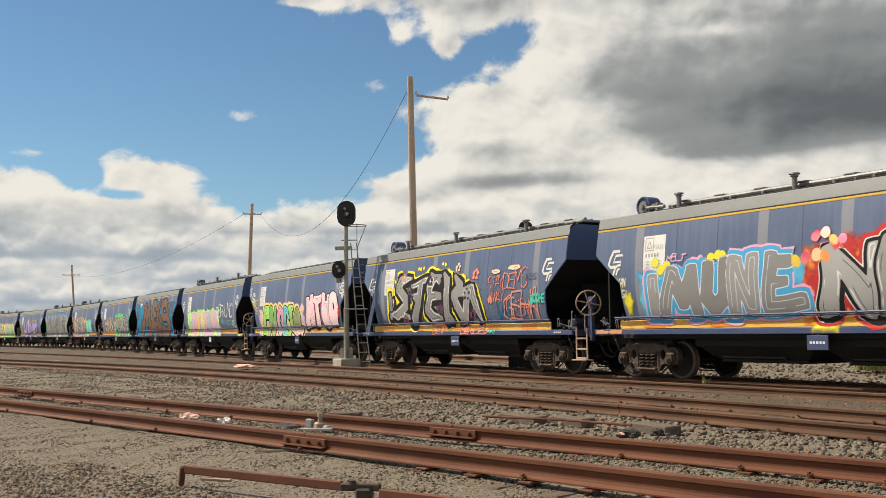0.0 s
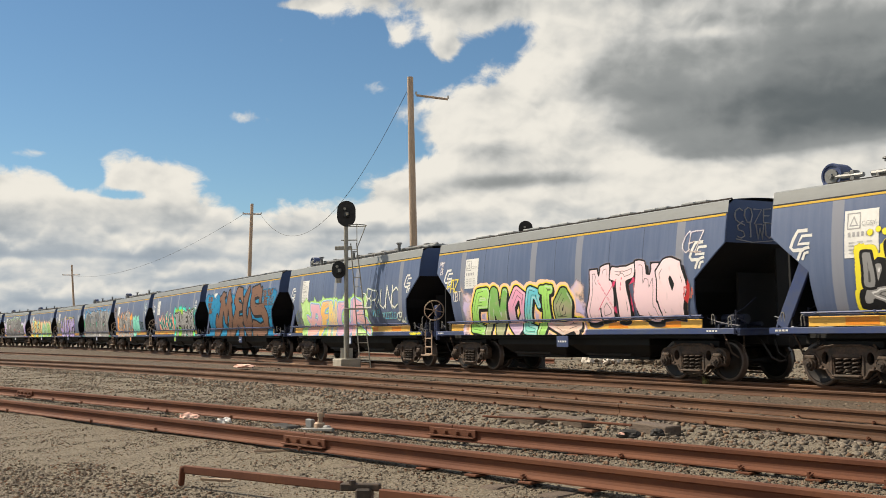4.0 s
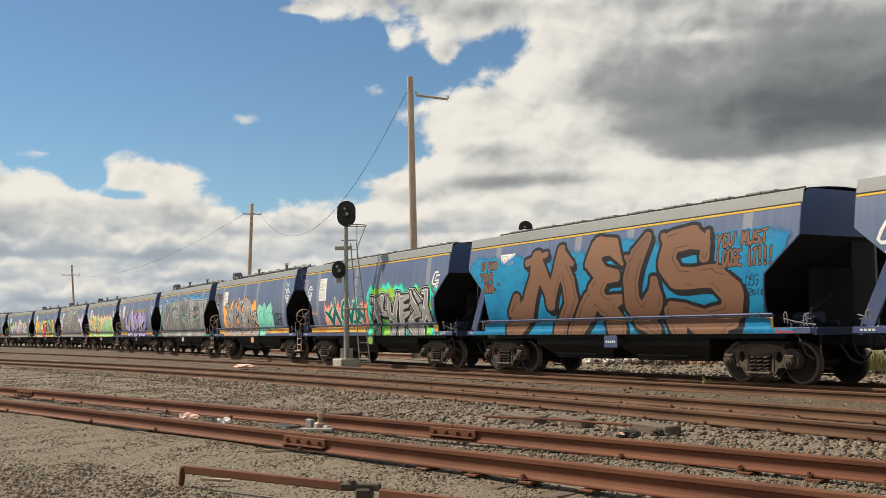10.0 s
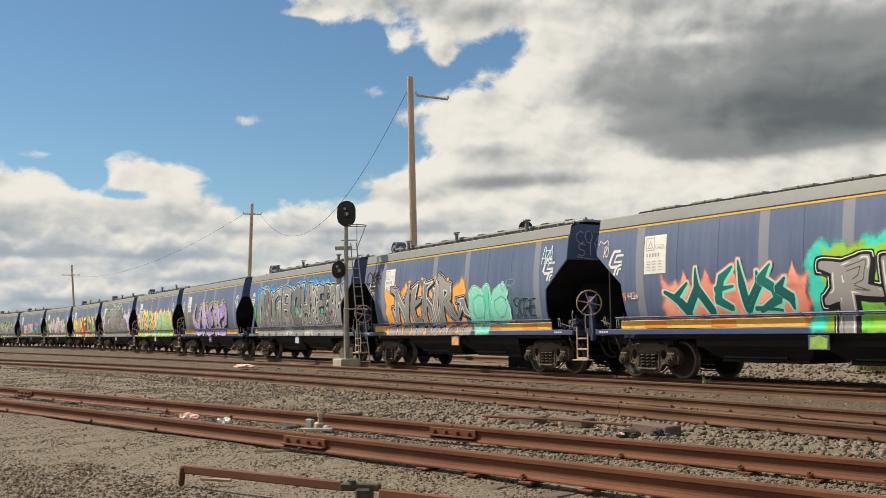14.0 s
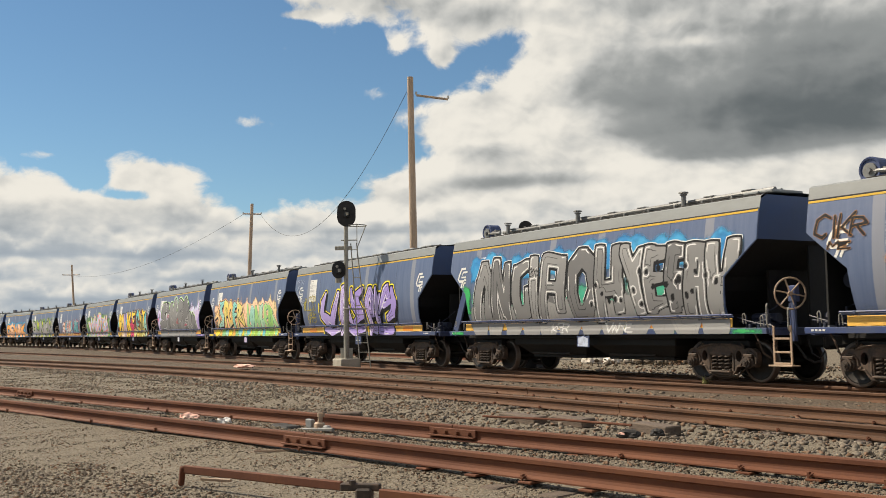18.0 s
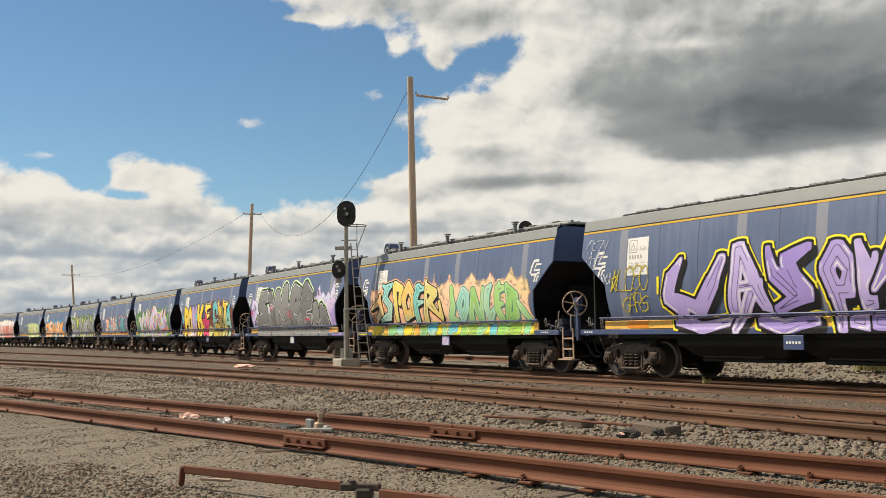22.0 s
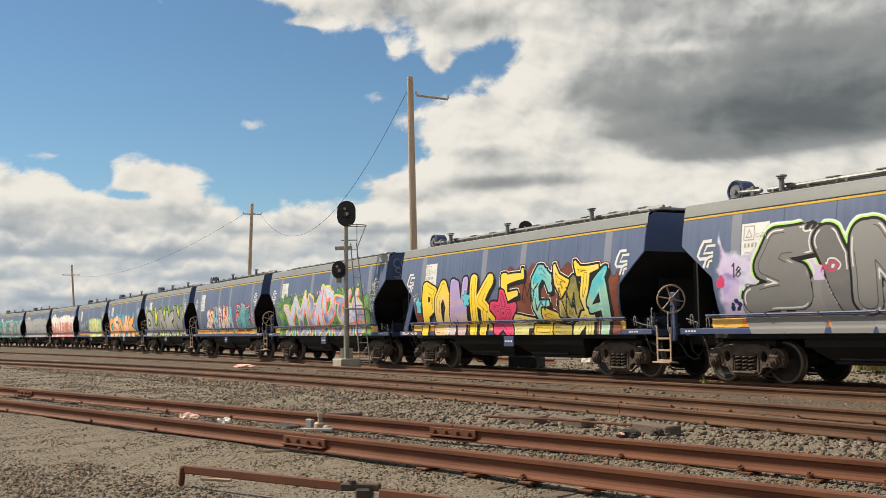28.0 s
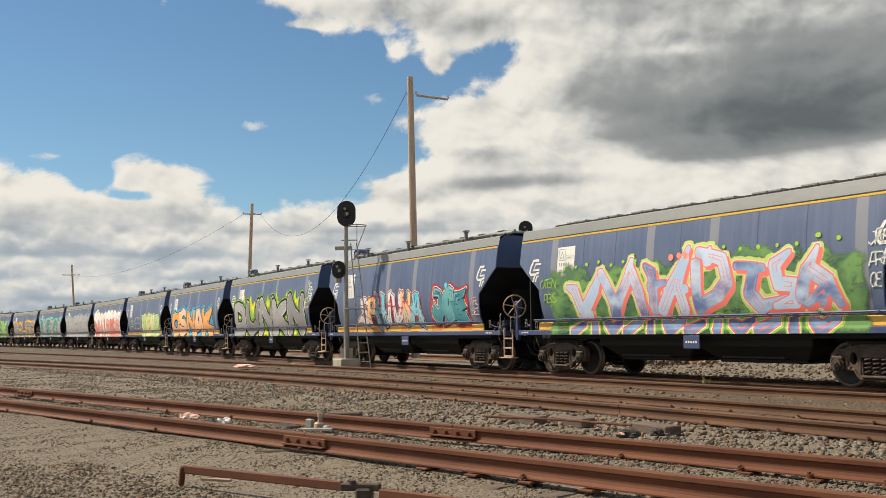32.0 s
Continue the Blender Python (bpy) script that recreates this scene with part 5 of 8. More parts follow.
def spray_mesh(name, pieces, seed, low=False):
    """A thin skin of paint on the near side, or on the board and sill below it."""
    z0, z1 = (1.086, 1.424) if low else (1.40, 3.72)
    gx = 0.030 if seed < 26 else 0.05
    nx, nz = int(13.2 / gx) + 1, int((z1 - z0) / gx) + 2
    X, Z = np.meshgrid(np.linspace(-6.6, 6.6, nx), np.linspace(z0, z1, nz))
    best, shade, back, cols, vals = spray_fields(pieces, seed, X, Z)
    near = best < vals["halo"] * 1.9 + vals["line"] + vals["rw"] + 0.06
    near |= (shade < 0.06) | (back < 0.12)
    idx = np.full(X.shape, -1)
    keep = np.zeros(X.shape, bool)
    q = near[:-1, :-1] | near[1:, :-1] | near[:-1, 1:] | near[1:, 1:]
    half = np.where(Z < 1.215, 6.6, 5.64) if low else np.vectorize(hull_half)(Z)
    inside = np.abs(X) < half - 0.02
    q &= inside[:-1, :-1] & inside[1:, :-1] & inside[:-1, 1:] & inside[1:, 1:]
    if not q.any():
        return None
    for s in ((slice(None, -1), slice(None, -1)), (slice(1, None), slice(None, -1)), (slice(None, -1), slice(1, None)), (slice(1, None), slice(1, None))):
        keep[s] |= q
    idx[keep] = np.arange(keep.sum())
    fit = np.polyfit([z for _, z in HULL], [y for y, _ in HULL], 5)
    gap = max(np.interp(z, [q for _, q in HULL], [y for y, _ in HULL]) - np.polyval(fit, z) for z in np.linspace(1.4, 3.72, 60))
    side = np.where(Z < 1.225, 1.442, 1.4245) if low else np.polyval(fit, Z) + gap + 0.010
    verts = np.stack([X, -side, Z], -1)[keep]
    j, i = np.nonzero(q)
    faces = np.stack([idx[j, i], idx[j, i + 1], idx[j + 1, i + 1], idx[j + 1, i]], -1)
    me = bpy.data.meshes.new(name)
    me.from_pydata(verts.tolist(), [], faces.tolist())
    for key, arr in (("dist", best), ("shade", shade), ("back", back), *vals.items()):
        at = me.attributes.new(key, "FLOAT", "POINT")
        at.data.foreach_set("value", np.clip(arr[keep], -9, 9).astype(np.float32))
    for key, arr in cols.items():
        at = me.attributes.new(key, "FLOAT_COLOR", "POINT")
        at.data.foreach_set("color", arr[keep].astype(np.float32).ravel())
    me.materials.append(M["spray"])
    me.polygons.foreach_set("use_smooth", np.ones(len(me.polygons), bool))
    return me


def spray(r, g, b):
    """Sprayed colour, a little faded."""
    c = srgb(r, g, b)
    m = sum(c) / 3
    return tuple(1.12 * (0.97 * v + 0.03 * m) for v in c)


K = (0.012, 0.012, 0.014)
W = (0.74, 0.74, 0.74)
GREY, PALE, DARK = (0.27, 0.27, 0.273), (0.43, 0.43, 0.435), (0.165, 0.165, 0.17)
SILV = (0.34, 0.335, 0.332)
CYAN, SKY, TEAL = spray(95, 190, 215), spray(70, 160, 210), spray(14, 128, 172)
BLUE, NAVY = spray(40, 125, 185), spray(25, 40, 85)
PINK, ROSE, RED = spray(230, 160, 190), spray(210, 60, 105), spray(185, 50, 50)
YEL, LIME, GRN = spray(230, 215, 45), spray(165, 220, 110), spray(60, 175, 100)
ORG, BRN, PUR = spray(240, 165, 75), spray(116, 84, 66), spray(165, 148, 208)
AQUA, MINT, SALM = spray(60, 200, 180), spray(130, 210, 190), spray(225, 140, 120)
DTEAL, LBLUE, PEACH = spray(25, 85, 90), spray(140, 170, 205), spray(245, 200, 165)
PALEB, LILAC, VINE = spray(200, 210, 230), spray(200, 185, 220), spray(75, 130, 75)
GOLD, PLUM, OLIVE, WINE = spray(242, 205, 50), (0.035, 0.018, 0.035), spray(105, 110, 80), spray(112, 62, 48)
LEAF, FAINT = spray(150, 190, 60), spray(130, 135, 150)
LOW = 1.07

PIECES = [
    # grey on sky blue, then a red-haloed piece with bubbles
    [cloud(-5.45, -5.05, 1.55, 2.05, [YEL], .1), dots(3, -4.3, -3.8, 2.60, 2.85, .12, [YEL]), dots(3, -2.5, -2.0, 2.70, 2.85, .12, [YEL]),
     cloud(-4.9, 0.4, 1.42, 2.62, [SKY, CYAN], .12), word("IMUNE", -5.0, -0.14, 1.42, 2.78, 0.18, [SILV, GREY, (0.235, 0.235, 0.235)], PALEB, .022, SKY, .09, PINK, .04, 0, 0, .4, .6, shapes="immune"),
     cloud(0.1, 6.2, 1.35, 2.95, [RED, ORG], .2), word("NMOA", 0.5, 6.2, 1.42, 2.95, .23, [PALE, SILV, GREY], K, .07, W, .025, RED, .07, 1, .08),
     dots(5, -0.2, 1.0, 2.35, 2.9, .11, [YEL, ROSE, PEACH, ORG, ROSE]), dots(4, 0.3, 1.2, 2.9, 3.2, .12, [ROSE, W, YEL, PINK]),
     tag("MELT", -3.85, -3.25, 2.78, 2.98, PINK, .02), tag("KAIGAN", -5.85, -5.35, 2.25, 2.48, W, .017), tag("WNG!", -5.7, -5.3, 1.98, 2.2, W, .017), tag("DEVHSES", -6.55, -5.6, 1.10, 1.20, SALM, .02), cloud(0.2, 0.9, 1.10, 1.38, [YEL], .08)],
    # silver with white shine and yellow halo, flower blots, salmon scrawls
    [word("STEK", -4.3, 2.65, 1.56, 3.20, 0.18, [SILV, GREY, (0.285, 0.277, 0.285)], K, .12, YEL, .03, YEL, .045, 1.3, .10, 1.0, .5, shapes="stek"),
     word("'", -4.5, -3.9, 1.45, 2.6, .11, [GREY], K, .06, YEL, .04, YEL, .06, 0, 0), dots(3, -4.2, -3.7, 2.9, 3.1, .07, [YEL]), dots(3, -2.2, -1.6, 3.3, 3.4, .07, [YEL]), dots(2, -.5, -.1, 3.35, 3.45, .07, [YEL]),
     word("&", -2.75, -2.35, 2.35, 2.75, .052, [PLUM], PLUM, 0.0, square=0), word("&", -1.35, -1.0, 2.75, 3.1, .048, [PLUM], PLUM, 0.0, square=0), word("&", -0.75, -.35, 1.75, 2.1, .048, [spray(120, 60, 90)], PLUM, 0.0, square=0), word("&", 1.0, 1.4, 2.15, 2.6, .045, [PLUM], PLUM, 0.0, square=0), word("&", 1.3, 1.7, 1.6, 1.9, .048, [spray(120, 60, 90)], PLUM, 0.0, square=0), word("&", -3.3, -2.9, 1.5, 1.8, .048, [spray(120, 60, 90)], PLUM, 0.0, square=0),
     word("&", -3.3, -2.95, 2.95, 3.25, .045, [SALM], SALM, 0.0, square=0), word("&", 0.45, 0.8, 3.1, 3.42, .048, [PEACH, SALM], SALM, 0.0, square=0), word("&", 1.55, 1.95, 2.8, 3.2, .062, [SALM], SALM, 0.0, square=0), word("&", 2.45, 2.7, 2.0, 2.3, .052, [SALM], SALM, 0.0, square=0),
     tag("STAY", 2.5, 3.35, 2.48, 2.85, SALM, .02), tag("AWAY", 2.55, 3.35, 2.05, 2.42, SALM, .02), tag("DEMS", 3.35, 4.6, 2.42, 3.0, SALM, .023), tag("GEHA", 3.3, 5.1, 1.5, 2.35, spray(205, 145, 130), .036), tag("OS~", 3.5, 4.9, 1.6, 2.2, SALM, .019), tag("VN", 2.9, 3.5, 1.55, 2.0, TEAL, .02), tag("MIDGE", 4.55, 5.1, 2.65, 2.85, FAINT, .014), tag("O", 2.75, 3.1, 2.92, 3.05, PEACH, .035), tag("O", 3.7, 4.2, 2.98, 3.12, PEACH, .04),
     word("BOOHE", 4.75, 5.45, 1.98, 2.25, .03, [AQUA], AQUA, 0.0), tag("DEV", -1.1, -.35, 1.10, 1.38, SALM, .024), tag("DEVDEV", .7, 2.4, 1.10, 1.30, SALM, .026), tag("~V", 2.4, 2.8, 1.1, 1.3, AQUA, .02)],
    # green, pink and blue letters over a pastel ground, then white-pink block letters
    [cloud(-4.9, 1.5, LOW, 2.42, [spray(225, 195, 175), LILAC], .16, 2.6, True, .15), word("ENOCIOL", -5.05, 1.75, LOW, 2.46, 0.175, [LIME, spray(120, 180, 90), PINK, CYAN, LIME, spray(120, 165, 90), PINK], K, .045, YEL, .035, PEACH, .06, .6, .07, .2, .25, shapes="enoc"),
     word("MTWO", 1.65, 5.15, 1.5, 2.84, .21, [spray(238, 205, 215), spray(245, 215, 220)], K, .045, K, 0, K, 0, 0, .10, .1, .8), tag("X'I", 2.0, 3.6, 1.7, 2.6, ROSE, .010),
     tag("DIM", 5.15, 5.5, 1.9, 2.2, RED, .018), tag("CEZ", 5.15, 5.75, 2.95, 3.45, W, .016), tag("HAZ", -5.75, -5.15, 2.45, 2.9, YEL, .022), tag("OBT", -5.4, -4.95, 2.15, 2.45, W, .02), tag("MT", -6.35, -6.05, 3.3, 3.5, W, .018), tag("B", -6.25, -6.1, 3.05, 3.28, W, .018)],
    # pastel wild letters with a green ground
    [cloud(-4.75, 2.3, LOW, 2.62, [spray(178, 218, 135), spray(200, 232, 165)], .14, 3.0, True), word("DENGUB", -4.5, 2.75, LOW, 2.52, 0.18, [spray(222, 172, 192), spray(242, 188, 108), spray(240, 214, 120), spray(222, 172, 192), spray(205, 170, 205)], LBLUE, .045, spray(190, 215, 235), .03, LIME, .04, .5, .05, 1.0, .5, shapes="dengub"),
     tag("DBR", 1.75, 3.1, 2.1, 2.8, W, .030), dots(2, 3.15, 3.3, 2.3, 2.6, .04, [W]), tag("UNC", 3.4, 4.8, 2.05, 2.9, W, .034), tag("SMILE!", 2.6, 3.35, 1.78, 2.05, SKY, .017), tag("TOOCOLD", 3.5, 4.7, 1.68, 1.95, SKY, .017), tag("CP", 4.75, 5.1, 1.6, 1.95, W, .024), tag("~A", 5.05, 5.45, 1.45, 1.7, W, .016), tag("CSER", -5.45, -4.75, 1.6, 2.15, DARK, .026), tag("GEBMAN", 5.7, 6.6, 1.10, 1.2, YEL, .02)],
    # tall brown letters on turquoise
    [cloud(-6.4, 6.3, LOW, 3.30, [TEAL, spray(12, 118, 168)], .22, 1.4), word("MELS", -4.2, 4.6, LOW, 3.40, 0.275, [BRN, spray(122, 90, 70), spray(110, 80, 64)], K, .085, K, 0, K, 0, 0, .10, .5, .35, shapes="mels"),
     word("YOU MUST", 4.15, 5.65, 3.0, 3.32, .026, [BRN], K, .018, K, 0, TEAL, .02, spike=0), word("LOOSE IT!!!", 4.2, 5.8, 2.55, 2.95, .026, [BRN], K, .018, K, 0, TEAL, .02, spike=0), tag("DSG", 5.0, 5.35, 2.1, 2.35, K, .016), tag("2018", 5.05, 5.5, 1.9, 2.06, K, .016),
     word("TO FIND", -5.75, -4.85, 3.05, 3.3, .026, [BRN], K, .018, K, 0, TEAL, .02, spike=0), word("YOUR", -5.75, -5.05, 2.7, 2.98, .026, [BRN], K, .018, K, 0, TEAL, .02, spike=0), word("MIND...", -5.5, -4.6, 2.35, 2.65, .026, [BRN], K, .018, K, 0, TEAL, .02, spike=0), tag("LUL", 5.75, 6.2, 1.1, 1.2, RED, .022)],
    # silver letters on aqua and green, then teal on salmon
    [cloud(0.1, 5.45, LOW, 2.80, [AQUA, spray(70, 215, 195)], .24, 2.6), cloud(0.5, 2.6, LOW, 2.72, [LEAF, spray(120, 215, 80)], .2, 2.9), cloud(3.6, 5.3, LOW, 2.66, [LEAF, spray(120, 215, 80)], .2, 2.9), word("RUEST", 0.55, 5.4, LOW, 2.66, 0.165, [SILV, GREY, (0.37, 0.37, 0.37)], K, .055, W, .02, K, .03, 1.3, .09, .8, .6, shapes="ruest"),
     cloud(-4.15, 0.25, 1.42, 2.36, [SALM, spray(235, 165, 140)], .2, 4.0, True), word("NEVES", -3.9, 0.0, 1.45, 2.46, 0.1, [DTEAL, spray(30, 110, 105)], MINT, .022, W, .014, SALM, .02, 0, .05, 1.9, .5, shapes="nevs"), dots(4, 5.35, 5.9, 2.25, 2.75, .06, [AQUA]), tag("~V", 5.15, 5.4, 1.7, 1.95, K, .014),
     tag("ARA", -5.75, -5.4, 1.9, 2.15, SALM, .018), tag("REB", -5.3, -4.95, 1.95, 2.1, W, .014), tag("M", -6.4, -6.1, 3.35, 3.5, W, .016), tag("TO", -6.25, -6.05, 3.05, 3.3, W, .016), dots(4, 5.3, 6.3, 1.09, 1.2, .05, [AQUA, LEAF])],
    # grey wild letters with dark-blue edges over orange, mint bubbles beside
    [cloud(-4.7, 1.2, LOW, 2.80, [ORG, spray(245, 175, 95)], .2, 3.2, True), word("/|/|/|/|/|/", -4.4, 1.5, LOW, 1.46, .13, [SILV, PALE, GREY], NAVY, .025, W, .012, ORG, .0, 0, 0, 0, .4, blend=.6), word("NEIGOR", -4.6, 1.1, LOW, 2.86, 0.165, [SILV, GREY, (0.245, 0.245, 0.245), (0.38, 0.38, 0.386)], K, .03, W, .016, NAVY, .03, 1.0, .07, 1.2, .55, shapes="neigor", blend=1.0), dots(4, -3.2, .5, 2.9, 3.05, .05, [ORG]),
     word("OIC", 1.35, 3.5, 1.45, 2.6, .235, [MINT, spray(100, 200, 175), MINT], spray(160, 220, 210), .03, FAINT, .02, MINT, .03, 0, .03, .2, .1), tag("OIO", 1.5, 3.4, 1.6, 2.3, spray(70, 160, 150), .02), cloud(1.5, 2.5, LOW, 1.36, [MINT], .05), tag("SCRE", 3.8, 4.9, 1.6, 2.15, K, .028),
     tag("CIKR", -6.3, -5.15, 2.95, 3.42, K, .036), tag("ME", -5.95, -5.5, 2.72, 2.92, K, .026), tag("AZA", 5.3, 5.8, 3.05, 3.5, PALEB, .018), tag("VR", 3.1, 3.9, 2.35, 2.7, FAINT, .012)],
    # long silver roller letters under blue scallops
    [cloud(-5.3, 5.95, 2.7, 3.42, [BLUE, spray(60, 150, 200)], .26, 2.0), cloud(-5.75, -5.2, 1.7, 2.5, [GRN], .15), cloud(-5.2, 5.9, 1.42, 2.4, [spray(70, 170, 140), DARK], .1), word("||||||||||||", -5.2, 5.7, LOW, 1.44, .40, [GREY, SILV, (0.30, 0.30, 0.30)], GREY, .01, GREY, 0, GREY, 0, 0, 0, 0, .8), word("ANGIAOHYEEAH", -5.3, 5.75, LOW, 3.22, 0.2, [GREY, DARK, (0.225, 0.225, 0.228), (0.31, 0.31, 0.31)], K, .05, W, .022, W, 0, 1.4, .05, .5, .75, shapes="roller"),
     dots(9, 0.6, 2.8, 1.8, 2.6, .055, [K]), dots(9, 2.6, 4.6, 1.9, 2.7, .065, [K]), dots(7, 3.2, 5.4, 2.2, 2.9, .05, [K]), tag("2018", -2.0, -1.5, 2.72, 2.95, K, .016), cloud(-6.55, -5.66, LOW, 1.22, [GRN], .01), cloud(5.66, 6.55, LOW, 1.22, [GRN], .01), tag("KER", -1.0, -.3, 1.13, 1.38, W, .018), tag("VWNE", 1.3, 2.3, 1.12, 1.38, W, .02)],
    # purple letters with a black edge and a yellow outer line
    [word("VASOIE", -3.6, 3.8, LOW, 2.98, 0.18, [PUR, spray(185, 170, 220), spray(150, 132, 200)], K, .06, YEL, .05, K, .0, 1.0, .10, .9, .6, shapes="vasoe"), word("'", -3.9, -3.5, 1.5, 2.55, .04, [YEL], YEL, 0, spike=0),
     tag("*LOSO", -5.35, -3.95, 2.15, 2.72, spray(200, 185, 50), .019), tag("GARS", -4.9, -4.0, 1.62, 2.08, spray(200, 185, 50), .019), tag("CEZY", -6.3, -5.5, 3.05, 3.5, PALEB, .015), tag("ULL", -6.3, -5.8, 2.75, 3.05, PALEB, .015), tag("NIKUY", -5.7, -5.3, 2.35, 2.65, PALEB, .014)],
    # cyan, yellow and green letters with peach flames
    [cloud(-5.3, -0.2, LOW, 2.86, [PEACH, spray(232, 172, 128)], .18, 3.0, True, .3), cloud(-0.6, 5.4, LOW, 2.84, [PEACH, spray(225, 200, 150)], .20, 2.6, True, .35), cloud(-5.3, 5.6, LOW, 1.36, [LEAF, YEL], .05), word("/|/V/|/V", -5.0, -0.2, LOW, 1.46, .16, [YEL, ORG, LEAF, CYAN], K, .03, W, .01, YEL, .02, 0, 0, 0, .3), word("ISPOER", -5.2, -0.25, LOW, 2.94, 0.16, [spray(235, 190, 120), spray(140, 205, 205), spray(225, 208, 110), spray(232, 190, 95), spray(120, 200, 195), spray(215, 205, 120)], K, .040, W, .012, ORG, .02, .5, .08, .6, .3, shapes="ispoer"),
     word("|/|V/|/V|", 0.0, 5.4, LOW, 1.46, .16, [LIME, CYAN, spray(150, 215, 110), LEAF], spray(130, 80, 130), .02, PEACH, .01, LIME, .02, 0, 0, 0, .3), word("LONGED_", -0.2, 5.2, LOW, 2.74, 0.15, [spray(165, 210, 120), spray(160, 212, 205), spray(150, 200, 105), spray(170, 210, 190), spray(165, 208, 130), spray(150, 200, 110)], spray(90, 130, 120), .03, PEACH, .02, PEACH, .02, .6, .05, 1.2, .4, shapes="longed"), tag("SAR", -5.3, -4.9, 1.6, 1.9, K, .018), tag("MKE", -5.3, -4.8, 1.5, 1.7, K, .018), tag("MKGERS", -6.5, -5.7, 1.1, 1.2, YEL, .02)],
    # dark grey bubble letters, lime edge, lilac ground
    [cloud(-5.4, 5.7, 1.42, 2.98, [LILAC, PALEB], .3, 2.4, True), cloud(-5.3, -4.7, 1.42, 2.3, [PUR, LILAC], .2), cloud(4.6, 5.6, 1.42, 2.6, [PUR, LILAC], .2), word("|||||||||", -4.6, 4.7, LOW, 1.44, .50, [(0.24, 0.24, 0.245), GREY], GREY, .01, GREY, 0, GREY, 0, 0, 0, 0, .8), word("SIMPEEN", -4.6, 3.6, LOW, 3.02, 0.32, [(0.225, 0.225, 0.228), DARK, (0.265, 0.265, 0.268)], K, .06, LIME, .035, W, .03, 1.5, .06, .0, .05, shapes="simpe"),
     tag("MD", -2.6, -2.2, 2.3, 2.5, ROSE, .018), tag("VE", -.2, .4, 1.9, 2.2, RED, .018), tag("~", 2.0, 2.5, 1.7, 1.9, ROSE, .018), tag("OAK", 3.3, 3.9, 2.75, 3.0, K, .02), tag("18", -5.0, -4.7, 2.3, 2.6, K, .02), word("&", -5.1, -4.75, 1.55, 1.85, .052, [NAVY], K, 0.0, square=0), word("&", -5.45, -5.2, 2.1, 2.4, .05, [ROSE], K, 0.0, square=0), word("&", -3.0, -2.7, 3.2, 3.4, .05, [K], K, 0.0, square=0), cloud(5.0, 6.55, LOW, 1.22, [PUR], .01)],
    # yellow bubble letters, pink star, yellow letters on a dark-red ground
    [cloud(0.1, 5.6, LOW, 2.86, [WINE, spray(125, 72, 55)], .3, 2.4), cloud(-5.5, -4.9, 1.42, 2.2, [WINE], .15), word("PONK", -5.05, -0.35, LOW, 2.86, 0.205, [GOLD, spray(240, 205, 60), PUR], K, .055, K, .0, K, 0, .4, .07, .0, .25, shapes="ponk"), word("EGIANN", 0.35, 5.1, LOW, 2.92, 0.168, [GOLD, spray(70, 185, 200), GOLD, OLIVE, GOLD, spray(70, 185, 200)], K, .06, W, .022, WINE, .02, .4, .10, .7, .6, shapes="egon"),
     tag("MY", 1.2, 1.9, 2.0, 2.6, K, .025), tag("W", 1.8, 2.3, 1.75, 2.1, K, .025), tag("NM", 2.9, 3.6, 1.6, 2.3, K, .028), word("*", -0.55, 0.75, LOW, 2.4, .15, [ROSE, spray(225, 85, 130)], K, .06, RED, .0, spike=0), word("*", -2.2, -1.8, 2.0, 2.45, .06, [CYAN], K, .025, spike=0), word("*", -5.35, -5.0, 1.85, 2.4, .055, [CYAN], K, .02, spike=0), tag("OWES", -5.6, -5.2, 2.2, 2.5, W, .016), tag("BADS", -3.4, -2.8, 1.12, 1.36, W, .016), tag("TEDUP FLYS", -6.5, -5.4, 1.1, 1.2, W, .018)],
    # pale blue letters with red edges on green
    [cloud(-5.1, 5.2, LOW, 2.80, [spray(80, 118, 84), spray(110, 150, 90)], .24, 2.0, False, .35), word("/|V/|V/|V/|V", -4.2, 4.4, LOW, 1.46, .10, [spray(70, 85, 130), LBLUE], spray(225, 105, 100), .03, W, .02, LEAF, .04, 0, 0, 0, .4, blend=.6), word("MWIHDUSA", -4.4, 4.75, LOW, 2.86, 0.15, [spray(165, 190, 222), spray(190, 205, 228), spray(100, 120, 168)], spray(232, 120, 110), .03, W, .02, spray(190, 205, 110), .05, .3, .08, 1.0, .4, shapes="midusa", blend=1.0), dots(3, -.3, .4, 2.85, 3.0, .08, [SALM]), dots(7, -4.6, -1.2, 2.8, 3.0, .05, [LEAF]), dots(7, 1.2, 4.8, 2.9, 3.1, .05, [LEAF]),
     tag("JRED", 5.2, 5.85, 2.75, 3.05, W, .02), tag("ARE", 5.2, 5.7, 2.35, 2.65, W, .02), tag("OES", 5.2, 5.6, 1.95, 2.25, W, .02), tag("OTEN", -5.45, -4.75, 2.35, 2.65, LEAF, .02), tag("ABS", -5.35, -4.75, 1.95, 2.25, LEAF, .02)],
    # white and pale scrawls, then red-haloed teal letters
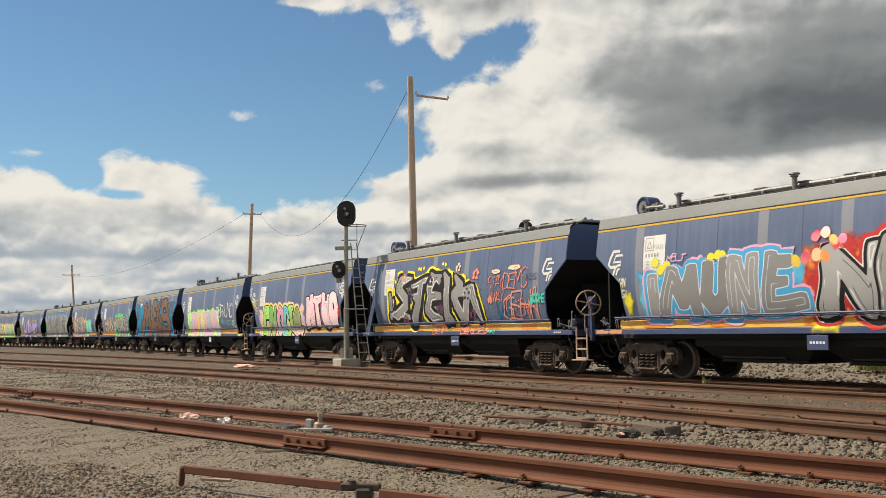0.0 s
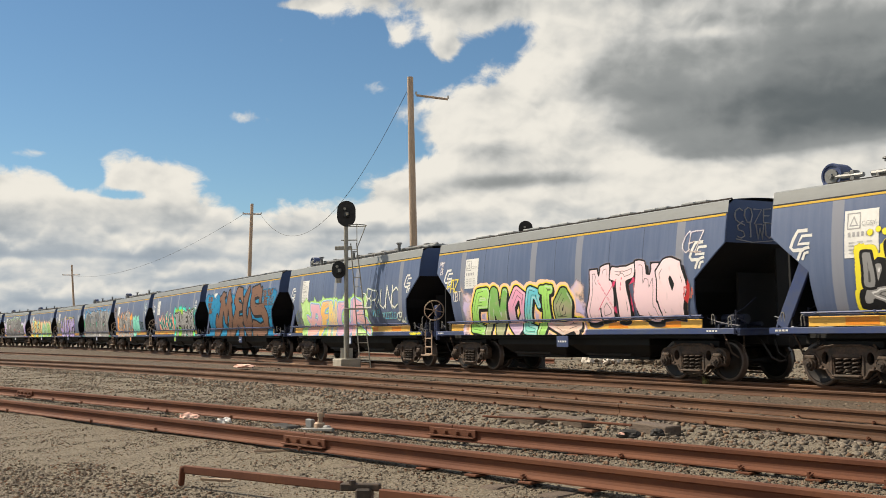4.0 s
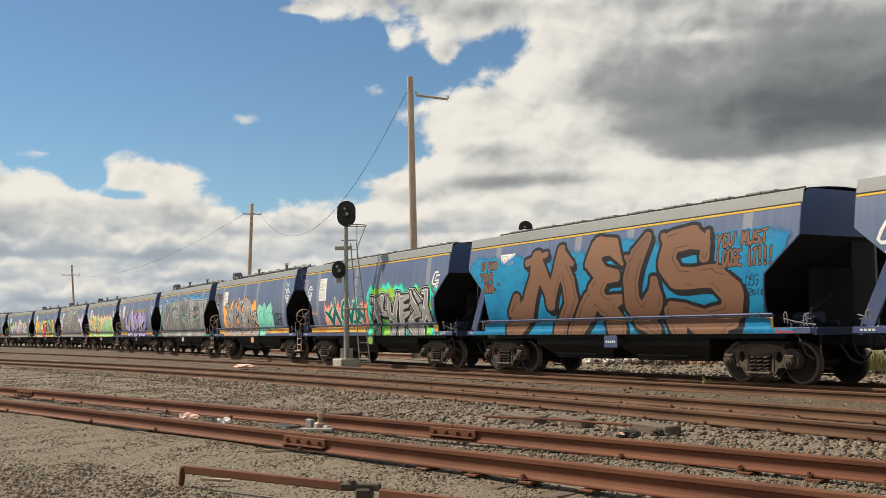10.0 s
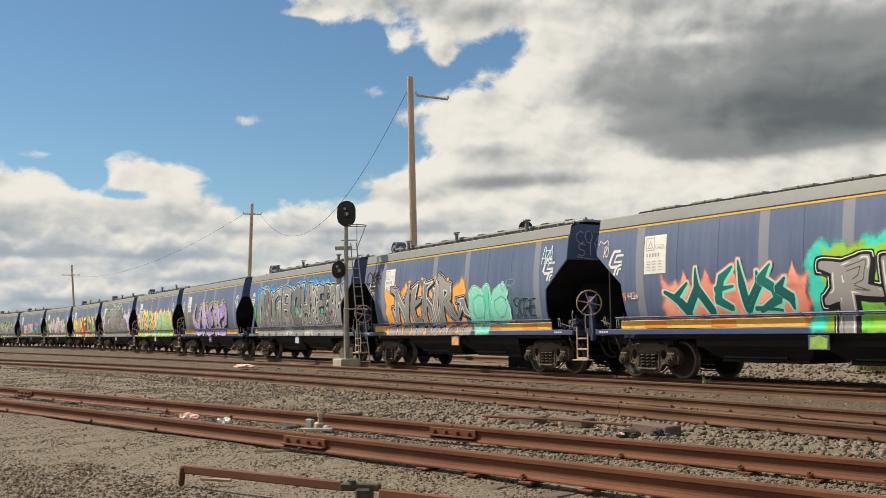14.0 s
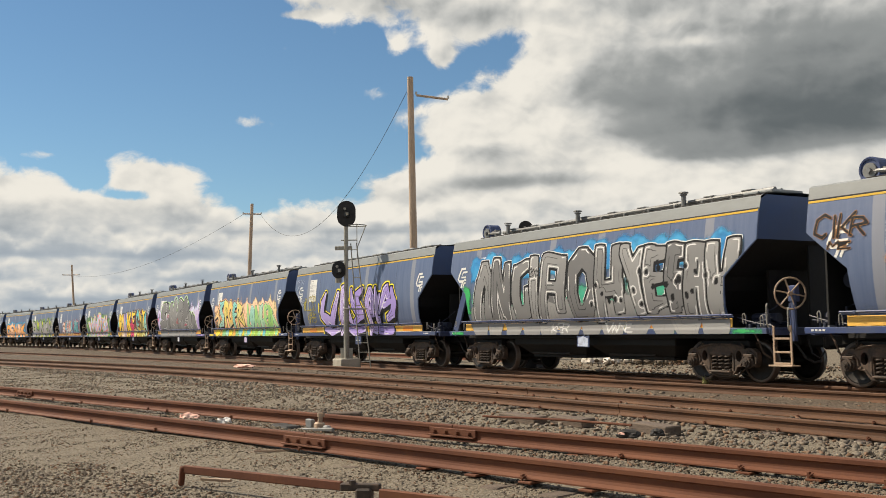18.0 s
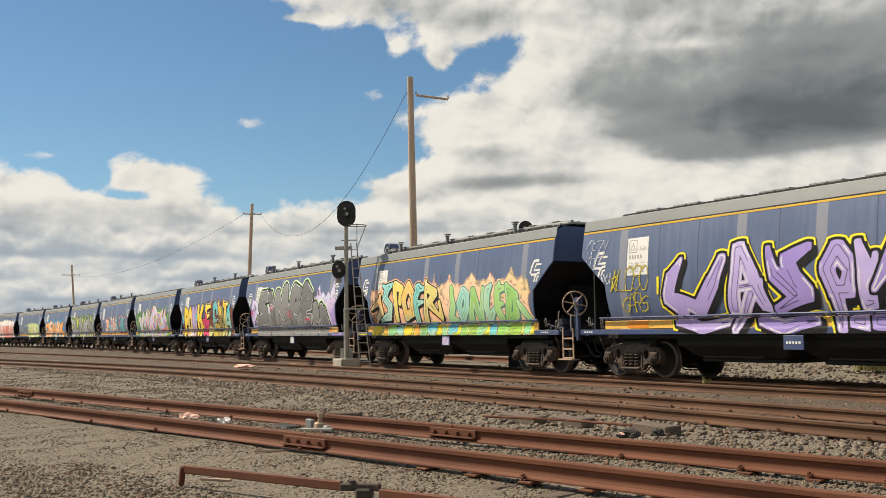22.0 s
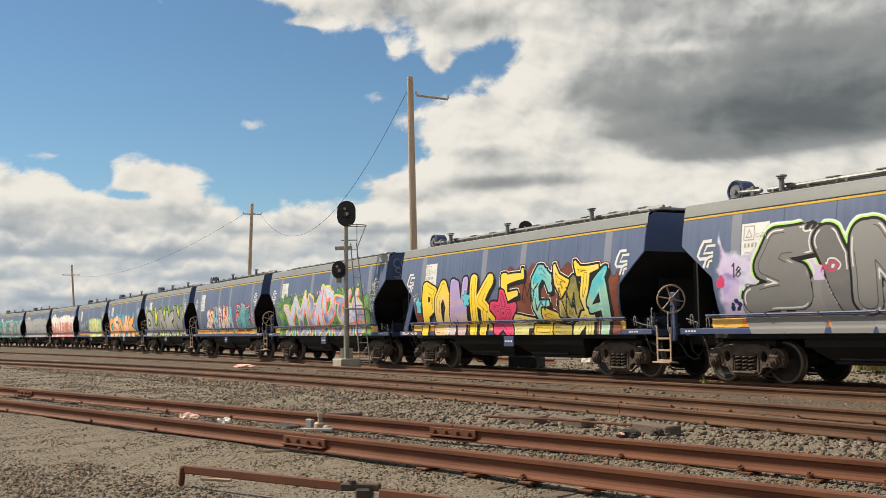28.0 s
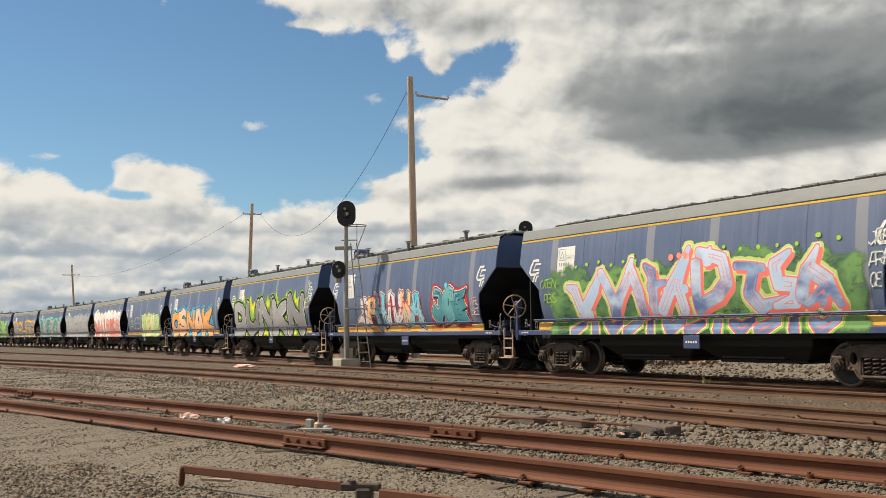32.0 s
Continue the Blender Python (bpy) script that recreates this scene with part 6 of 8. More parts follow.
    [word("SPHIUWA", -3.3, 1.6, 1.48, 2.55, .115, [PALEB, spray(245, 190, 130), CYAN, W], K, .02, SALM, .02, W, .02, 0, .03, 1.3, .3), tag("GM~N", -3.0, 1.4, 1.6, 2.5, RED, .022), cloud(2.3, 4.9, 1.45, 2.45, [RED, spray(200, 70, 65)], .2, 3.0, True), word("JOE", 2.5, 4.7, 1.5, 2.6, .17, [spray(60, 130, 145), spray(110, 170, 175)], K, .02, W, .03, RED, .05, .5, .05, .8, .3), dots(1, 3.3, 3.6, 2.6, 2.8, .09, [CYAN]), tag("ARU", 5.0, 5.5, 2.0, 2.25, W, .018), tag("SES", 5.0, 5.5, 1.7, 1.95, W, .018)],
    # silver letters with heavy black edges and yellow-green flames
    [cloud(-5.6, 5.2, LOW, 2.86, [LEAF, YEL], .3, 2.4, True), word("DUNKN", -5.4, 4.9, LOW, 2.9, .30, [PALE, GREY, SILV], K, .09, LEAF, .03, VINE, .04, 1.2, .08, .5, .2), tag("AS", 5.2, 5.7, 2.9, 3.4, W, .02), tag("ES", 5.1, 5.6, 2.3, 2.8, W, .02)],
    [cloud(-5.4, 4.6, LOW, 2.7, [SKY, CYAN], .3, 2.4, True), word("OSNAK", -5.3, 4.3, LOW, 2.75, .26, [ORG, PEACH], K, .05, SKY, .05, SKY, .05, 0, .06)],
    [cloud(-0.5, 5.2, LOW, 2.6, [spray(222, 218, 170), spray(190, 210, 150)], .25, 2.4), word("TEMP", -0.3, 5.0, LOW, 2.6, .22, [spray(185, 205, 140), spray(220, 210, 140), spray(225, 220, 175)], spray(130, 155, 100), .04, W, .03, LIME, .04, 0, .05), tag("AKES", -4.5, -1.0, 1.6, 2.4, W, .03)],
    [cloud(-5.8, 5.8, LOW, 3.2, [spray(235, 230, 225), spray(220, 210, 205)], .2), word("WHIRES", -5.4, 5.2, LOW, 2.5, .22, [spray(215, 125, 112), spray(228, 165, 150)], spray(170, 90, 85), .03, W, .05, W, .05, 0, .06)],
    [cloud(-5.6, 5.4, LOW, 3.1, [PALE, SILV], .15), word("MNEOS", -5.4, 5.2, LOW, 3.0, .26, [PALE, (0.450, 0.450, 0.450)], GREY, .05, PALE, .03, PALE, .1, 0, .05)],
    [word("AKEROW", -5.4, 5.4, LOW, 2.95, .22, [spray(80, 140, 140), spray(190, 165, 170)], K, .05, MINT, .04, MINT, .1, 0, .05)],
    [word("BOLTS", -5.2, 5.0, LOW, 2.8, .26, [SILV, GREY], K, .05, GOLD, .05, ORG, .12, 1, .05)],
    [word("RENOK", -5.2, 4.6, LOW, 2.9, .22, [LIME, GREY], K, .05, LIME, .04, LIME, .12, 0, .05)],
    [word("SPUD", -5.0, 4.6, LOW, 2.9, .26, [PINK, PEACH], K, .05, PALE, .04, PALE, .12, 0, .05)],
    [word("TWICE", -5.0, 4.6, LOW, 2.9, .22, [PALE, GREY], K, .05, CYAN, .04, CYAN, .12, 0, .05)],
    [word("HANOE", -5.0, 4.6, LOW, 2.9, .22, [TEAL, ORG], K, .05, LIME, .04, LIME, .12, 0, .05)],
]
# colours sprayed over the small hanging boards
BOARD_PAINT = {3: PALEB, 5: LEAF, 6: ORG, 7: PALEB, 9: LILAC, 10: W}
SPRAY_WORDS = ["grey and sky-blue lettering with a red-haloed piece", "silver lettering with yellow halo and red scrawls", "green and pink lettering beside white lettering", "pastel lettering with green halo and white tags",
               "brown lettering on a turquoise ground", "silver lettering on green beside teal lettering", "orange-edged brown lettering beside mint bubbles", "long silver lettering with blue clouds", "purple lettering edged in yellow",
               "yellow and green lettering with peach flames", "dark grey lettering with white shine", "yellow lettering on dark red with a pink star", "pale blue lettering edged in red on green", "pale scrawled lettering beside red-edged lettering",
               "grey lettering on green", "orange lettering edged in blue", "lime and pink lettering", "pale lettering edged in red", "silver-grey lettering", "teal-grey lettering", "yellow and brown lettering", "lime lettering", "pink lettering", "pale grey lettering", "teal and orange lettering"]
ROOF_PIPES = {0, 1, 3, 6, 7, 9, 10, 11, 13, 14, 15, 16, 18, 19, 21, 22, 24}
WHEEL_RIGHT = {0, 1, 3, 6, 7, 9, 10, 11, 13, 14, 15, 16, 18, 20, 21, 23}
END_TAGS = {2, 6, 12}


def build_end_tag(bm):
    """A looping two-line scrawl on the upright end sheet."""
    for row, (word_text, z) in enumerate((("COZE", 3.56), ("SIWU", 3.22))):
        for i, ch in enumerate(word_text):
            for stroke in STROKES[ch]:
                pts = [(6.492, -1.12 + 0.30 * i + 0.25 * u + 0.05 * row, z + 0.34 * v + 0.03 * (i % 2)) for u, v in stroke]
                path_rod(bm, pts, 0.016, 4)
    path_rod(bm, [(6.492, -1.1, 3.2), (6.492, -0.6, 3.14), (6.492, 0.1, 3.2)], 0.014, 4)


WAGONS = []
WHEELSETS = []


def bogie(wagon, x):
    b = part("bogie", shared("bogie_bolster", lambda bm: (box(bm, (0, 0, 0.62), (0.42, 1.9, 0.22), 0.02), box(bm, (0, 0, 0.34), (0.3, 1.9, 0.1), 0.02)), M["bogie"]), None, wagon, "grimy cast-iron two-axle bogie", pose(x, 0, 0))
    for side, turn in ((-1, 0), (1, 180)):
        f = pose(0, side * 0.98, 0, 0, 0, turn)
        part("side_frame", shared("side_frame", build_side_frame, M["bogie"]), None, b, at=f)
        for sx in (-0.19, 0.0, 0.19):
            part("spring", shared("spring", build_spring, M["bogie"]), None, b, at=f @ pose(sx, 0, 0))
        for ax in (-0.85, 0.85):
            part("axle_box", shared("axle_box", build_axle_box, M["bogie"]), None, b, at=f @ pose(ax, -0.06, 0))
    for ax in (-0.85, 0.85):
        def build(bm):
            for s, rot in ((-1, 0), (1, 180)):
                one = bmesh.new()
                build_wheel(one)
                tmp = bpy.data.meshes.new("tmp")
                one.to_mesh(tmp)
                one.free()
                tmp.transform(pose(0, s * 0.76, 0, 0, 0, rot))
                bm.from_mesh(tmp)
                bpy.data.meshes.remove(tmp)
            rod(bm, (0, -0.76, 0), (0, 0.76, 0), 0.08, 10)

        def build_tyres(bm):
            for s, rot in ((-1, 0), (1, 180)):
                one = bmesh.new()
                build_tyre(one)
                tmp = bpy.data.meshes.new("tmp")
                one.to_mesh(tmp)
                one.free()
                tmp.transform(pose(0, s * 0.76, 0, 0, 0, rot))
                bm.from_mesh(tmp)
                bpy.data.meshes.remove(tmp)

        me = shared("wheelset", build, [M["wheel"], M["tread"]], True)
        if "joined" not in me:
            # the bright tyres join the same turning mesh, with their own material
            bm = bmesh.new()
            bm.from_mesh(me)
            n = len(bm.faces)
            build_tyres(bm)
            bm.faces.ensure_lookup_table()
            for f in bm.faces[n:]:
                f.material_index = 1
                f.smooth = True
            bm.to_mesh(me)
            bm.free()
            me["joined"] = 1
        w = part("wheelset", me, None, b, at=pose(ax, 0, 0.46))
        WHEELSETS.append((w, ax))
    return b


def wagon(i):
    root = hub("grain_hopper_wagon")
    pipes, wheel = i in ROOF_PIPES, i in WHEEL_RIGHT
    tagged(root, "navy hopper wagon, " + SPRAY_WORDS[i], "railway wagon", "wagons of the grain train")
    body = part("hopper_body", shared("hopper_side", build_hull, M["hull"], True), None, root, "navy curved hopper sides")
    for s in (-1, 1):
        part("end_sheet", shared("end_sheet%d" % s, lambda bm: build_ends(bm, s, True), M["navy_end"]), None, body, "navy upright end sheet")
        # black colour puts in the deep shade below the upright sheet
        part("slope_sheet", shared("slope_sheet%d" % s, lambda bm: build_ends(bm, s, False), M["black"]), None, body, "sloping end sheet, black for deep shade")
    part("end_flange", shared("end_flange", build_end_frame, M["navy_end"]), None, body)
    part("graffiti", spray_mesh("graffiti", PIECES[i], 11 + i), None, body, SPRAY_WORDS[i])
    part("marking_panel", shared("marking_panel", build_plate, M["white"]), None, body, "white data panel")
    tagged(part("panel_lettering", shared("panel_ink", build_plate_ink, M["greymark"]), None, body), kind="stuff")
    tagged(part("panel_small_print", shared("panel_small", build_plate_small, M["faint"]), None, body), kind="stuff")
    part("class_letters", CLASS_TEXT, None, body, at=pose(-4.29, -1.462, 3.15))
    for x in (-5.95, 5.42):
        for key in EMBLEM:
            part("emblem_bar", shared("emblem_" + key, lambda bm: build_emblem_bar(bm, key), M["white"]), None, body, "white slanted emblem bar", pose(x - 0.03, 0, 0))
    roof = part("roof", shared("roof", build_roof, M["roof"]), None, root, "pale grey roof")
    for s in (-1, 1):
        part("yellow_stripe", shared("stripe", lambda bm: box(bm, (0, 0, 3.745), (12.98, 0.012, 0.045), 0.002), M["stripe"]), None, roof, "thin yellow stripe", pose(0, s * 1.352, 0))
    if pipes:
        part("roof_pipe", shared("roof_pipe", build_roof_pipe, M["pipe"]), None, roof)
        part("roof_pipe", shared("roof_pipe_two", lambda bm: rod(bm, (-4.6, -0.40, 4.25), (6.3, -0.40, 4.25), 0.045, 8), M["pipe"]), None, roof)
        winch = part("roof_winch", shared("roof_winch", build_drum, M["navy_sill"]), None, roof, "blue round winch housing", pose(-5.55, -0.45, 0))
        part("winch_gear", shared("winch_gear", build_winch_gear, M["pipe"]), None, winch)
        for x in (-4.1, -0.6, 3.6):
            part("vent", shared("vent", build_vent, M["pipe"]), None, roof, "small mushroom roof vent", pose(x, 0, 0))
        for k in range(9):
            part("pipe_bracket", shared("pipe_bracket", build_pipe_bracket, M["pipe"]), None, roof, at=pose(-4.1 + 1.2 * k, 0, 0))
        part("end_hatch", shared("hatch", build_hatch, M["roof"]), None, roof, at=pose(5.9, 0.1, 0.03))
    else:
        for k in range(8):
            part("hatch", shared("hatch", build_hatch, M["roof"]), None, roof, "low grey roof hatch", pose(-4.6 + 1.36 * k, 0, 0))
    if not pipes:
        part("roof_rail", shared("roof_rail", lambda bm: box(bm, (0.5, -0.99, 4.135), (11.6, 0.05, 0.055), 0.006), M["wheel"]), None, roof, "thin black rail along the roof edge")
    part("walkway", shared("walkway", build_walkway, M["wheel"]), None, roof, "dark roof walkway")
    part("dark_line", shared("dark_line", lambda bm: box(bm, (0, 0, 3.785), (12.98, 0.010, 0.03), 0.002), M["ink"]), None, roof, "thin dark line above the stripe", pose(0, -1.350, 0))
    if i in END_TAGS:
        part("end_tag", shared("end_tag", build_end_tag, M["greymark"]), None, root, "pale scrawled tag on the end sheet")
    under = part("underframe", shared("centre_sill", build_centre_sill, M["black"]), None, root, "black steel underframe")
    for x in (-1.75, 1.75):
        part("discharge_chute", shared("chute", build_chute, M["black"]), None, under, "black hopper discharge chute", pose(x, 0, 0))
        part("chute_neck", shared("chute_neck", build_chute_neck, M["black"]), None, under, at=pose(x, 0, 0))
        part("slide_gate", shared("chute_gate", build_chute_gate, M["black"]), None, under, at=pose(x, 0, 0))
        part("gate_rod", shared("gate_rod", build_gate_rod, M["wheel"]), None, under, at=pose(x, 0, 0))
    for s in (-1, 1):
        part("side_sill", shared("side_sill", build_sill, M["navy_sill"]), None, root, "navy side sill", pose(0, s * 1.40, 0, 0, 0, 0 if s < 0 else 180))
    board = part("yellow_board", shared("board", lambda bm: box(bm, (0, 0, 1.325), (11.3, 0.03, 0.20), 0.004), M["yellow"]), None, root, "yellow lower side board", pose(0, -1.395, 0))
    for x in (-4.4, -2.2, 0.4, 2.7, 4.6):
        part("reflector", shared("reflector", lambda bm: box(bm, (0, 0, 1.325), (0.75, 0.008, 0.15), 0.001), M["orange"]), None, board, "orange reflector patch", pose(x, -0.016, 0))
    low = spray_mesh("board_graffiti", PIECES[i], 11 + i, True)
    if low:
        part("board_graffiti", low, None, root, "sprayed lettering running over board and sill")
    if i in BOARD_PAINT:
        blot = shared("board_blot%d" % i, lambda bm: bm.faces.new([bm.verts.new(q) for q in [(-0.22, -0.021, 0.78), (0.2, -0.021, 0.77), (0.23, -0.021, 0.98), (0.02, -0.021, 1.04), (-0.2, -0.021, 1.0)]]), worn("sprayed_board_%d" % i, BOARD_PAINT[i], (0.05, 0.06, 0.10)))
        part("board_paint", blot, None, root, "sprayed patch on the small board", pose(0.35, -1.42, 0))
    part("air_pipe", shared("pipe_rail", build_pipe_rail, M["navy_sill"]), None, root, at=pose(0, -1.50, 0))
    part("name_board", shared("name_board", lambda bm: (box(bm, (0, 0, 0.90), (0.52, 0.03, 0.30), 0.006), box(bm, (0.0, 0.02, 1.06), (0.06, 0.02, 0.12), 0.003)), M["navy_sill"]), None, root, "small navy board hung under the sill", pose(0.35, -1.42, 0))
    tagged(part("board_lettering", shared("board_marks", lambda bm: [box(bm, (-0.16 + 0.08 * k, -0.018, 0.90), (0.05, 0.004, 0.05)) for k in range(5)], M["white"]), None, root, at=pose(0.35, -1.42, 0)), kind="stuff")
    for x in (-6.15, 6.15):
        part("end_platform", shared("platform", build_platform, M["navy_sill"]), None, root, at=pose(x, 0, 0, 0, 0, 0 if x > 0 else 180))
        part("end_gear", shared("end_gear", build_gear, M["gear"]), None, root, "pipes and air cylinder on the end platform", pose(x, 0, 0))
        part("coupler", shared("coupler", build_coupler, M["wheel"]), None, root, at=pose(6.75 if x > 0 else -6.75, 0, 0, 0, 0, 0 if x > 0 else 180))
        for off in (-0.22, 0.28):
            part("hand_loop", shared("hand_loop", build_loop, M["galv"]), None, root, "pale bent hand loop", pose(x + off, 0, -0.06 if off > 0 else 0.0))
        part("brake_hose", shared("brake_hose", build_hose, M["wheel"]), None, root, "dark brake hose", pose(6.2 if x > 0 else -6.2, 0, 0, 0, 0, 0 if x > 0 else 180))
        part("side_hose", shared("side_hose", build_side_hose, M["bogie"]), None, root, at=pose(x - 0.2, 0, 0))
        part("chain", shared("chain", build_chain, M["bogie"]), None, root, "hanging rusty chain", pose(x - 0.1, 0, 0))
        tagged(part("sill_lettering", shared("sill_marks", lambda bm: [box(bm, (k * 0.09, -1.438, 1.15), (0.06, 0.004, 0.04)) for k in range(4)], M["white"]), None, root, at=pose(x - 0.3, 0, 0)), kind="stuff")
    if wheel:
        part("brake_stand", shared("brake_stand", build_brake_stand, M["navy_sill"]), None, root, "brake column on the end platform", pose(7.08, -1.22, 1.92))
        brake_wheel(root, pose(7.08, -1.22, 1.92) @ pose(0.05, 0, 0, 0, 0, 62))
        step_ladder(root, pose(7.04, -1.40, 0))
        part("grab_rail", shared("grab_rail", build_grab_rail, M["galv"]), None, root, at=pose(6.68, -1.40, 0))
        part("grab_rail", shared("grab_rail", build_grab_rail, M["galv"]), None, root, at=pose(7.25, -1.40, -0.1))
    if i + 1 < 25 and (i + 1) in WHEEL_RIGHT:
        part("round_tank", shared("round_tank", build_round_tank, M["gear"], False), None, root, "navy air reservoir", pose(-5.85, -0.45, 0))
    else:
        part("end_brace", shared("end_brace", build_brace, M["navy_sill"]), None, root, "navy diagonal end brace", pose(-6.05, -1.28, 1.85))
    for x in (-5.0, 5.0):
        bogie(root, x)
    WAGONS.append(root)


for n_wagon in range(25):
    wagon(n_wagon)


# ---- sky ----
def build_clouds():
    """A far sheet of broken cloud, thick and dark on one side, with heaped cumulus low down."""
    k = Net("cloud_sheet")
    v = k.attr("place", True)
    mask, dark = k.attr("cover"), k.attr("dark")

    def shifted(dx, dy):
        n = k.n("ShaderNodeVectorMath")
        k.link(v, n.inputs[0])
        n.inputs[1].default_value = (dx, dy, 0)
        return n.outputs[0]

    def warped(vec, scale, amount):
        """Pull the coordinates about, so that edges curl."""
        n = k.n("ShaderNodeTexNoise")
        n.inputs["Scale"].default_value, n.inputs["Detail"].default_value = scale, 3.0
        k.link(vec, n.inputs["Vector"])
        m = k.n("ShaderNodeVectorMath")
        m.operation = "MULTIPLY_ADD"
        k.link(n.outputs["Color"], m.inputs[0])
        m.inputs[1].default_value = (amount, amount, 0)
        k.link(vec, m.inputs[2])
        return m.outputs[0]

    def field(vec, detail, rough=0.55):
        big = k.noise(0.8, vec, 2, 0.5)
        mid = k.noise(2.0, warped(vec, 1.3, 0.45), detail, rough)
        a = k.math("MULTIPLY", k.math("SUBTRACT", big, 0.5), 0.7)
        return k.math("ADD", a, k.math("MULTIPLY", k.math("SUBTRACT", mid, 0.5), 1.7))

    def billow(vec):
        """Rounded heads: folded noise, bright on the crests."""
        n = k.noise(3.1, warped(vec, 2.2, 0.30), 5, 0.52)
        return k.math("MULTIPLY", k.math("ABSOLUTE", k.math("SUBTRACT", n, 0.5)), -3.0)

    stretch = k.n("ShaderNodeVectorMath")
    stretch.operation = "MULTIPLY"
    k.link(v, stretch.inputs[0])
    stretch.inputs[1].default_value = (0.45, 1.5, 1.0)
    streaky = stretch.outputs[0]
    thick = k.math("ADD", mask, field(v, 12, 0.6))
    dens = k.ramp(thick, 0.38, 0.72)
    calm = k.math("SUBTRACT", 1.0, k.math("MULTIPLY", k.ramp(dark, 0.25, 0.8), 0.45))
    lift = k.math("SUBTRACT", field(shifted(-0.10, 0.16), 3, 0.45), field(v, 3, 0.45))
    puff = k.math("SUBTRACT", billow(shifted(-0.03, 0.07)), billow(v))
    relief = k.math("MULTIPLY", k.math("ADD", k.math("MULTIPLY", lift, 0.58), k.math("MULTIPLY", puff, 0.17)), calm)
    core = k.math("MULTIPLY", k.ramp(thick, 0.65, 1.7), 0.08)
    soft = k.math("MULTIPLY", k.math("SUBTRACT", k.noise(1.5, warped(streaky, 0.8, 0.35), 3, 0.45), 0.5), 0.62)
    tone = k.math("ADD", k.math("ADD", dark, relief), k.math("ADD", soft, core))
    low = k.attr("low")
    c = k.mix(k.ramp(tone, -0.05, 0.50), srgb(240, 235, 224), k.mix(low, srgb(196, 196, 192), srgb(182, 189, 194)))
    c = k.mix(k.ramp(tone, 0.32, 0.80), c, k.mix(low, srgb(146, 149, 148), srgb(156, 167, 178)))
    c = k.mix(k.ramp(tone, 0.74, 1.36), c, srgb(100, 106, 108))
    em = k.n("ShaderNodeEmission")
    k.link(c, em.inputs[0])
    em.inputs[1].default_value = 0.82
    tr = k.n("ShaderNodeBsdfTransparent")
    ms = k.n("ShaderNodeMixShader")
    k.link(dens, ms.inputs[0])
    k.link(tr.outputs[0], ms.inputs[1])
    k.link(em.outputs[0], ms.inputs[2])
    k.link(ms.outputs[0], k.out.inputs[0])
    # azimuth from the line of sight and elevation, in degrees
    az = np.concatenate([np.linspace(-60, -28.5, 24), np.linspace(-28, 28, 430), np.linspace(28.5, 60, 24)])
    el = np.concatenate([np.linspace(-1, 20, 230), np.linspace(20.5, 48, 36)])
    na, ne = len(az), len(el)
    A, E = np.meshgrid(az, el)
    base = math.atan2(-8.166 + 18.182, -17.236)
    # the sheet runs low and far towards the horizon, nearer overhead
    R = np.interp(E, [-1, 8, 11, 48], [4700, 4600, 1500, 1300])
    th = base - np.radians(A)
    er = np.radians(E)
    P = np.stack([R * np.cos(th) * np.cos(er), -18.2 + R * np.sin(th) * np.cos(er), 1.2 + R * np.sin(er)], -1)

    def blob(a, e, sa, se, amp):
        return amp * np.exp(-((A - a) / sa) ** 2 - ((E - e) / se) ** 2)

    def step(x):
        return 1 / (1 + np.exp(-np.clip(x, -30, 30)))

    # the bank to one side, the band overhead and the heaped clouds below
    side = np.interp(E, [0, 8.1, 9.1, 10, 11, 12.6, 13.8, 15.1, 17.3, 19, 26], [-6, -5, -2.7, -1.2, -1.5, -1.2, 1.1, 3.6, 5.4, 2, -8])
    band = np.interp(A, [-40, -14, -11, -8.3, -5.8, -3.3, -0.8, 2.1, 3.4, 5.6, 20], [26, 21.0, 20.0, 18.7, 17.9, 17.3, 17.3, 16.5, 16.7, 16.8, 17])
    top = np.interp(A, [-60, -28, -23.5, -20.5, -19.2, -17.5, -15, -12.8, -11.1, -8, -5, -2], [9.0, 9.0, 8.7, 8.1, 9.0, 9.5, 9.2, 7.7, 7.0, 7.5, 7.9, 9])
    bank = step((A - side) / 1.3) * (1.0 + 0.7 * step((A - side - 4) / 1.5))
    lower = step((top - E) / 0.75) * (0.95 + 0.4 * step((top - 1.6 - E) / 0.5))
    cover = np.maximum(np.maximum(bank, lower), step((E - band) / 0.55) * 1.05)
    dark = np.full(A.shape, 0.06)
    # the rain-grey bank with its flat base, paler towards its upper edge
    base_e = np.interp(A, [6, 9, 11, 12.5, 17, 24, 40], [12.2, 11.2, 10.2, 9.4, 9.0, 9.6, 11])
    left_a = np.interp(E, [9, 10.5, 12, 14, 16, 18.5, 30], [12.5, 10.8, 9.6, 8.0, 9.8, 9.0, 7])
    weight = np.interp(E, [9, 11, 13, 15, 16.2, 17.2, 19, 30], [0.86, 0.80, 0.66, 0.50, 0.36, 0.24, 0.40, 0.45])
    dark += step((E - base_e) / 0.22) * step((A - left_a) / 0.9) * weight
    # rows of low cumulus, one behind the other: flat grey bases under bright heads
    rows = np.full(A.shape, 0.12)
    for n, (foot, tall, f) in enumerate([(0.2, 0.7, 1.3), (0.9, 0.9, 1.0), (1.8, 1.1, 0.8), (2.9, 1.3, 0.62), (4.2, 1.7, 0.5), (5.6, 2.2, 0.36)]):
        heads = 0.55 * np.abs(np.sin(f * A + 2.1 * n)) + 0.3 * np.abs(np.sin(2.3 * f * A + n)) + 0.22 * np.abs(np.sin(5.1 * f * A + 3 * n))
        crest = foot + tall * heads
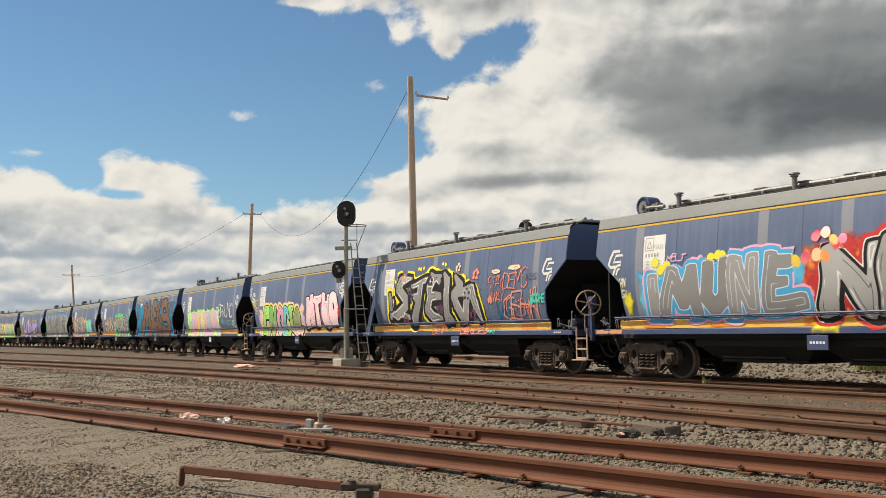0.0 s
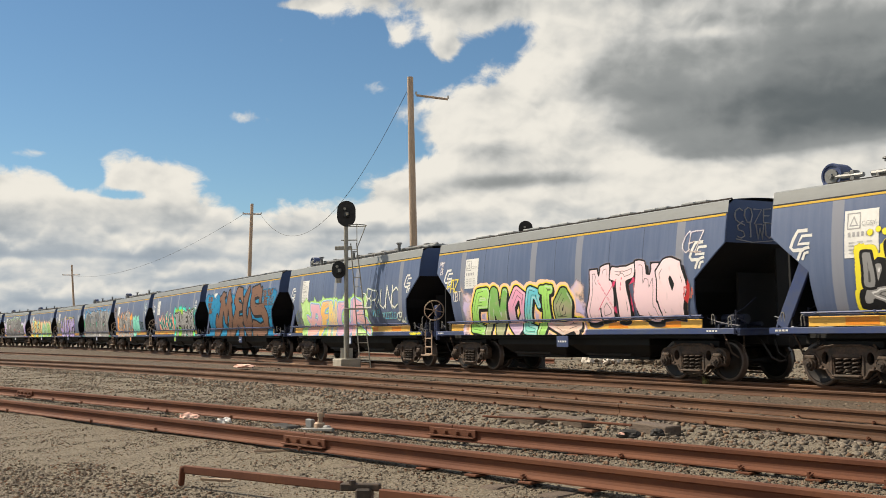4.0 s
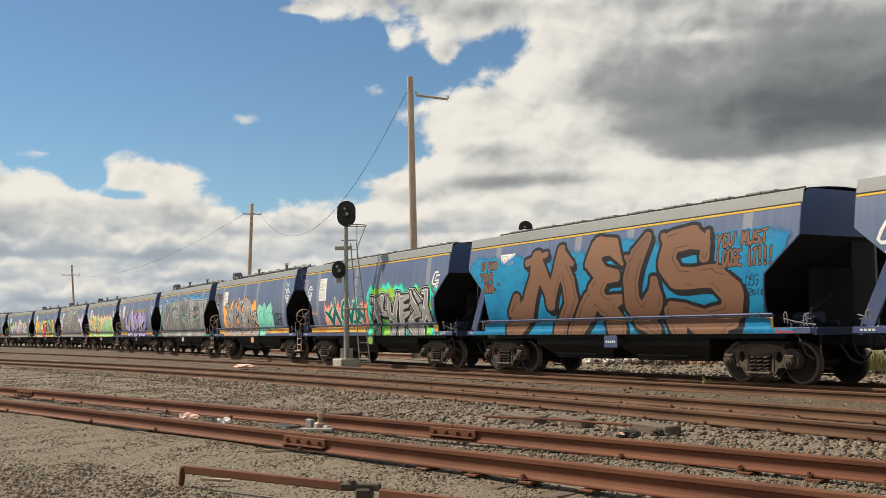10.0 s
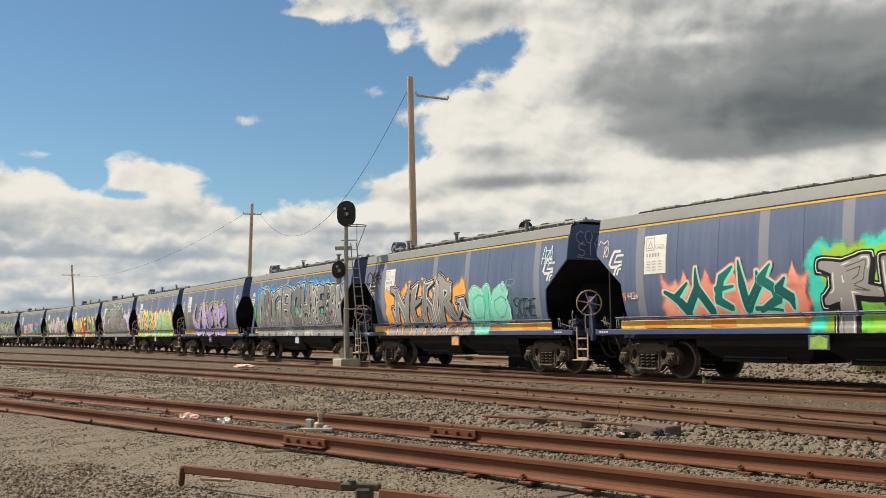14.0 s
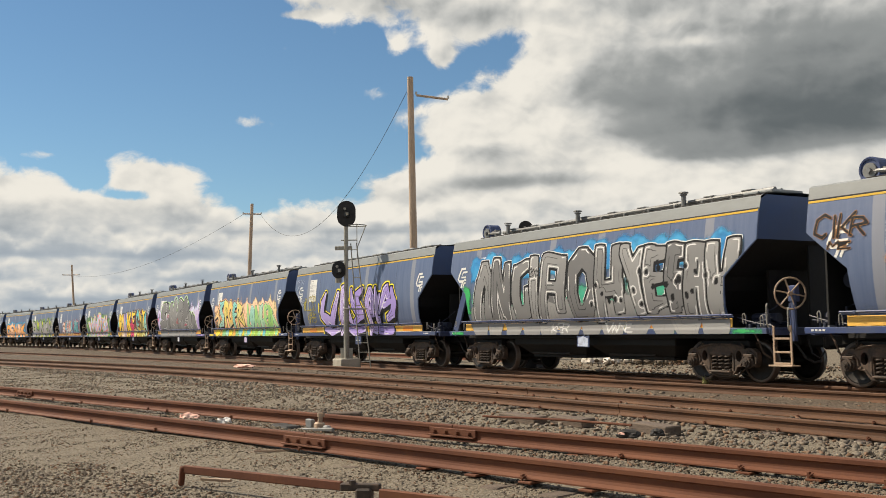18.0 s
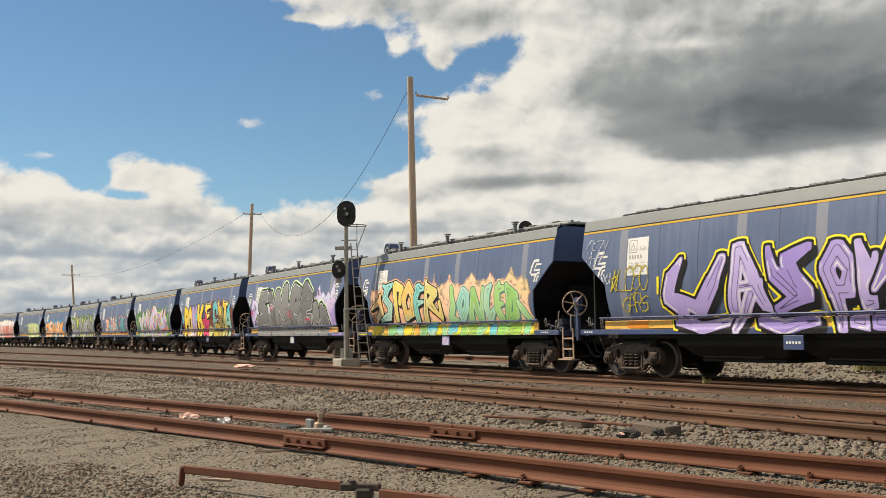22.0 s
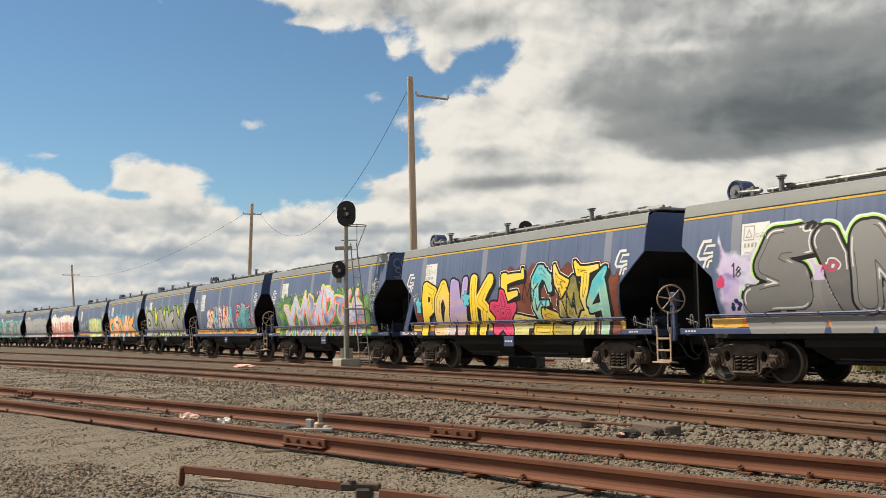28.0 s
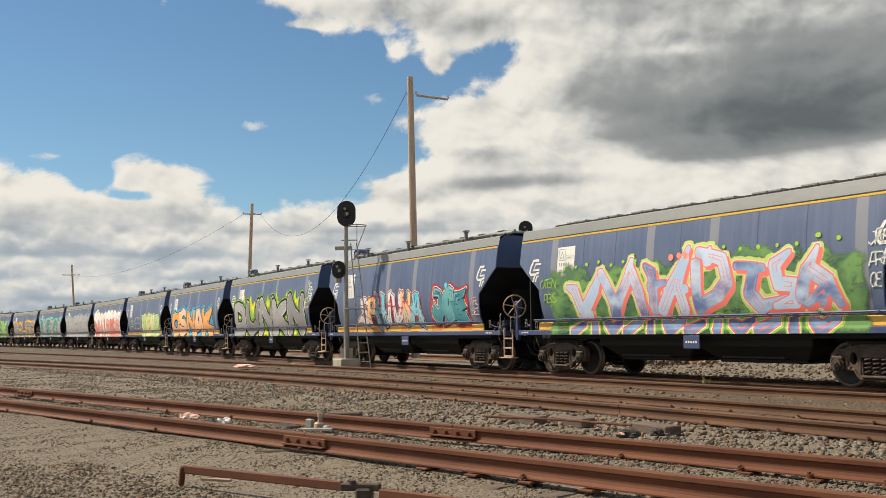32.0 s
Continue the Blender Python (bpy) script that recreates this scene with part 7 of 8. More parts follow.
        inside = step((crest - E) / 0.07) * step((E - foot + 0.1) / 0.10) * step((np.sin(0.55 * f * A + 1.7 * n) + 0.6) / 0.15)
        up = np.clip((E - foot) / (crest - foot + 0.01), 0, 1)
        rows = rows * (1 - inside) + (0.50 - 0.62 * up ** 0.7) * inside
    dark += rows * np.clip((8.6 - E) / 1.4, 0, 1) * step((5 - A) / 1.5) * 0.85 + 0.04 * np.clip((7.5 - E) / 3, 0, 1) * step((-6 - A) / 3)
    for b in CLOUD_COVER:
        cover += blob(*b)
    for b in CLOUD_DARK + CLOUD_LOW:
        dark += blob(*b)
    edge = np.clip((58 - np.abs(A)) / 10, 0, 1) * np.clip((46 - E) / 8, 0, 1)
    cover = cover * edge - (1 - edge) * 1.5
    place = np.stack([A / 7.0, (E + 10 * np.log1p(np.maximum(E, 0) / 5)) / 8.5, np.zeros_like(A), np.ones_like(A)], -1)
    idx = np.arange(na * ne).reshape(ne, na)
    faces = np.stack([idx[:-1, :-1], idx[:-1, 1:], idx[1:, 1:], idx[1:, :-1]], -1).reshape(-1, 4)
    me = bpy.data.meshes.new("cloud_backdrop")
    me.from_pydata(P.reshape(-1, 3).tolist(), [], faces.tolist())
    haze = np.clip((7.5 - E) / 3.5, 0, 1)
    for key, arr in (("cover", cover), ("dark", dark), ("low", haze)):
        me.attributes.new(key, "FLOAT", "POINT").data.foreach_set("value", arr.astype(np.float32).ravel())
    me.attributes.new("place", "FLOAT_COLOR", "POINT").data.foreach_set("color", place.astype(np.float32).ravel())
    me.materials.append(k.m)
    for poly in me.polygons:
        poly.use_smooth = True
    return tagged(new("cloud_backdrop", me), "broken white and dark grey clouds", "clouds", kind="structure")


# azimuth, elevation, widths, strength
CLOUD_COVER = [(0.4, 15.9, 0.9, 0.8, 1.0), (-2.5, 16.4, 1.0, 0.7, 0.6), (-11.3, 11.9, 1.6, 0.45, 0.43), (-15.7, 16.0, 0.9, 0.4, 0.46), (-8.6, 18.1, 2.2, 0.35, 0.62), (-9.0, 16.3, 0.8, 0.35, 0.40), (-3.9, 13.8, 0.8, 0.45, 0.24), (-5.9, 12.1, 0.9, 0.4, 0.32), (-3.0, 11.6, 1.0, 1.0, 0.25),
               (-17.6, 7.5, 1.7, 0.42, -0.95), (-10.6, 8.2, 1.2, 0.5, -0.5), (-20.5, 8.9, 1.6, 0.35, -0.4), (-22.4, 9.6, 1.6, 0.35, 0.36), (-19.4, 8.4, 1.0, 0.6, -1.0), (-15.5, 8.6, 2.4, 0.5, 0.35), (3.0, 14.0, 1.0, 0.5, -0.3)]
CLOUD_DARK = [(20.0, 12.0, 6.0, 1.6, 0.30), (24, 15.5, 6, 2.5, 0.28), (23.5, 11.6, 4, 2.0, 0.14), (15.5, 16.0, 2.2, 0.35, -0.30), (10.5, 15.3, 2.0, 0.6, 0.12), (2.1, 18.0, 3.5, 0.9, 0.42), (-2.7, 18.8, 6, 0.8, 0.20),
              (3.2, 8.3, 3.2, 0.5, 0.52), (7.2, 8.4, 2.2, 0.4, 0.40), (3.4, 10.2, 2.2, 0.5, 0.25), (0.8, 12.3, 1.8, 1.2, -0.1), (16, 8.9, 8, 0.5, -0.2)]
CLOUD_LOW = [(-13, 8.2, 2.0, 0.5, -0.22), (-21.5, 7.6, 2.0, 0.35, -0.25), (-10.8, 6.0, 1.5, 0.4, -0.25), (-4.6, 6.4, 2.0, 0.4, -0.2), (-14, 6.3, 2.5, 0.4, 0.30), (-14, 1.4, 14, 1.0, 0.26), (-7, 4.6, 4, 0.8, 0.14), (-22.5, 4.4, 2.5, 0.5, 0.20)]
clouds = build_clouds()


# ---- signals, poles ----
def signal_head(parent, c, tall, wide, facing):
    """A dark oval background board with a hooded lamp."""
    turn = Matrix.Translation(c) @ Matrix.Rotation(facing, 4, "Z")
    bm = bmesh.new()
    loop = []
    n = 12
    for k in range(n + 1):
        a = math.pi * k / n
        loop.append((wide / 2 * math.cos(a), tall / 2 - wide / 2 + wide / 2 * math.sin(a)))
    for k in range(n + 1):
        a = math.pi + math.pi * k / n
        loop.append((wide / 2 * math.cos(a), -tall / 2 + wide / 2 + wide / 2 * math.sin(a)))
    vs = [bm.verts.new((x, 0, z)) for x, z in loop]
    f = bm.faces.new(vs)
    got = bmesh.ops.extrude_face_region(bm, geom=[f])
    bmesh.ops.translate(bm, vec=(0, 0.05, 0), verts=[g for g in got["geom"] if isinstance(g, bmesh.types.BMVert)])
    bmesh.ops.recalc_face_normals(bm, faces=bm.faces[:])
    board = part("background_board", bm, M["signal_black"], parent, "matt black oval signal board", turn)
    bm = bmesh.new()
    rod(bm, (0.02, 0.0, -0.04), (0.02, -0.22, -0.04), 0.11, 14)
    rod(bm, (0.02, 0.05, -0.04), (0.02, 0.30, -0.04), 0.16, 14)
    part("lamp_hood", bm, M["signal_black"], board)
    bm = bmesh.new()
    rod(bm, (0.02, -0.221, -0.04), (0.02, -0.232, -0.04), 0.085, 14)
    part("lens", bm, M["lens"], board, "unlit dark lens")
    bm = bmesh.new()
    box(bm, (0.06, -0.235, -0.04), (0.10, 0.012, 0.12), 0.003)
    rod(bm, (-0.05, -0.01, tall * 0.18), (-0.05, -0.12, tall * 0.18), 0.05, 10)
    part("marker", bm, M["galv"], board)
    return board


def near_signal():
    sx, sy, sz = SIGNAL
    root = tagged(hub("railway_signal", pose(sx, sy, sz)), "two-headed railway signal on a galvanised mast with ladder", "railway signal")
    face = radians(57)
    bm = bmesh.new()
    box(bm, (0.0, 0, 0.18), (0.80, 0.80, 0.46), 0.03)
    part("footing", bm, M["concrete"], root, "pale concrete footing")
    bm = bmesh.new()
    rod(bm, (0, 0, 0.4), (0, 0, 2.3), 0.105, 14)
    rod(bm, (0, 0, 2.3), (0, 0, 5.4), 0.08, 12)
    for a in range(4):
        m = Matrix.Rotation(math.pi / 2 * a + face, 4, "Z")
        vs = box(bm, (0.16, 0, 0.60), (0.14, 0.02, 0.40), 0.004)
        bmesh.ops.transform(bm, matrix=m, verts=[v for v in vs if v.is_valid])
    part("mast", bm, M["galv"], root, "galvanised steel mast")
    F = Matrix.Rotation(face, 4, "Z")
    signal_head(root, F @ Vector((0.03, -0.12, 5.86)), 0.98, 0.70, face)
    signal_head(root, F @ Vector((-0.27, -0.12, 3.74)), 0.66, 0.50, face)
    bm = bmesh.new()
    box(bm, F @ Vector((-0.10, 0, 4.56)), (0.66, 0.05, 0.15), 0.01, turn=F)
    box(bm, F @ Vector((0.12, 0, 4.86)), (0.62, 0.05, 0.04), 0.01, turn=F)
    box(bm, F @ Vector((-0.15, 0, 3.75)), (0.4, 0.08, 0.08), 0.01, turn=F)
    rod(bm, F @ Vector((-0.30, 0, 3.25)), F @ Vector((-0.30, 0, 3.55)), 0.12, 12)
    part("brackets", bm, M["galv"], root)
    bm = bmesh.new()
    box(bm, F @ Vector((0.35, 0.05, 2.26)), (0.85, 0.35, 0.05), 0.01, turn=F)
    part("platform", bm, M["galv"], root, "small grated platform")
    bm = bmesh.new()
    hi = 4.75
    foot = [F @ Vector((0.50, 0.1, 0)), F @ Vector((0.90, 0.1, 0))]
    head = [F @ Vector((0.16, 0.1, hi)), F @ Vector((0.38, 0.1, hi))]
    for a, b in zip(foot, head):
        rod(bm, a, b, 0.022, 6)
    part("ladder_rails", bm, M["galv"], root, "tapering ladder")
    for i in range(13):
        t = (i + 0.8) / 13.5
        bm = bmesh.new()
        rod(bm, foot[0].lerp(head[0], t), foot[1].lerp(head[1], t), 0.013, 6)
        part("rung", bm, M["galv"], root)
    bm = bmesh.new()
    ring(bm, F @ Vector((0.40, 0.1, 5.42)), (0, 0, 1), 0.36, 0.02, 20, 5)
    path_rod(bm, [F @ Vector((0.74, 0.1, 5.42)), F @ Vector((0.42, 0.1, 4.6)), F @ Vector((0.40, 0.1, 4.2))], 0.018, 6)
    rod(bm, F @ Vector((0.40, 0.1, 5.5)), F @ Vector((0.40, 0.1, 4.6)), 0.016, 6)
    part("safety_hoop", bm, M["galv"], root)
    return root


SIGNAL = (-34.98, -2.09, -0.17)
near_signal()


def far_signal():
    root = tagged(hub("railway_signal", pose(-41.78, 10.9, 0.15)), "dark signal head seen from behind on a mast", "railway signal")
    bm = bmesh.new()
    rod(bm, (0, 0, 0), (0, 0, 6.0), 0.08, 10)
    part("mast", bm, M["galv"], root)
    signal_head(root, (0, 0, 6.02), 1.02, 0.70, radians(57))


far_signal()


def pole(base, top, arms, label):
    b, t = Vector(base), Vector(top)
    root = tagged(hub("timber_pole", Matrix.Translation(b)), label, "utility pole", "line of timber poles")
    bm = bmesh.new()
    n = 9
    rows = []
    for i in range(n + 1):
        f = i / n
        r = 0.20 - 0.065 * f
        c = (t - b) * f
        rows.append([bm.verts.new((c.x + r * (1 + 0.04 * math.sin(3 * a + i)) * math.cos(a), c.y + r * math.sin(a), c.z)) for a in [2 * math.pi * k / 14 for k in range(14)]])
    for a, c in zip(rows, rows[1:]):
        for k in range(14):
            bm.faces.new((a[k], a[(k + 1) % 14], c[(k + 1) % 14], c[k]))
    bm.faces.new(rows[-1])
    part("pole_shaft", bm, M["timber"], root, "weathered timber pole", smooth=False)
    for a, c, size in arms:
        bm = bmesh.new()
        rod(bm, Vector(a) - b, Vector(c) - b, size, 8)
        part("cross_arm", bm, M["timber"], root)
        for q in (a, c):
            bm = bmesh.new()
            rod(bm, Vector(q) - b + Vector((0, 0, 0.02)), Vector(q) - b + Vector((0, 0, 0.16)), 0.05, 8)
            part("insulator", bm, M["porcelain"], root)
    return root


pole((-40.75, 4.0, 0.0), (-39.80, 3.34, 12.68), [((-39.72, 3.6, 11.86), (-39.02, 4.85, 11.66), 0.055)], "tall leaning timber pole with one side arm")
pole((-86.8, 12.1, 0.2), (-85.74, 12.16, 12.64), [((-86.05, 11.45, 11.75), (-85.45, 12.9, 11.72), 0.06)], "timber pole with short cross arm and insulators")
pole((-173.4, 13.4, 0.2), (-172.6, 12.44, 12.64), [((-173.3, 11.2, 11.0), (-172.1, 13.6, 11.0), 0.07)], "distant timber pole with cross arm")


def wire(a, b, sag):
    a, b = Vector(a), Vector(b)
    bm = bmesh.new()
    pts = [a.lerp(b, i / 24) - Vector((0, 0, sag * 4 * (i / 24) * (1 - i / 24))) for i in range(25)]
    path_rod(bm, pts, 0.012, 5)
    tagged(new("overhead_wire", finish("overhead_wire", bm, M["wire"])), "thin dark sagging overhead wire between poles", "wire")


wire((-39.9, 3.2, 12.0), (-85.5, 12.85, 11.72), 3.9)
wire((-86.0, 11.5, 11.72), (-173.2, 11.2, 11.1), 2.2)


# ---- stones ----
def stone_heap(name, spots, material, label, flat=0.75):
    """Many loose stones in one mesh. spots: x, y, z, size."""
    rng = np.random.default_rng(len(spots))
    bm = bmesh.new()
    bmesh.ops.create_cube(bm, size=1.35)
    bmesh.ops.triangulate(bm, faces=bm.faces[:])
    base = np.array([v.co[:] for v in bm.verts])
    tri = np.array([[v.index for v in f.verts] for f in bm.faces])
    bm.free()
    n, k, m = len(spots), len(base), len(tri)
    spots = np.asarray(spots, float)
    shape = base[None] * (1 + rng.uniform(-0.62, 0.42, (n, k, 1)))
    shape = shape * np.stack([rng.uniform(0.75, 1.3, n), rng.uniform(0.7, 1.1, n), rng.uniform(0.5, 0.9, n) * flat / 0.75], -1)[:, None]
    a = rng.uniform(0, 2 * np.pi, n)
    b = rng.uniform(-0.9, 0.9, n)
    x, y, z = shape[..., 0], shape[..., 1], shape[..., 2]
    y, z = y * np.cos(b)[:, None] - z * np.sin(b)[:, None], y * np.sin(b)[:, None] + z * np.cos(b)[:, None]
    x, y = x * np.cos(a)[:, None] - y * np.sin(a)[:, None], x * np.sin(a)[:, None] + y * np.cos(a)[:, None]
    verts = np.stack([x, y, z], -1) * spots[:, None, 3:4] + spots[:, None, :3]
    faces = (tri[None] + (np.arange(n) * k)[:, None, None]).reshape(-1)
    me = bpy.data.meshes.new(name)
    me.vertices.add(n * k)
    me.vertices.foreach_set("co", verts.astype(np.float32).ravel())
    me.loops.add(n * m * 3)
    me.loops.foreach_set("vertex_index", faces.astype(np.int32))
    me.polygons.add(n * m)
    me.polygons.foreach_set("loop_start", np.arange(0, n * m * 3, 3, dtype=np.int32))
    me.update(calc_edges=True)
    me.materials.append(material)
    return tagged(new(name, me), label, "gravel", kind="stuff")


def strew(count, x0, x1, lo, hi, size, sink=0.3, clump=0.0, seed=1, bias=1.0):
    """Random stones between two lines lo(x) and hi(x), denser towards x1 when bias is above 1."""
    rng = np.random.default_rng(seed)
    out = []
    while len(out) < count:
        x = x0 + (x1 - x0) * rng.random() ** (1 / bias)
        y = lo(x) + (hi(x) - lo(x)) * rng.random()
        if clump and noise.noise((x * 0.9, y * 0.9, 7.0 + seed)) < clump * (rng.random() - 0.3) * 2 - 0.05:
            continue
        s = size[0] + (size[1] - size[0]) * rng.random() ** 2
        out.append((x, y, ground_height(x, y) + s * (0.5 - sink), s))
    return out


big = strew(10500, -19, 6, lambda x: NB(x) + 0.12, lambda x: L4(x) - 0.10, (0.015, 0.048), 0.25, 0, 3, 1.5)
big += strew(4200, -50, -19, lambda x: L4(x) - 1.7, lambda x: L4(x) - 0.10, (0.03, 0.06), 0.25, 0, 4, 1.6)
stone_heap("ballast", big, M["ballast"], "loose grey ballast stones heaped beside the siding")
mid = strew(2600, -28, 4, lambda x: L4(x) + 0.08, lambda x: L3(x) - 0.08, (0.025, 0.055), 0.1, 0, 5, 1.3)
mid += strew(3400, -40, 2, lambda x: L3(x) + 0.08, lambda x: L2B(x) - 0.08, (0.025, 0.06), 0.1, 0, 6, 1.2)
mid += strew(2600, -50, -8, lambda x: L2B(x) + 0.08, lambda x: bend(x) + 1.6, (0.025, 0.06), 0.1, 0, 7, 1.2)
stone_heap("ballast", mid, M["ballast_brown"], "brown ballast stones between the rails")
near = strew(6500, -22, 2, lambda x: NA(x) + 0.10, lambda x: NB(x) - 0.08, (0.009, 0.030), 0.30, 0.6, 8, 1.3)
near += strew(3600, -14, 1, lambda x: NA(x) - 0.9, lambda x: NA(x) - 0.08, (0.007, 0.020), 0.38, 0, 9, 1.5)
near += strew(3600, -12, -7, lambda x: -17.4, lambda x: -15.3 + 0.2 * (x + 9), (0.008, 0.026), 0.35, 0, 10)
near += strew(3000, -40, -14, lambda x: NB(x) + 0.1, lambda x: L4(x) - 1.2, (0.014, 0.04), 0.3, 0.9, 12, 1.6)
stone_heap("ballast", near, M["ballast_brown"], "brown stones scattered round the disused siding")
beyond = strew(5200, -34, 0, lambda x: bend(x) + 1.7, lambda x: bend(x) + 9.0, (0.025, 0.07), 0.25, 0, 31, 1.2)
stone_heap("ballast", beyond, M["ballast_brown"], "grey-brown stones scattered beyond the train")
grit = strew(64000, -26, -2, lambda x: max(-17.6, NA(x) - 4.2), lambda x: NB(x) + 2.6, (0.006, 0.015), 0.36, 0, 11, 1.35)
grit += strew(14000, -60, -16, lambda x: NB(x) + 0.2, lambda x: L4(x) - 0.4, (0.012, 0.03), 0.25, 0.3, 13, 1.8)
stone_heap("gravel", grit, M["ballast"], "fine grey-brown gravel over the yard")


pale = strew(900, -26, 0, lambda x: -4.15, lambda x: -3.85, (0.02, 0.05), 0.1, 0.3, 21, 1.2)
stone_heap("pale_stones", pale, ballast_material("pale_spilled_stone", (0.34, 0.30, 0.24), (0.52, 0.48, 0.40), (0.24, 0.18, 0.12)), "pale spilled stones in a line between the rails")


# ---- fittings of the disused siding ----
def along(fn, x):
    return math.degrees(math.atan2(fn(x + 0.1) - fn(x - 0.1), 0.2))


def build_fishplate(bm):
    box(bm, (0, 0, -0.085), (0.80, 0.03, 0.085), 0.006)
    box(bm, (0, -0.02, -0.135), (0.80, 0.06, 0.02), 0.004)
    for k in range(4):
        x = -0.30 + 0.20 * k
        rod(bm, (x, -0.01, -0.085), (x, -0.055, -0.085), 0.026, 6)


def build_dog_spike(bm):
    box(bm, (0, 0, -0.15), (0.024, 0.020, 0.05), 0.004)
    box(bm, (0.0, 0.010, -0.128), (0.032, 0.042, 0.016), 0.005)
    rod(bm, (0.02, -0.02, -0.15), (0.04, 0.015, -0.13), 0.007, 6)


def build_tie_plate(bm):
    box(bm, (0, 0, -0.195), (0.15, 0.22, 0.02), 0.004)


for root, fn, joints in ((NEAR_A, NA, (-23.8, -10.81, 3)), (NEAR_B, NB, (-23.6, -10.66, 3))):
    for x in joints:
        for s in (-1, 1):
            part("fishplate", shared("fishplate", build_fishplate, M["rust"]), None, root, "bolted rusty joint bar", pose(x, fn(x), near_z, 0, 0, along(fn, x)) @ pose(0, s * 0.030, 0, 0, 0, 0 if s < 0 else 180))
    x = -24.0
    while x < 4:
        for s in (-1,) if random.random() < 0.4 else ():
            part("dog_spike", shared("dog_spike", build_dog_spike, M["rust"]), None, root, at=pose(x + 0.06 * s, fn(x), near_z, 0, 0, along(fn, x)) @ pose(0, s * 0.085, -0.02, 0, 0, 0 if s < 0 else 180))
        if x > -9:
            part("tie_plate", shared("tie_plate", build_tie_plate, M["rust"]), None, root, at=pose(x, fn(x), near_z - 0.012, 0, 0, along(fn, x)))
        x += 0.66


for root, fn in ((MID_FAR, L3), (MID_NEAR, L4)):
    for k in range(15):
        x = -22.0 + 1.36 * k + random.uniform(-0.05, 0.05)
        part("dog_spike", shared("dog_spike", build_dog_spike, M["rust"]), None, root, at=pose(x, fn(x), mid_z, 0, 0, along(fn, x)) @ pose(0, -0.085, -0.02))


def sleeper(c, turn, size, material, label):
    bm = bmesh.new()
    box(bm, (0, 0, 0), size, 0.015)
    for v in bm.verts:
        v.co += Vector((noise.noise(v.co * 9), noise.noise(v.co * 7 + Vector((3, 0, 0))), noise.noise(v.co * 8))) * 0.012
    ob = new("timber_sleeper", finish("timber_sleeper", bm, material))
    ob.matrix_basis = pose(*c, 0, 0, turn)
    return tagged(ob, label, "sleeper", "timber sleepers")


# timbers under the nearest stretch of both sidings, mostly buried
for k in range(34):
    x = -19.8 + 0.66 * k
    mx, my = x, 0.5 * (NA(x) + NB(x))
    sleeper((mx, my, -0.215), along(NA, x) + random.uniform(-1, 1), (0.22, 2.4, 0.14), M["sleeper"], "weathered half-buried timber sleeper")
for k in range(24):
    x = -20 + 0.68 * k
    sleeper((x, 0.5 * (L3(x) + L4(x)), -0.26), along(L4, x), (0.23, 2.7, 0.14), M["sleeper"], "weathered half-buried timber sleeper")
for x, y, w in ((-13.0, -9.25, 0.9), (-12.15, -8.95, 0.7), (-10.6, -8.75, 0.8)):
    sleeper((x, y, -0.13), along(L4, x) + 90 + random.uniform(-4, 4), (0.26, w, 0.14), M["sleeper"], "dark cracked timber end beside the rail")
sleeper((-15.05, -11.3, -0.10), 52, (0.55, 0.16, 0.10), M["sleeper"], "pale timber block on the gravel")


def loose_rod(pts, r, material, name, label, cat):
    bm = bmesh.new()
    path_rod(bm, pts, r, 7)
    return tagged(new(name, finish(name, bm, material)), label, cat)


loose_rod([(-13.4, -9.72, -0.09), (-12.0, -9.2, -0.08), (-10.8, -8.98, -0.08)], 0.018, M["rust"], "steel_rod", "thin rusty steel rod lying along the timbers", "rod")


def point_lever():
    """Remains of a point machine: an upright pin, blocks and a rod across."""
    root = tagged(hub("point_rodding", pose(-12.75, -12.72, -0.10)), "worn point rodding fitting beside the rail", "rail fitting")
    bm = bmesh.new()
    box(bm, (0, 0, 0.05), (0.14, 0.12, 0.16), 0.02)
    rod(bm, (0, 0, 0.1), (0.0, 0.02, 0.22), 0.035, 8)
    rod(bm, (0.0, 0.02, 0.2), (0.0, 0.02, 0.25), 0.055, 8)
    part("pivot", bm, M["tan"], root, "tan rusted pivot")
    bm = bmesh.new()
    box(bm, (-0.20, -0.05, 0.10), (0.20, 0.06, 0.12), 0.01)
    box(bm, (0.16, 0.04, 0.06), (0.14, 0.08, 0.07), 0.02)
    rod(bm, (-0.5, -0.15, 0.0), (0.4, 0.02, 0.06), 0.025, 6)
    part("link", bm, M["pipe"], root, "grey steel link")
    bm = bmesh.new()
    box(bm, (-0.66, -0.22, 0.02), (0.62, 0.24, 0.08), 0.03)
    part("cover", bm, M["blackstuff"], root, "black cover plate")


point_lever()


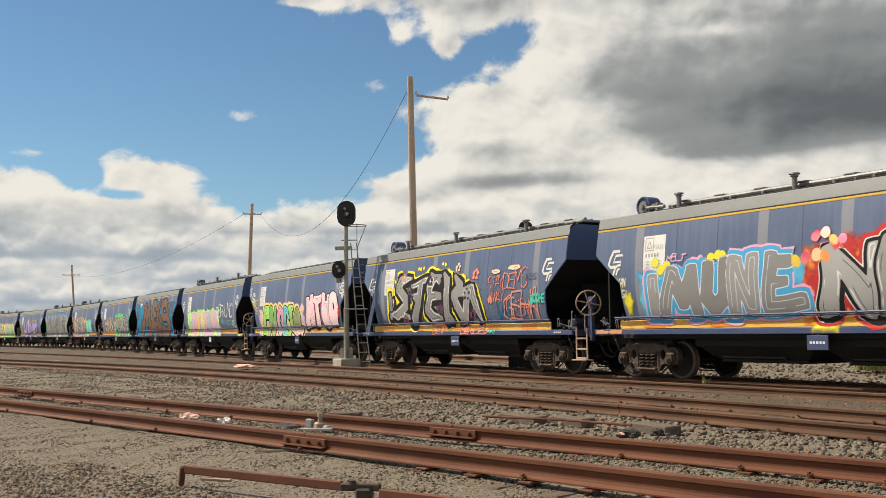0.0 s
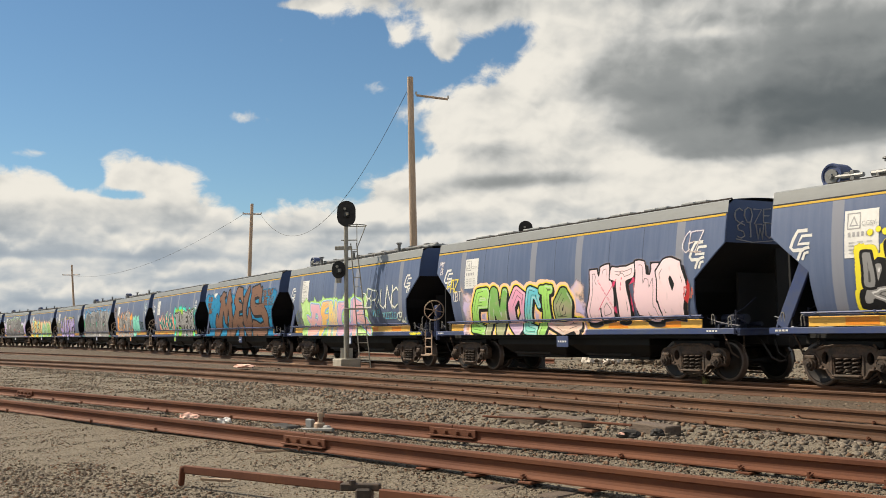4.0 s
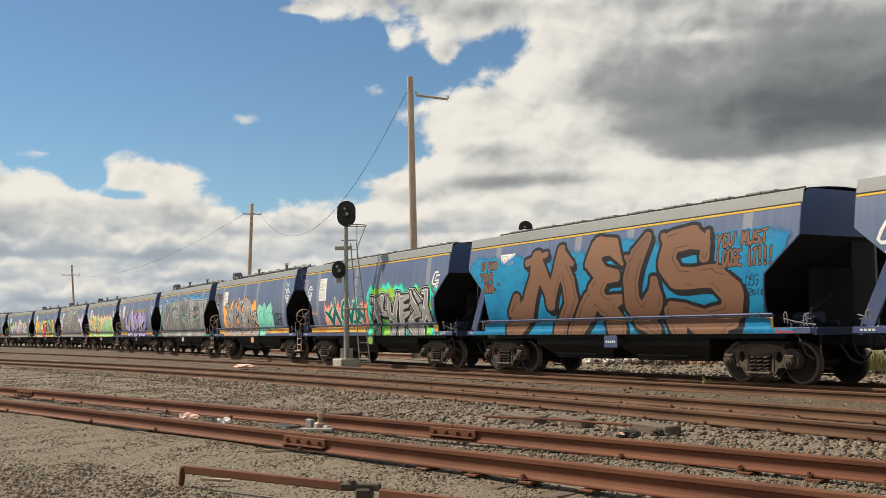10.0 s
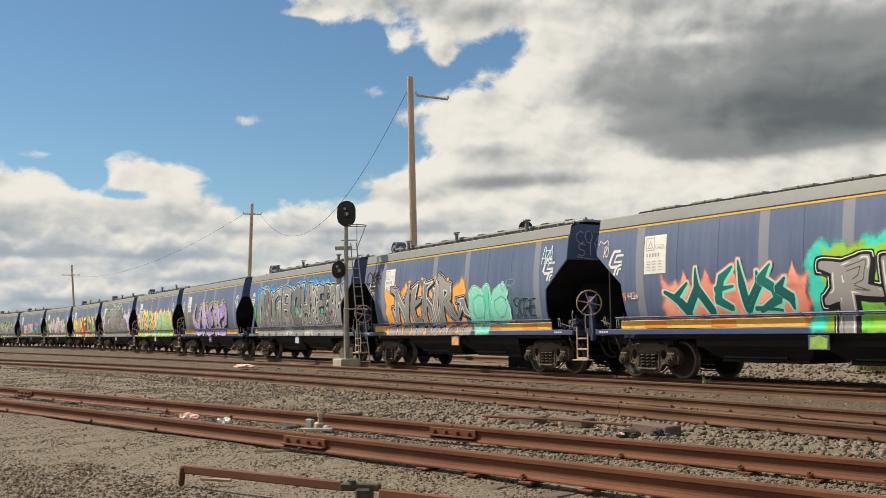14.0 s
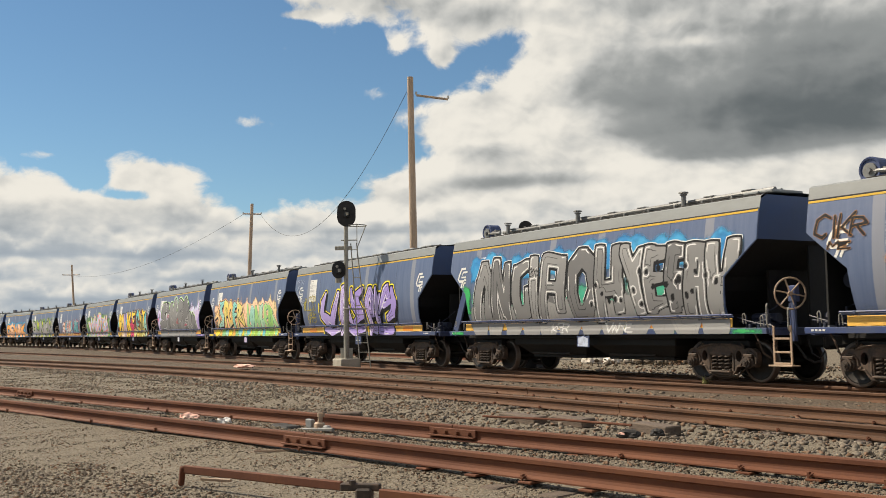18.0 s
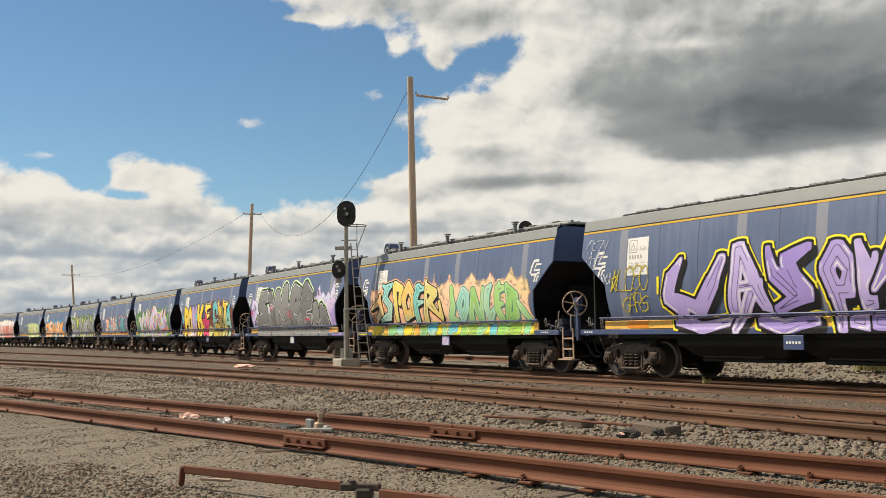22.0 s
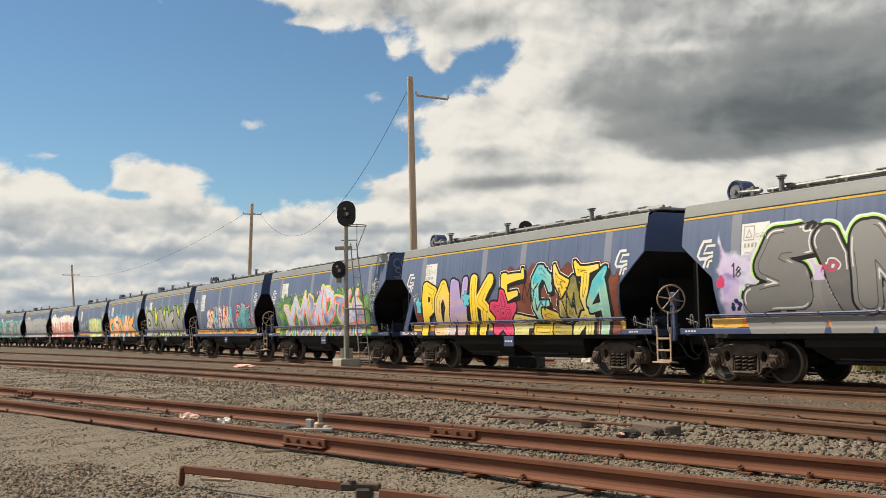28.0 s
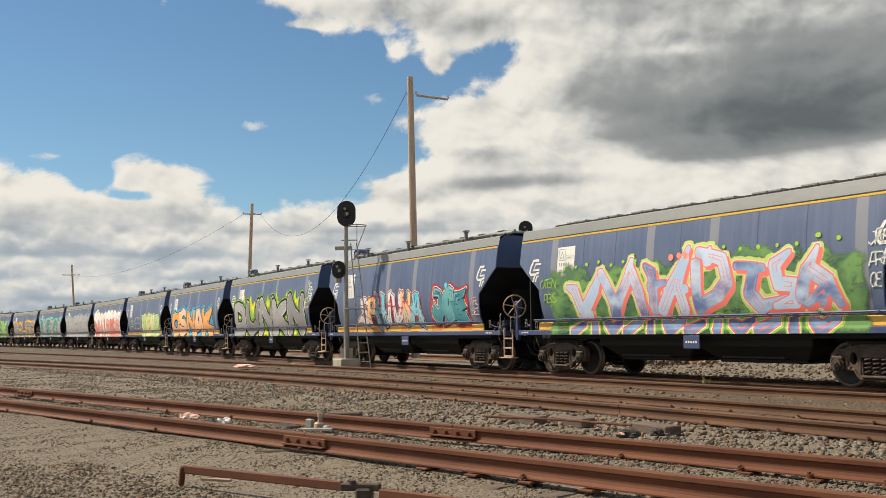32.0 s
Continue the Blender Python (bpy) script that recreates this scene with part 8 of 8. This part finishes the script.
def raised_bar():
    """A bent rusty bar on a bracket at the edge of the siding."""
    root = tagged(hub("raised_bar"), "bent rusty bar propped on a low bracket", "steel bar")
    bm = bmesh.new()
    for a, b in (((-9.48, -15.47, -0.01), (-7.69, -14.69, -0.03)), ((-7.34, -14.52, -0.04), (-5.72, -13.86, -0.06))):
        d = Vector(b) - Vector(a)
        box(bm, (Vector(a) + Vector(b)) / 2, (d.length, 0.045, 0.075), 0.008, turn=Matrix.Rotation(math.atan2(d.y, d.x), 4, "Z"))
    box(bm, (-9.515, -15.485, -0.085), (0.05, 0.05, 0.19), 0.01, turn=Matrix.Rotation(radians(18), 4, "Y"))
    part("bar", bm, M["rust"], root, "rusted flat bar")
    bm = bmesh.new()
    turn = Matrix.Rotation(radians(52), 4, "Z")
    box(bm, (-7.53, -14.60, -0.015), (0.33, 0.08, 0.06), 0.01, turn=turn)
    box(bm, (-7.50, -14.58, -0.12), (0.13, 0.12, 0.20), 0.015, turn=turn)
    rod(bm, (-7.56, -14.66, 0.0), (-7.56, -14.66, 0.04), 0.03, 8)
    part("bracket", bm, M["bogie"], root, "dark bolted bracket")


raised_bar()


# ---- litter and scraps ----
def crumple(name, c, size, material, label, cat="litter", seed=0, turn=0):
    bm = bmesh.new()
    bmesh.ops.create_icosphere(bm, subdivisions=3, radius=0.5)
    for v in bm.verts:
        k = 1 + 0.5 * noise.noise(v.co * 3.1 + Vector((seed, 0, 0))) + 0.25 * noise.noise(v.co * 8 + Vector((0, seed, 0)))
        v.co = Vector((v.co.x * size[0] * k, v.co.y * size[1] * k, max(v.co.z, -0.3) * size[2] * k))
    ob = new(name, finish(name, bm, material))
    ob.matrix_basis = pose(*c, 0, 0, turn)
    return tagged(ob, label, cat)


crumple("plastic_wrapper", (-16.2, -13.5, -0.10), (0.36, 0.22, 0.14), M["litter_pink"], "crumpled faded pink wrapper on the gravel", seed=1, turn=40)
crumple("paper_scrap", (-16.15, -13.78, -0.12), (0.34, 0.16, 0.05), M["litter_white"], "flat pale paper scrap between the rails", seed=2, turn=60)
crumple("plastic_bag", (-14.78, -13.37, -0.09), (0.26, 0.20, 0.15), M["litter_white"], "crumpled white plastic bag on the gravel", seed=3, turn=30)
crumple("rubber_scrap", (-14.9, -13.52, -0.10), (0.20, 0.14, 0.12), M["blackstuff"], "black rubber scrap beside the bag", seed=4)
crumple("rubber_scrap", (-9.9, -9.8, -0.08), (0.26, 0.20, 0.12), M["blackstuff"], "black torn rubber scrap on the ballast", seed=5, turn=50)
crumple("rubber_scrap", (-9.65, -9.55, -0.06), (0.18, 0.16, 0.10), M["blackstuff"], "black torn rubber scrap on the ballast", seed=6)
crumple("paper_scrap", (-9.85, -9.95, -0.06), (0.10, 0.05, 0.03), M["litter_pink"], "small pale paper scrap on the ballast", seed=7)
crumple("paper_scrap", (-37.7, -5.15, -0.03), (1.1, 0.4, 0.16), M["litter_pink"], "pale orange scrap beside the rail", seed=8, turn=20)
crumple("paper_scrap", (-38.3, -2.8, -0.05), (0.9, 0.3, 0.1), M["stone_brown"], "brown board scrap beside the rail", seed=9, turn=40)


def splinter(c, turn, length, label):
    bm = bmesh.new()
    box(bm, (0, 0, 0), (length, 0.05, 0.025), 0.004)
    for v in bm.verts:
        v.co.y *= 0.5 + 0.7 * (v.co.x / length + 0.5)
    ob = new("timber_splinter", finish("timber_splinter", bm, M["tan"]))
    ob.matrix_basis = pose(*c, 0, 2, turn)
    return tagged(ob, label, "timber")


splinter((-15.6, -14.55, -0.13), 100, 0.62, "pale timber splinter on the gravel")
splinter((-11.2, -13.95, -0.12), 78, 0.46, "pale timber splinter beside the rail")
splinter((-12.9, -12.98, -0.10), 50, 0.50, "pale timber splinter beside the rail")
splinter((-9.4, -15.2, -0.13), 50, 0.30, "pale timber splinter on the gravel")


# ---- beyond the train ----
def boulder(c, size, material, label, seed):
    return crumple("boulder", c, size, material, label, "rock", seed, seed * 37)


for k, (x, y, s) in enumerate([(-31.3, 6.5, 0.34), (-31.0, 6.8, 0.42), (-30.7, 7.0, 0.50), (-30.4, 7.1, 0.40), (-30.2, 7.4, 0.46), (-29.9, 7.5, 0.36), (-30.6, 7.3, 0.55), (-29.6, 7.7, 0.28)]):
    boulder((x, y, 0.04), (s * 1.75, s * 1.3, s * 1.45), M["stone_pale"], "white rubble lump in a heap beyond the line", 10 + k)
for k, (x, y, s) in enumerate([(-29.4, 7.6, 0.36), (-29.0, 7.7, 0.45), (-28.6, 7.8, 0.40), (-28.2, 7.9, 0.5), (-27.8, 7.8, 0.42), (-27.3, 7.6, 0.46), (-26.8, 7.7, 0.52), (-26.3, 7.7, 0.45), (-28.9, 8.1, 0.55), (-28.0, 8.3, 0.5)]):
    boulder((x, y, 0.02), (s * 1.6, s * 1.3, s * 1.25), M["stone_brown"], "brown boulder in a heap beyond the line", 30 + k)
rng_heap = random.Random(77)
heap = [(-29.0 + rng_heap.gauss(0, 1.3), 7.4 + rng_heap.gauss(0, 0.5), -0.10 + rng_heap.uniform(0, 0.2), rng_heap.uniform(0.05, 0.14)) for _ in range(260)]
stone_heap("rubble", heap, M["ballast_brown"], "grey-brown broken rubble in a low heap beyond the train")
bm = bmesh.new()
box(bm, (0, 0, 0.2), (1.3, 0.6, 0.45), 0.03)
cabinet = tagged(new("cable_box", finish("cable_box", bm, M["blackstuff"])), "dark low cable box beyond the train", "box")
cabinet.matrix_basis = pose(-31.6, 3.75, -0.16, 0, 0, 20)
rail(lengths(lambda x: bend(x) + 5.2, -120, -32, 0.1, [-90, -60]), M["rust"], "red-rusted rail beyond the train")


def grass(name, c, count, spread, height, colours, label):
    """A tuft of narrow blades, each one bent."""
    rng = random.Random(count)
    bm = bmesh.new()
    for _ in range(count):
        a, d = rng.uniform(0, 6.28), spread * math.sqrt(rng.random())
        x, y = d * math.cos(a), d * math.sin(a)
        h = height * rng.uniform(0.4, 1.0) * (1 - 0.4 * d / spread)
        w = 0.008 + 0.01 * rng.random()
        lean = Vector((rng.uniform(-0.4, 0.4), rng.uniform(-0.4, 0.4), 1)).normalized()
        side = lean.cross(Vector((math.cos(a), math.sin(a), 0))).normalized() * w
        p0, p1 = Vector((x, y, 0)), Vector((x, y, 0)) + lean * h * 0.6
        p2 = p1 + (lean + Vector((rng.uniform(-0.6, 0.6), rng.uniform(-0.6, 0.6), -0.2))).normalized() * h * 0.5
        v = [bm.verts.new(q) for q in (p0 - side, p0 + side, p1 + side * 0.8, p1 - side * 0.8, p2)]
        bm.faces.new(v[:4])
        bm.faces.new((v[3], v[2], v[4]))
    ob = new(name, finish(name, bm, colours))
    ob.matrix_basis = pose(*c)
    return tagged(ob, label, "grass", kind="stuff")


k = Net("dry_green_grass")
g_rnd = k.n("ShaderNodeNewGeometry").outputs["Random Per Island"]
M["grass"] = k.surface(k.mix(g_rnd, (0.16, 0.17, 0.05), (0.30, 0.27, 0.11)), 0.8)
for k, (x, y) in enumerate([(-18.6, 6.4), (-17.9, 6.9), (-17.2, 7.2), (-19.5, 7.6), (-16.4, 7.8)]):
    grass("grass_tuft", (x, y, 0.0), 420 + k, 0.55, 0.75, M["grass"], "dry green grass tuft beyond the line")
grass("weed", (-17.6, -0.95, -0.15), 40, 0.10, 0.35, M["grass"], "small green weed between the rails")


# ---- what moves ----
def wagon_pose(i, t):
    s = train_at(t) - i * PITCH - HALF
    ya, yb = bend(s - 5.0), bend(s + 5.0)
    return pose(s, (ya + yb) / 2, 0, 0, 0, math.degrees(math.atan2(yb - ya, 10.0)))


def motions():
    times = [2.0 * k for k in range(17)]
    for i, w in enumerate(WAGONS):
        walk(w, [(t, wagon_pose(i, t)) for t in times])
    walk(clouds, [(0.0, pose(0, 0, 0)), (32.0, pose(*CLOUD_DRIFT))])
    done = {}
    for w, ax in WHEELSETS:
        if ax not in done:
            # rolling without slip, a row every sixth of a turn
            rows, k = [], 0
            start, step = train_at(0.0), 0.46 * radians(75)
            while True:
                s = start + k * step
                t = (-4.9774 + math.sqrt(4.9774 ** 2 - 4 * 0.0079 * (-7.8606 - s))) / (2 * 0.0079)
                rows.append((min(t, 32.0), pose(ax, 0, 0.46) @ Matrix.Rotation(radians(75) * k, 4, "Y")))
                if t > 32.0:
                    break
                k += 1
            walk(w, rows)
            done[ax] = w
        else:
            w.rotation_mode = "QUATERNION"
            w.animation_data_create()
            w.animation_data.action = done[ax].animation_data.action
            w.animation_data.action_slot = done[ax].animation_data.action_slot


CLOUD_DRIFT = (-145.2, 69.4, 18.3)
motions()
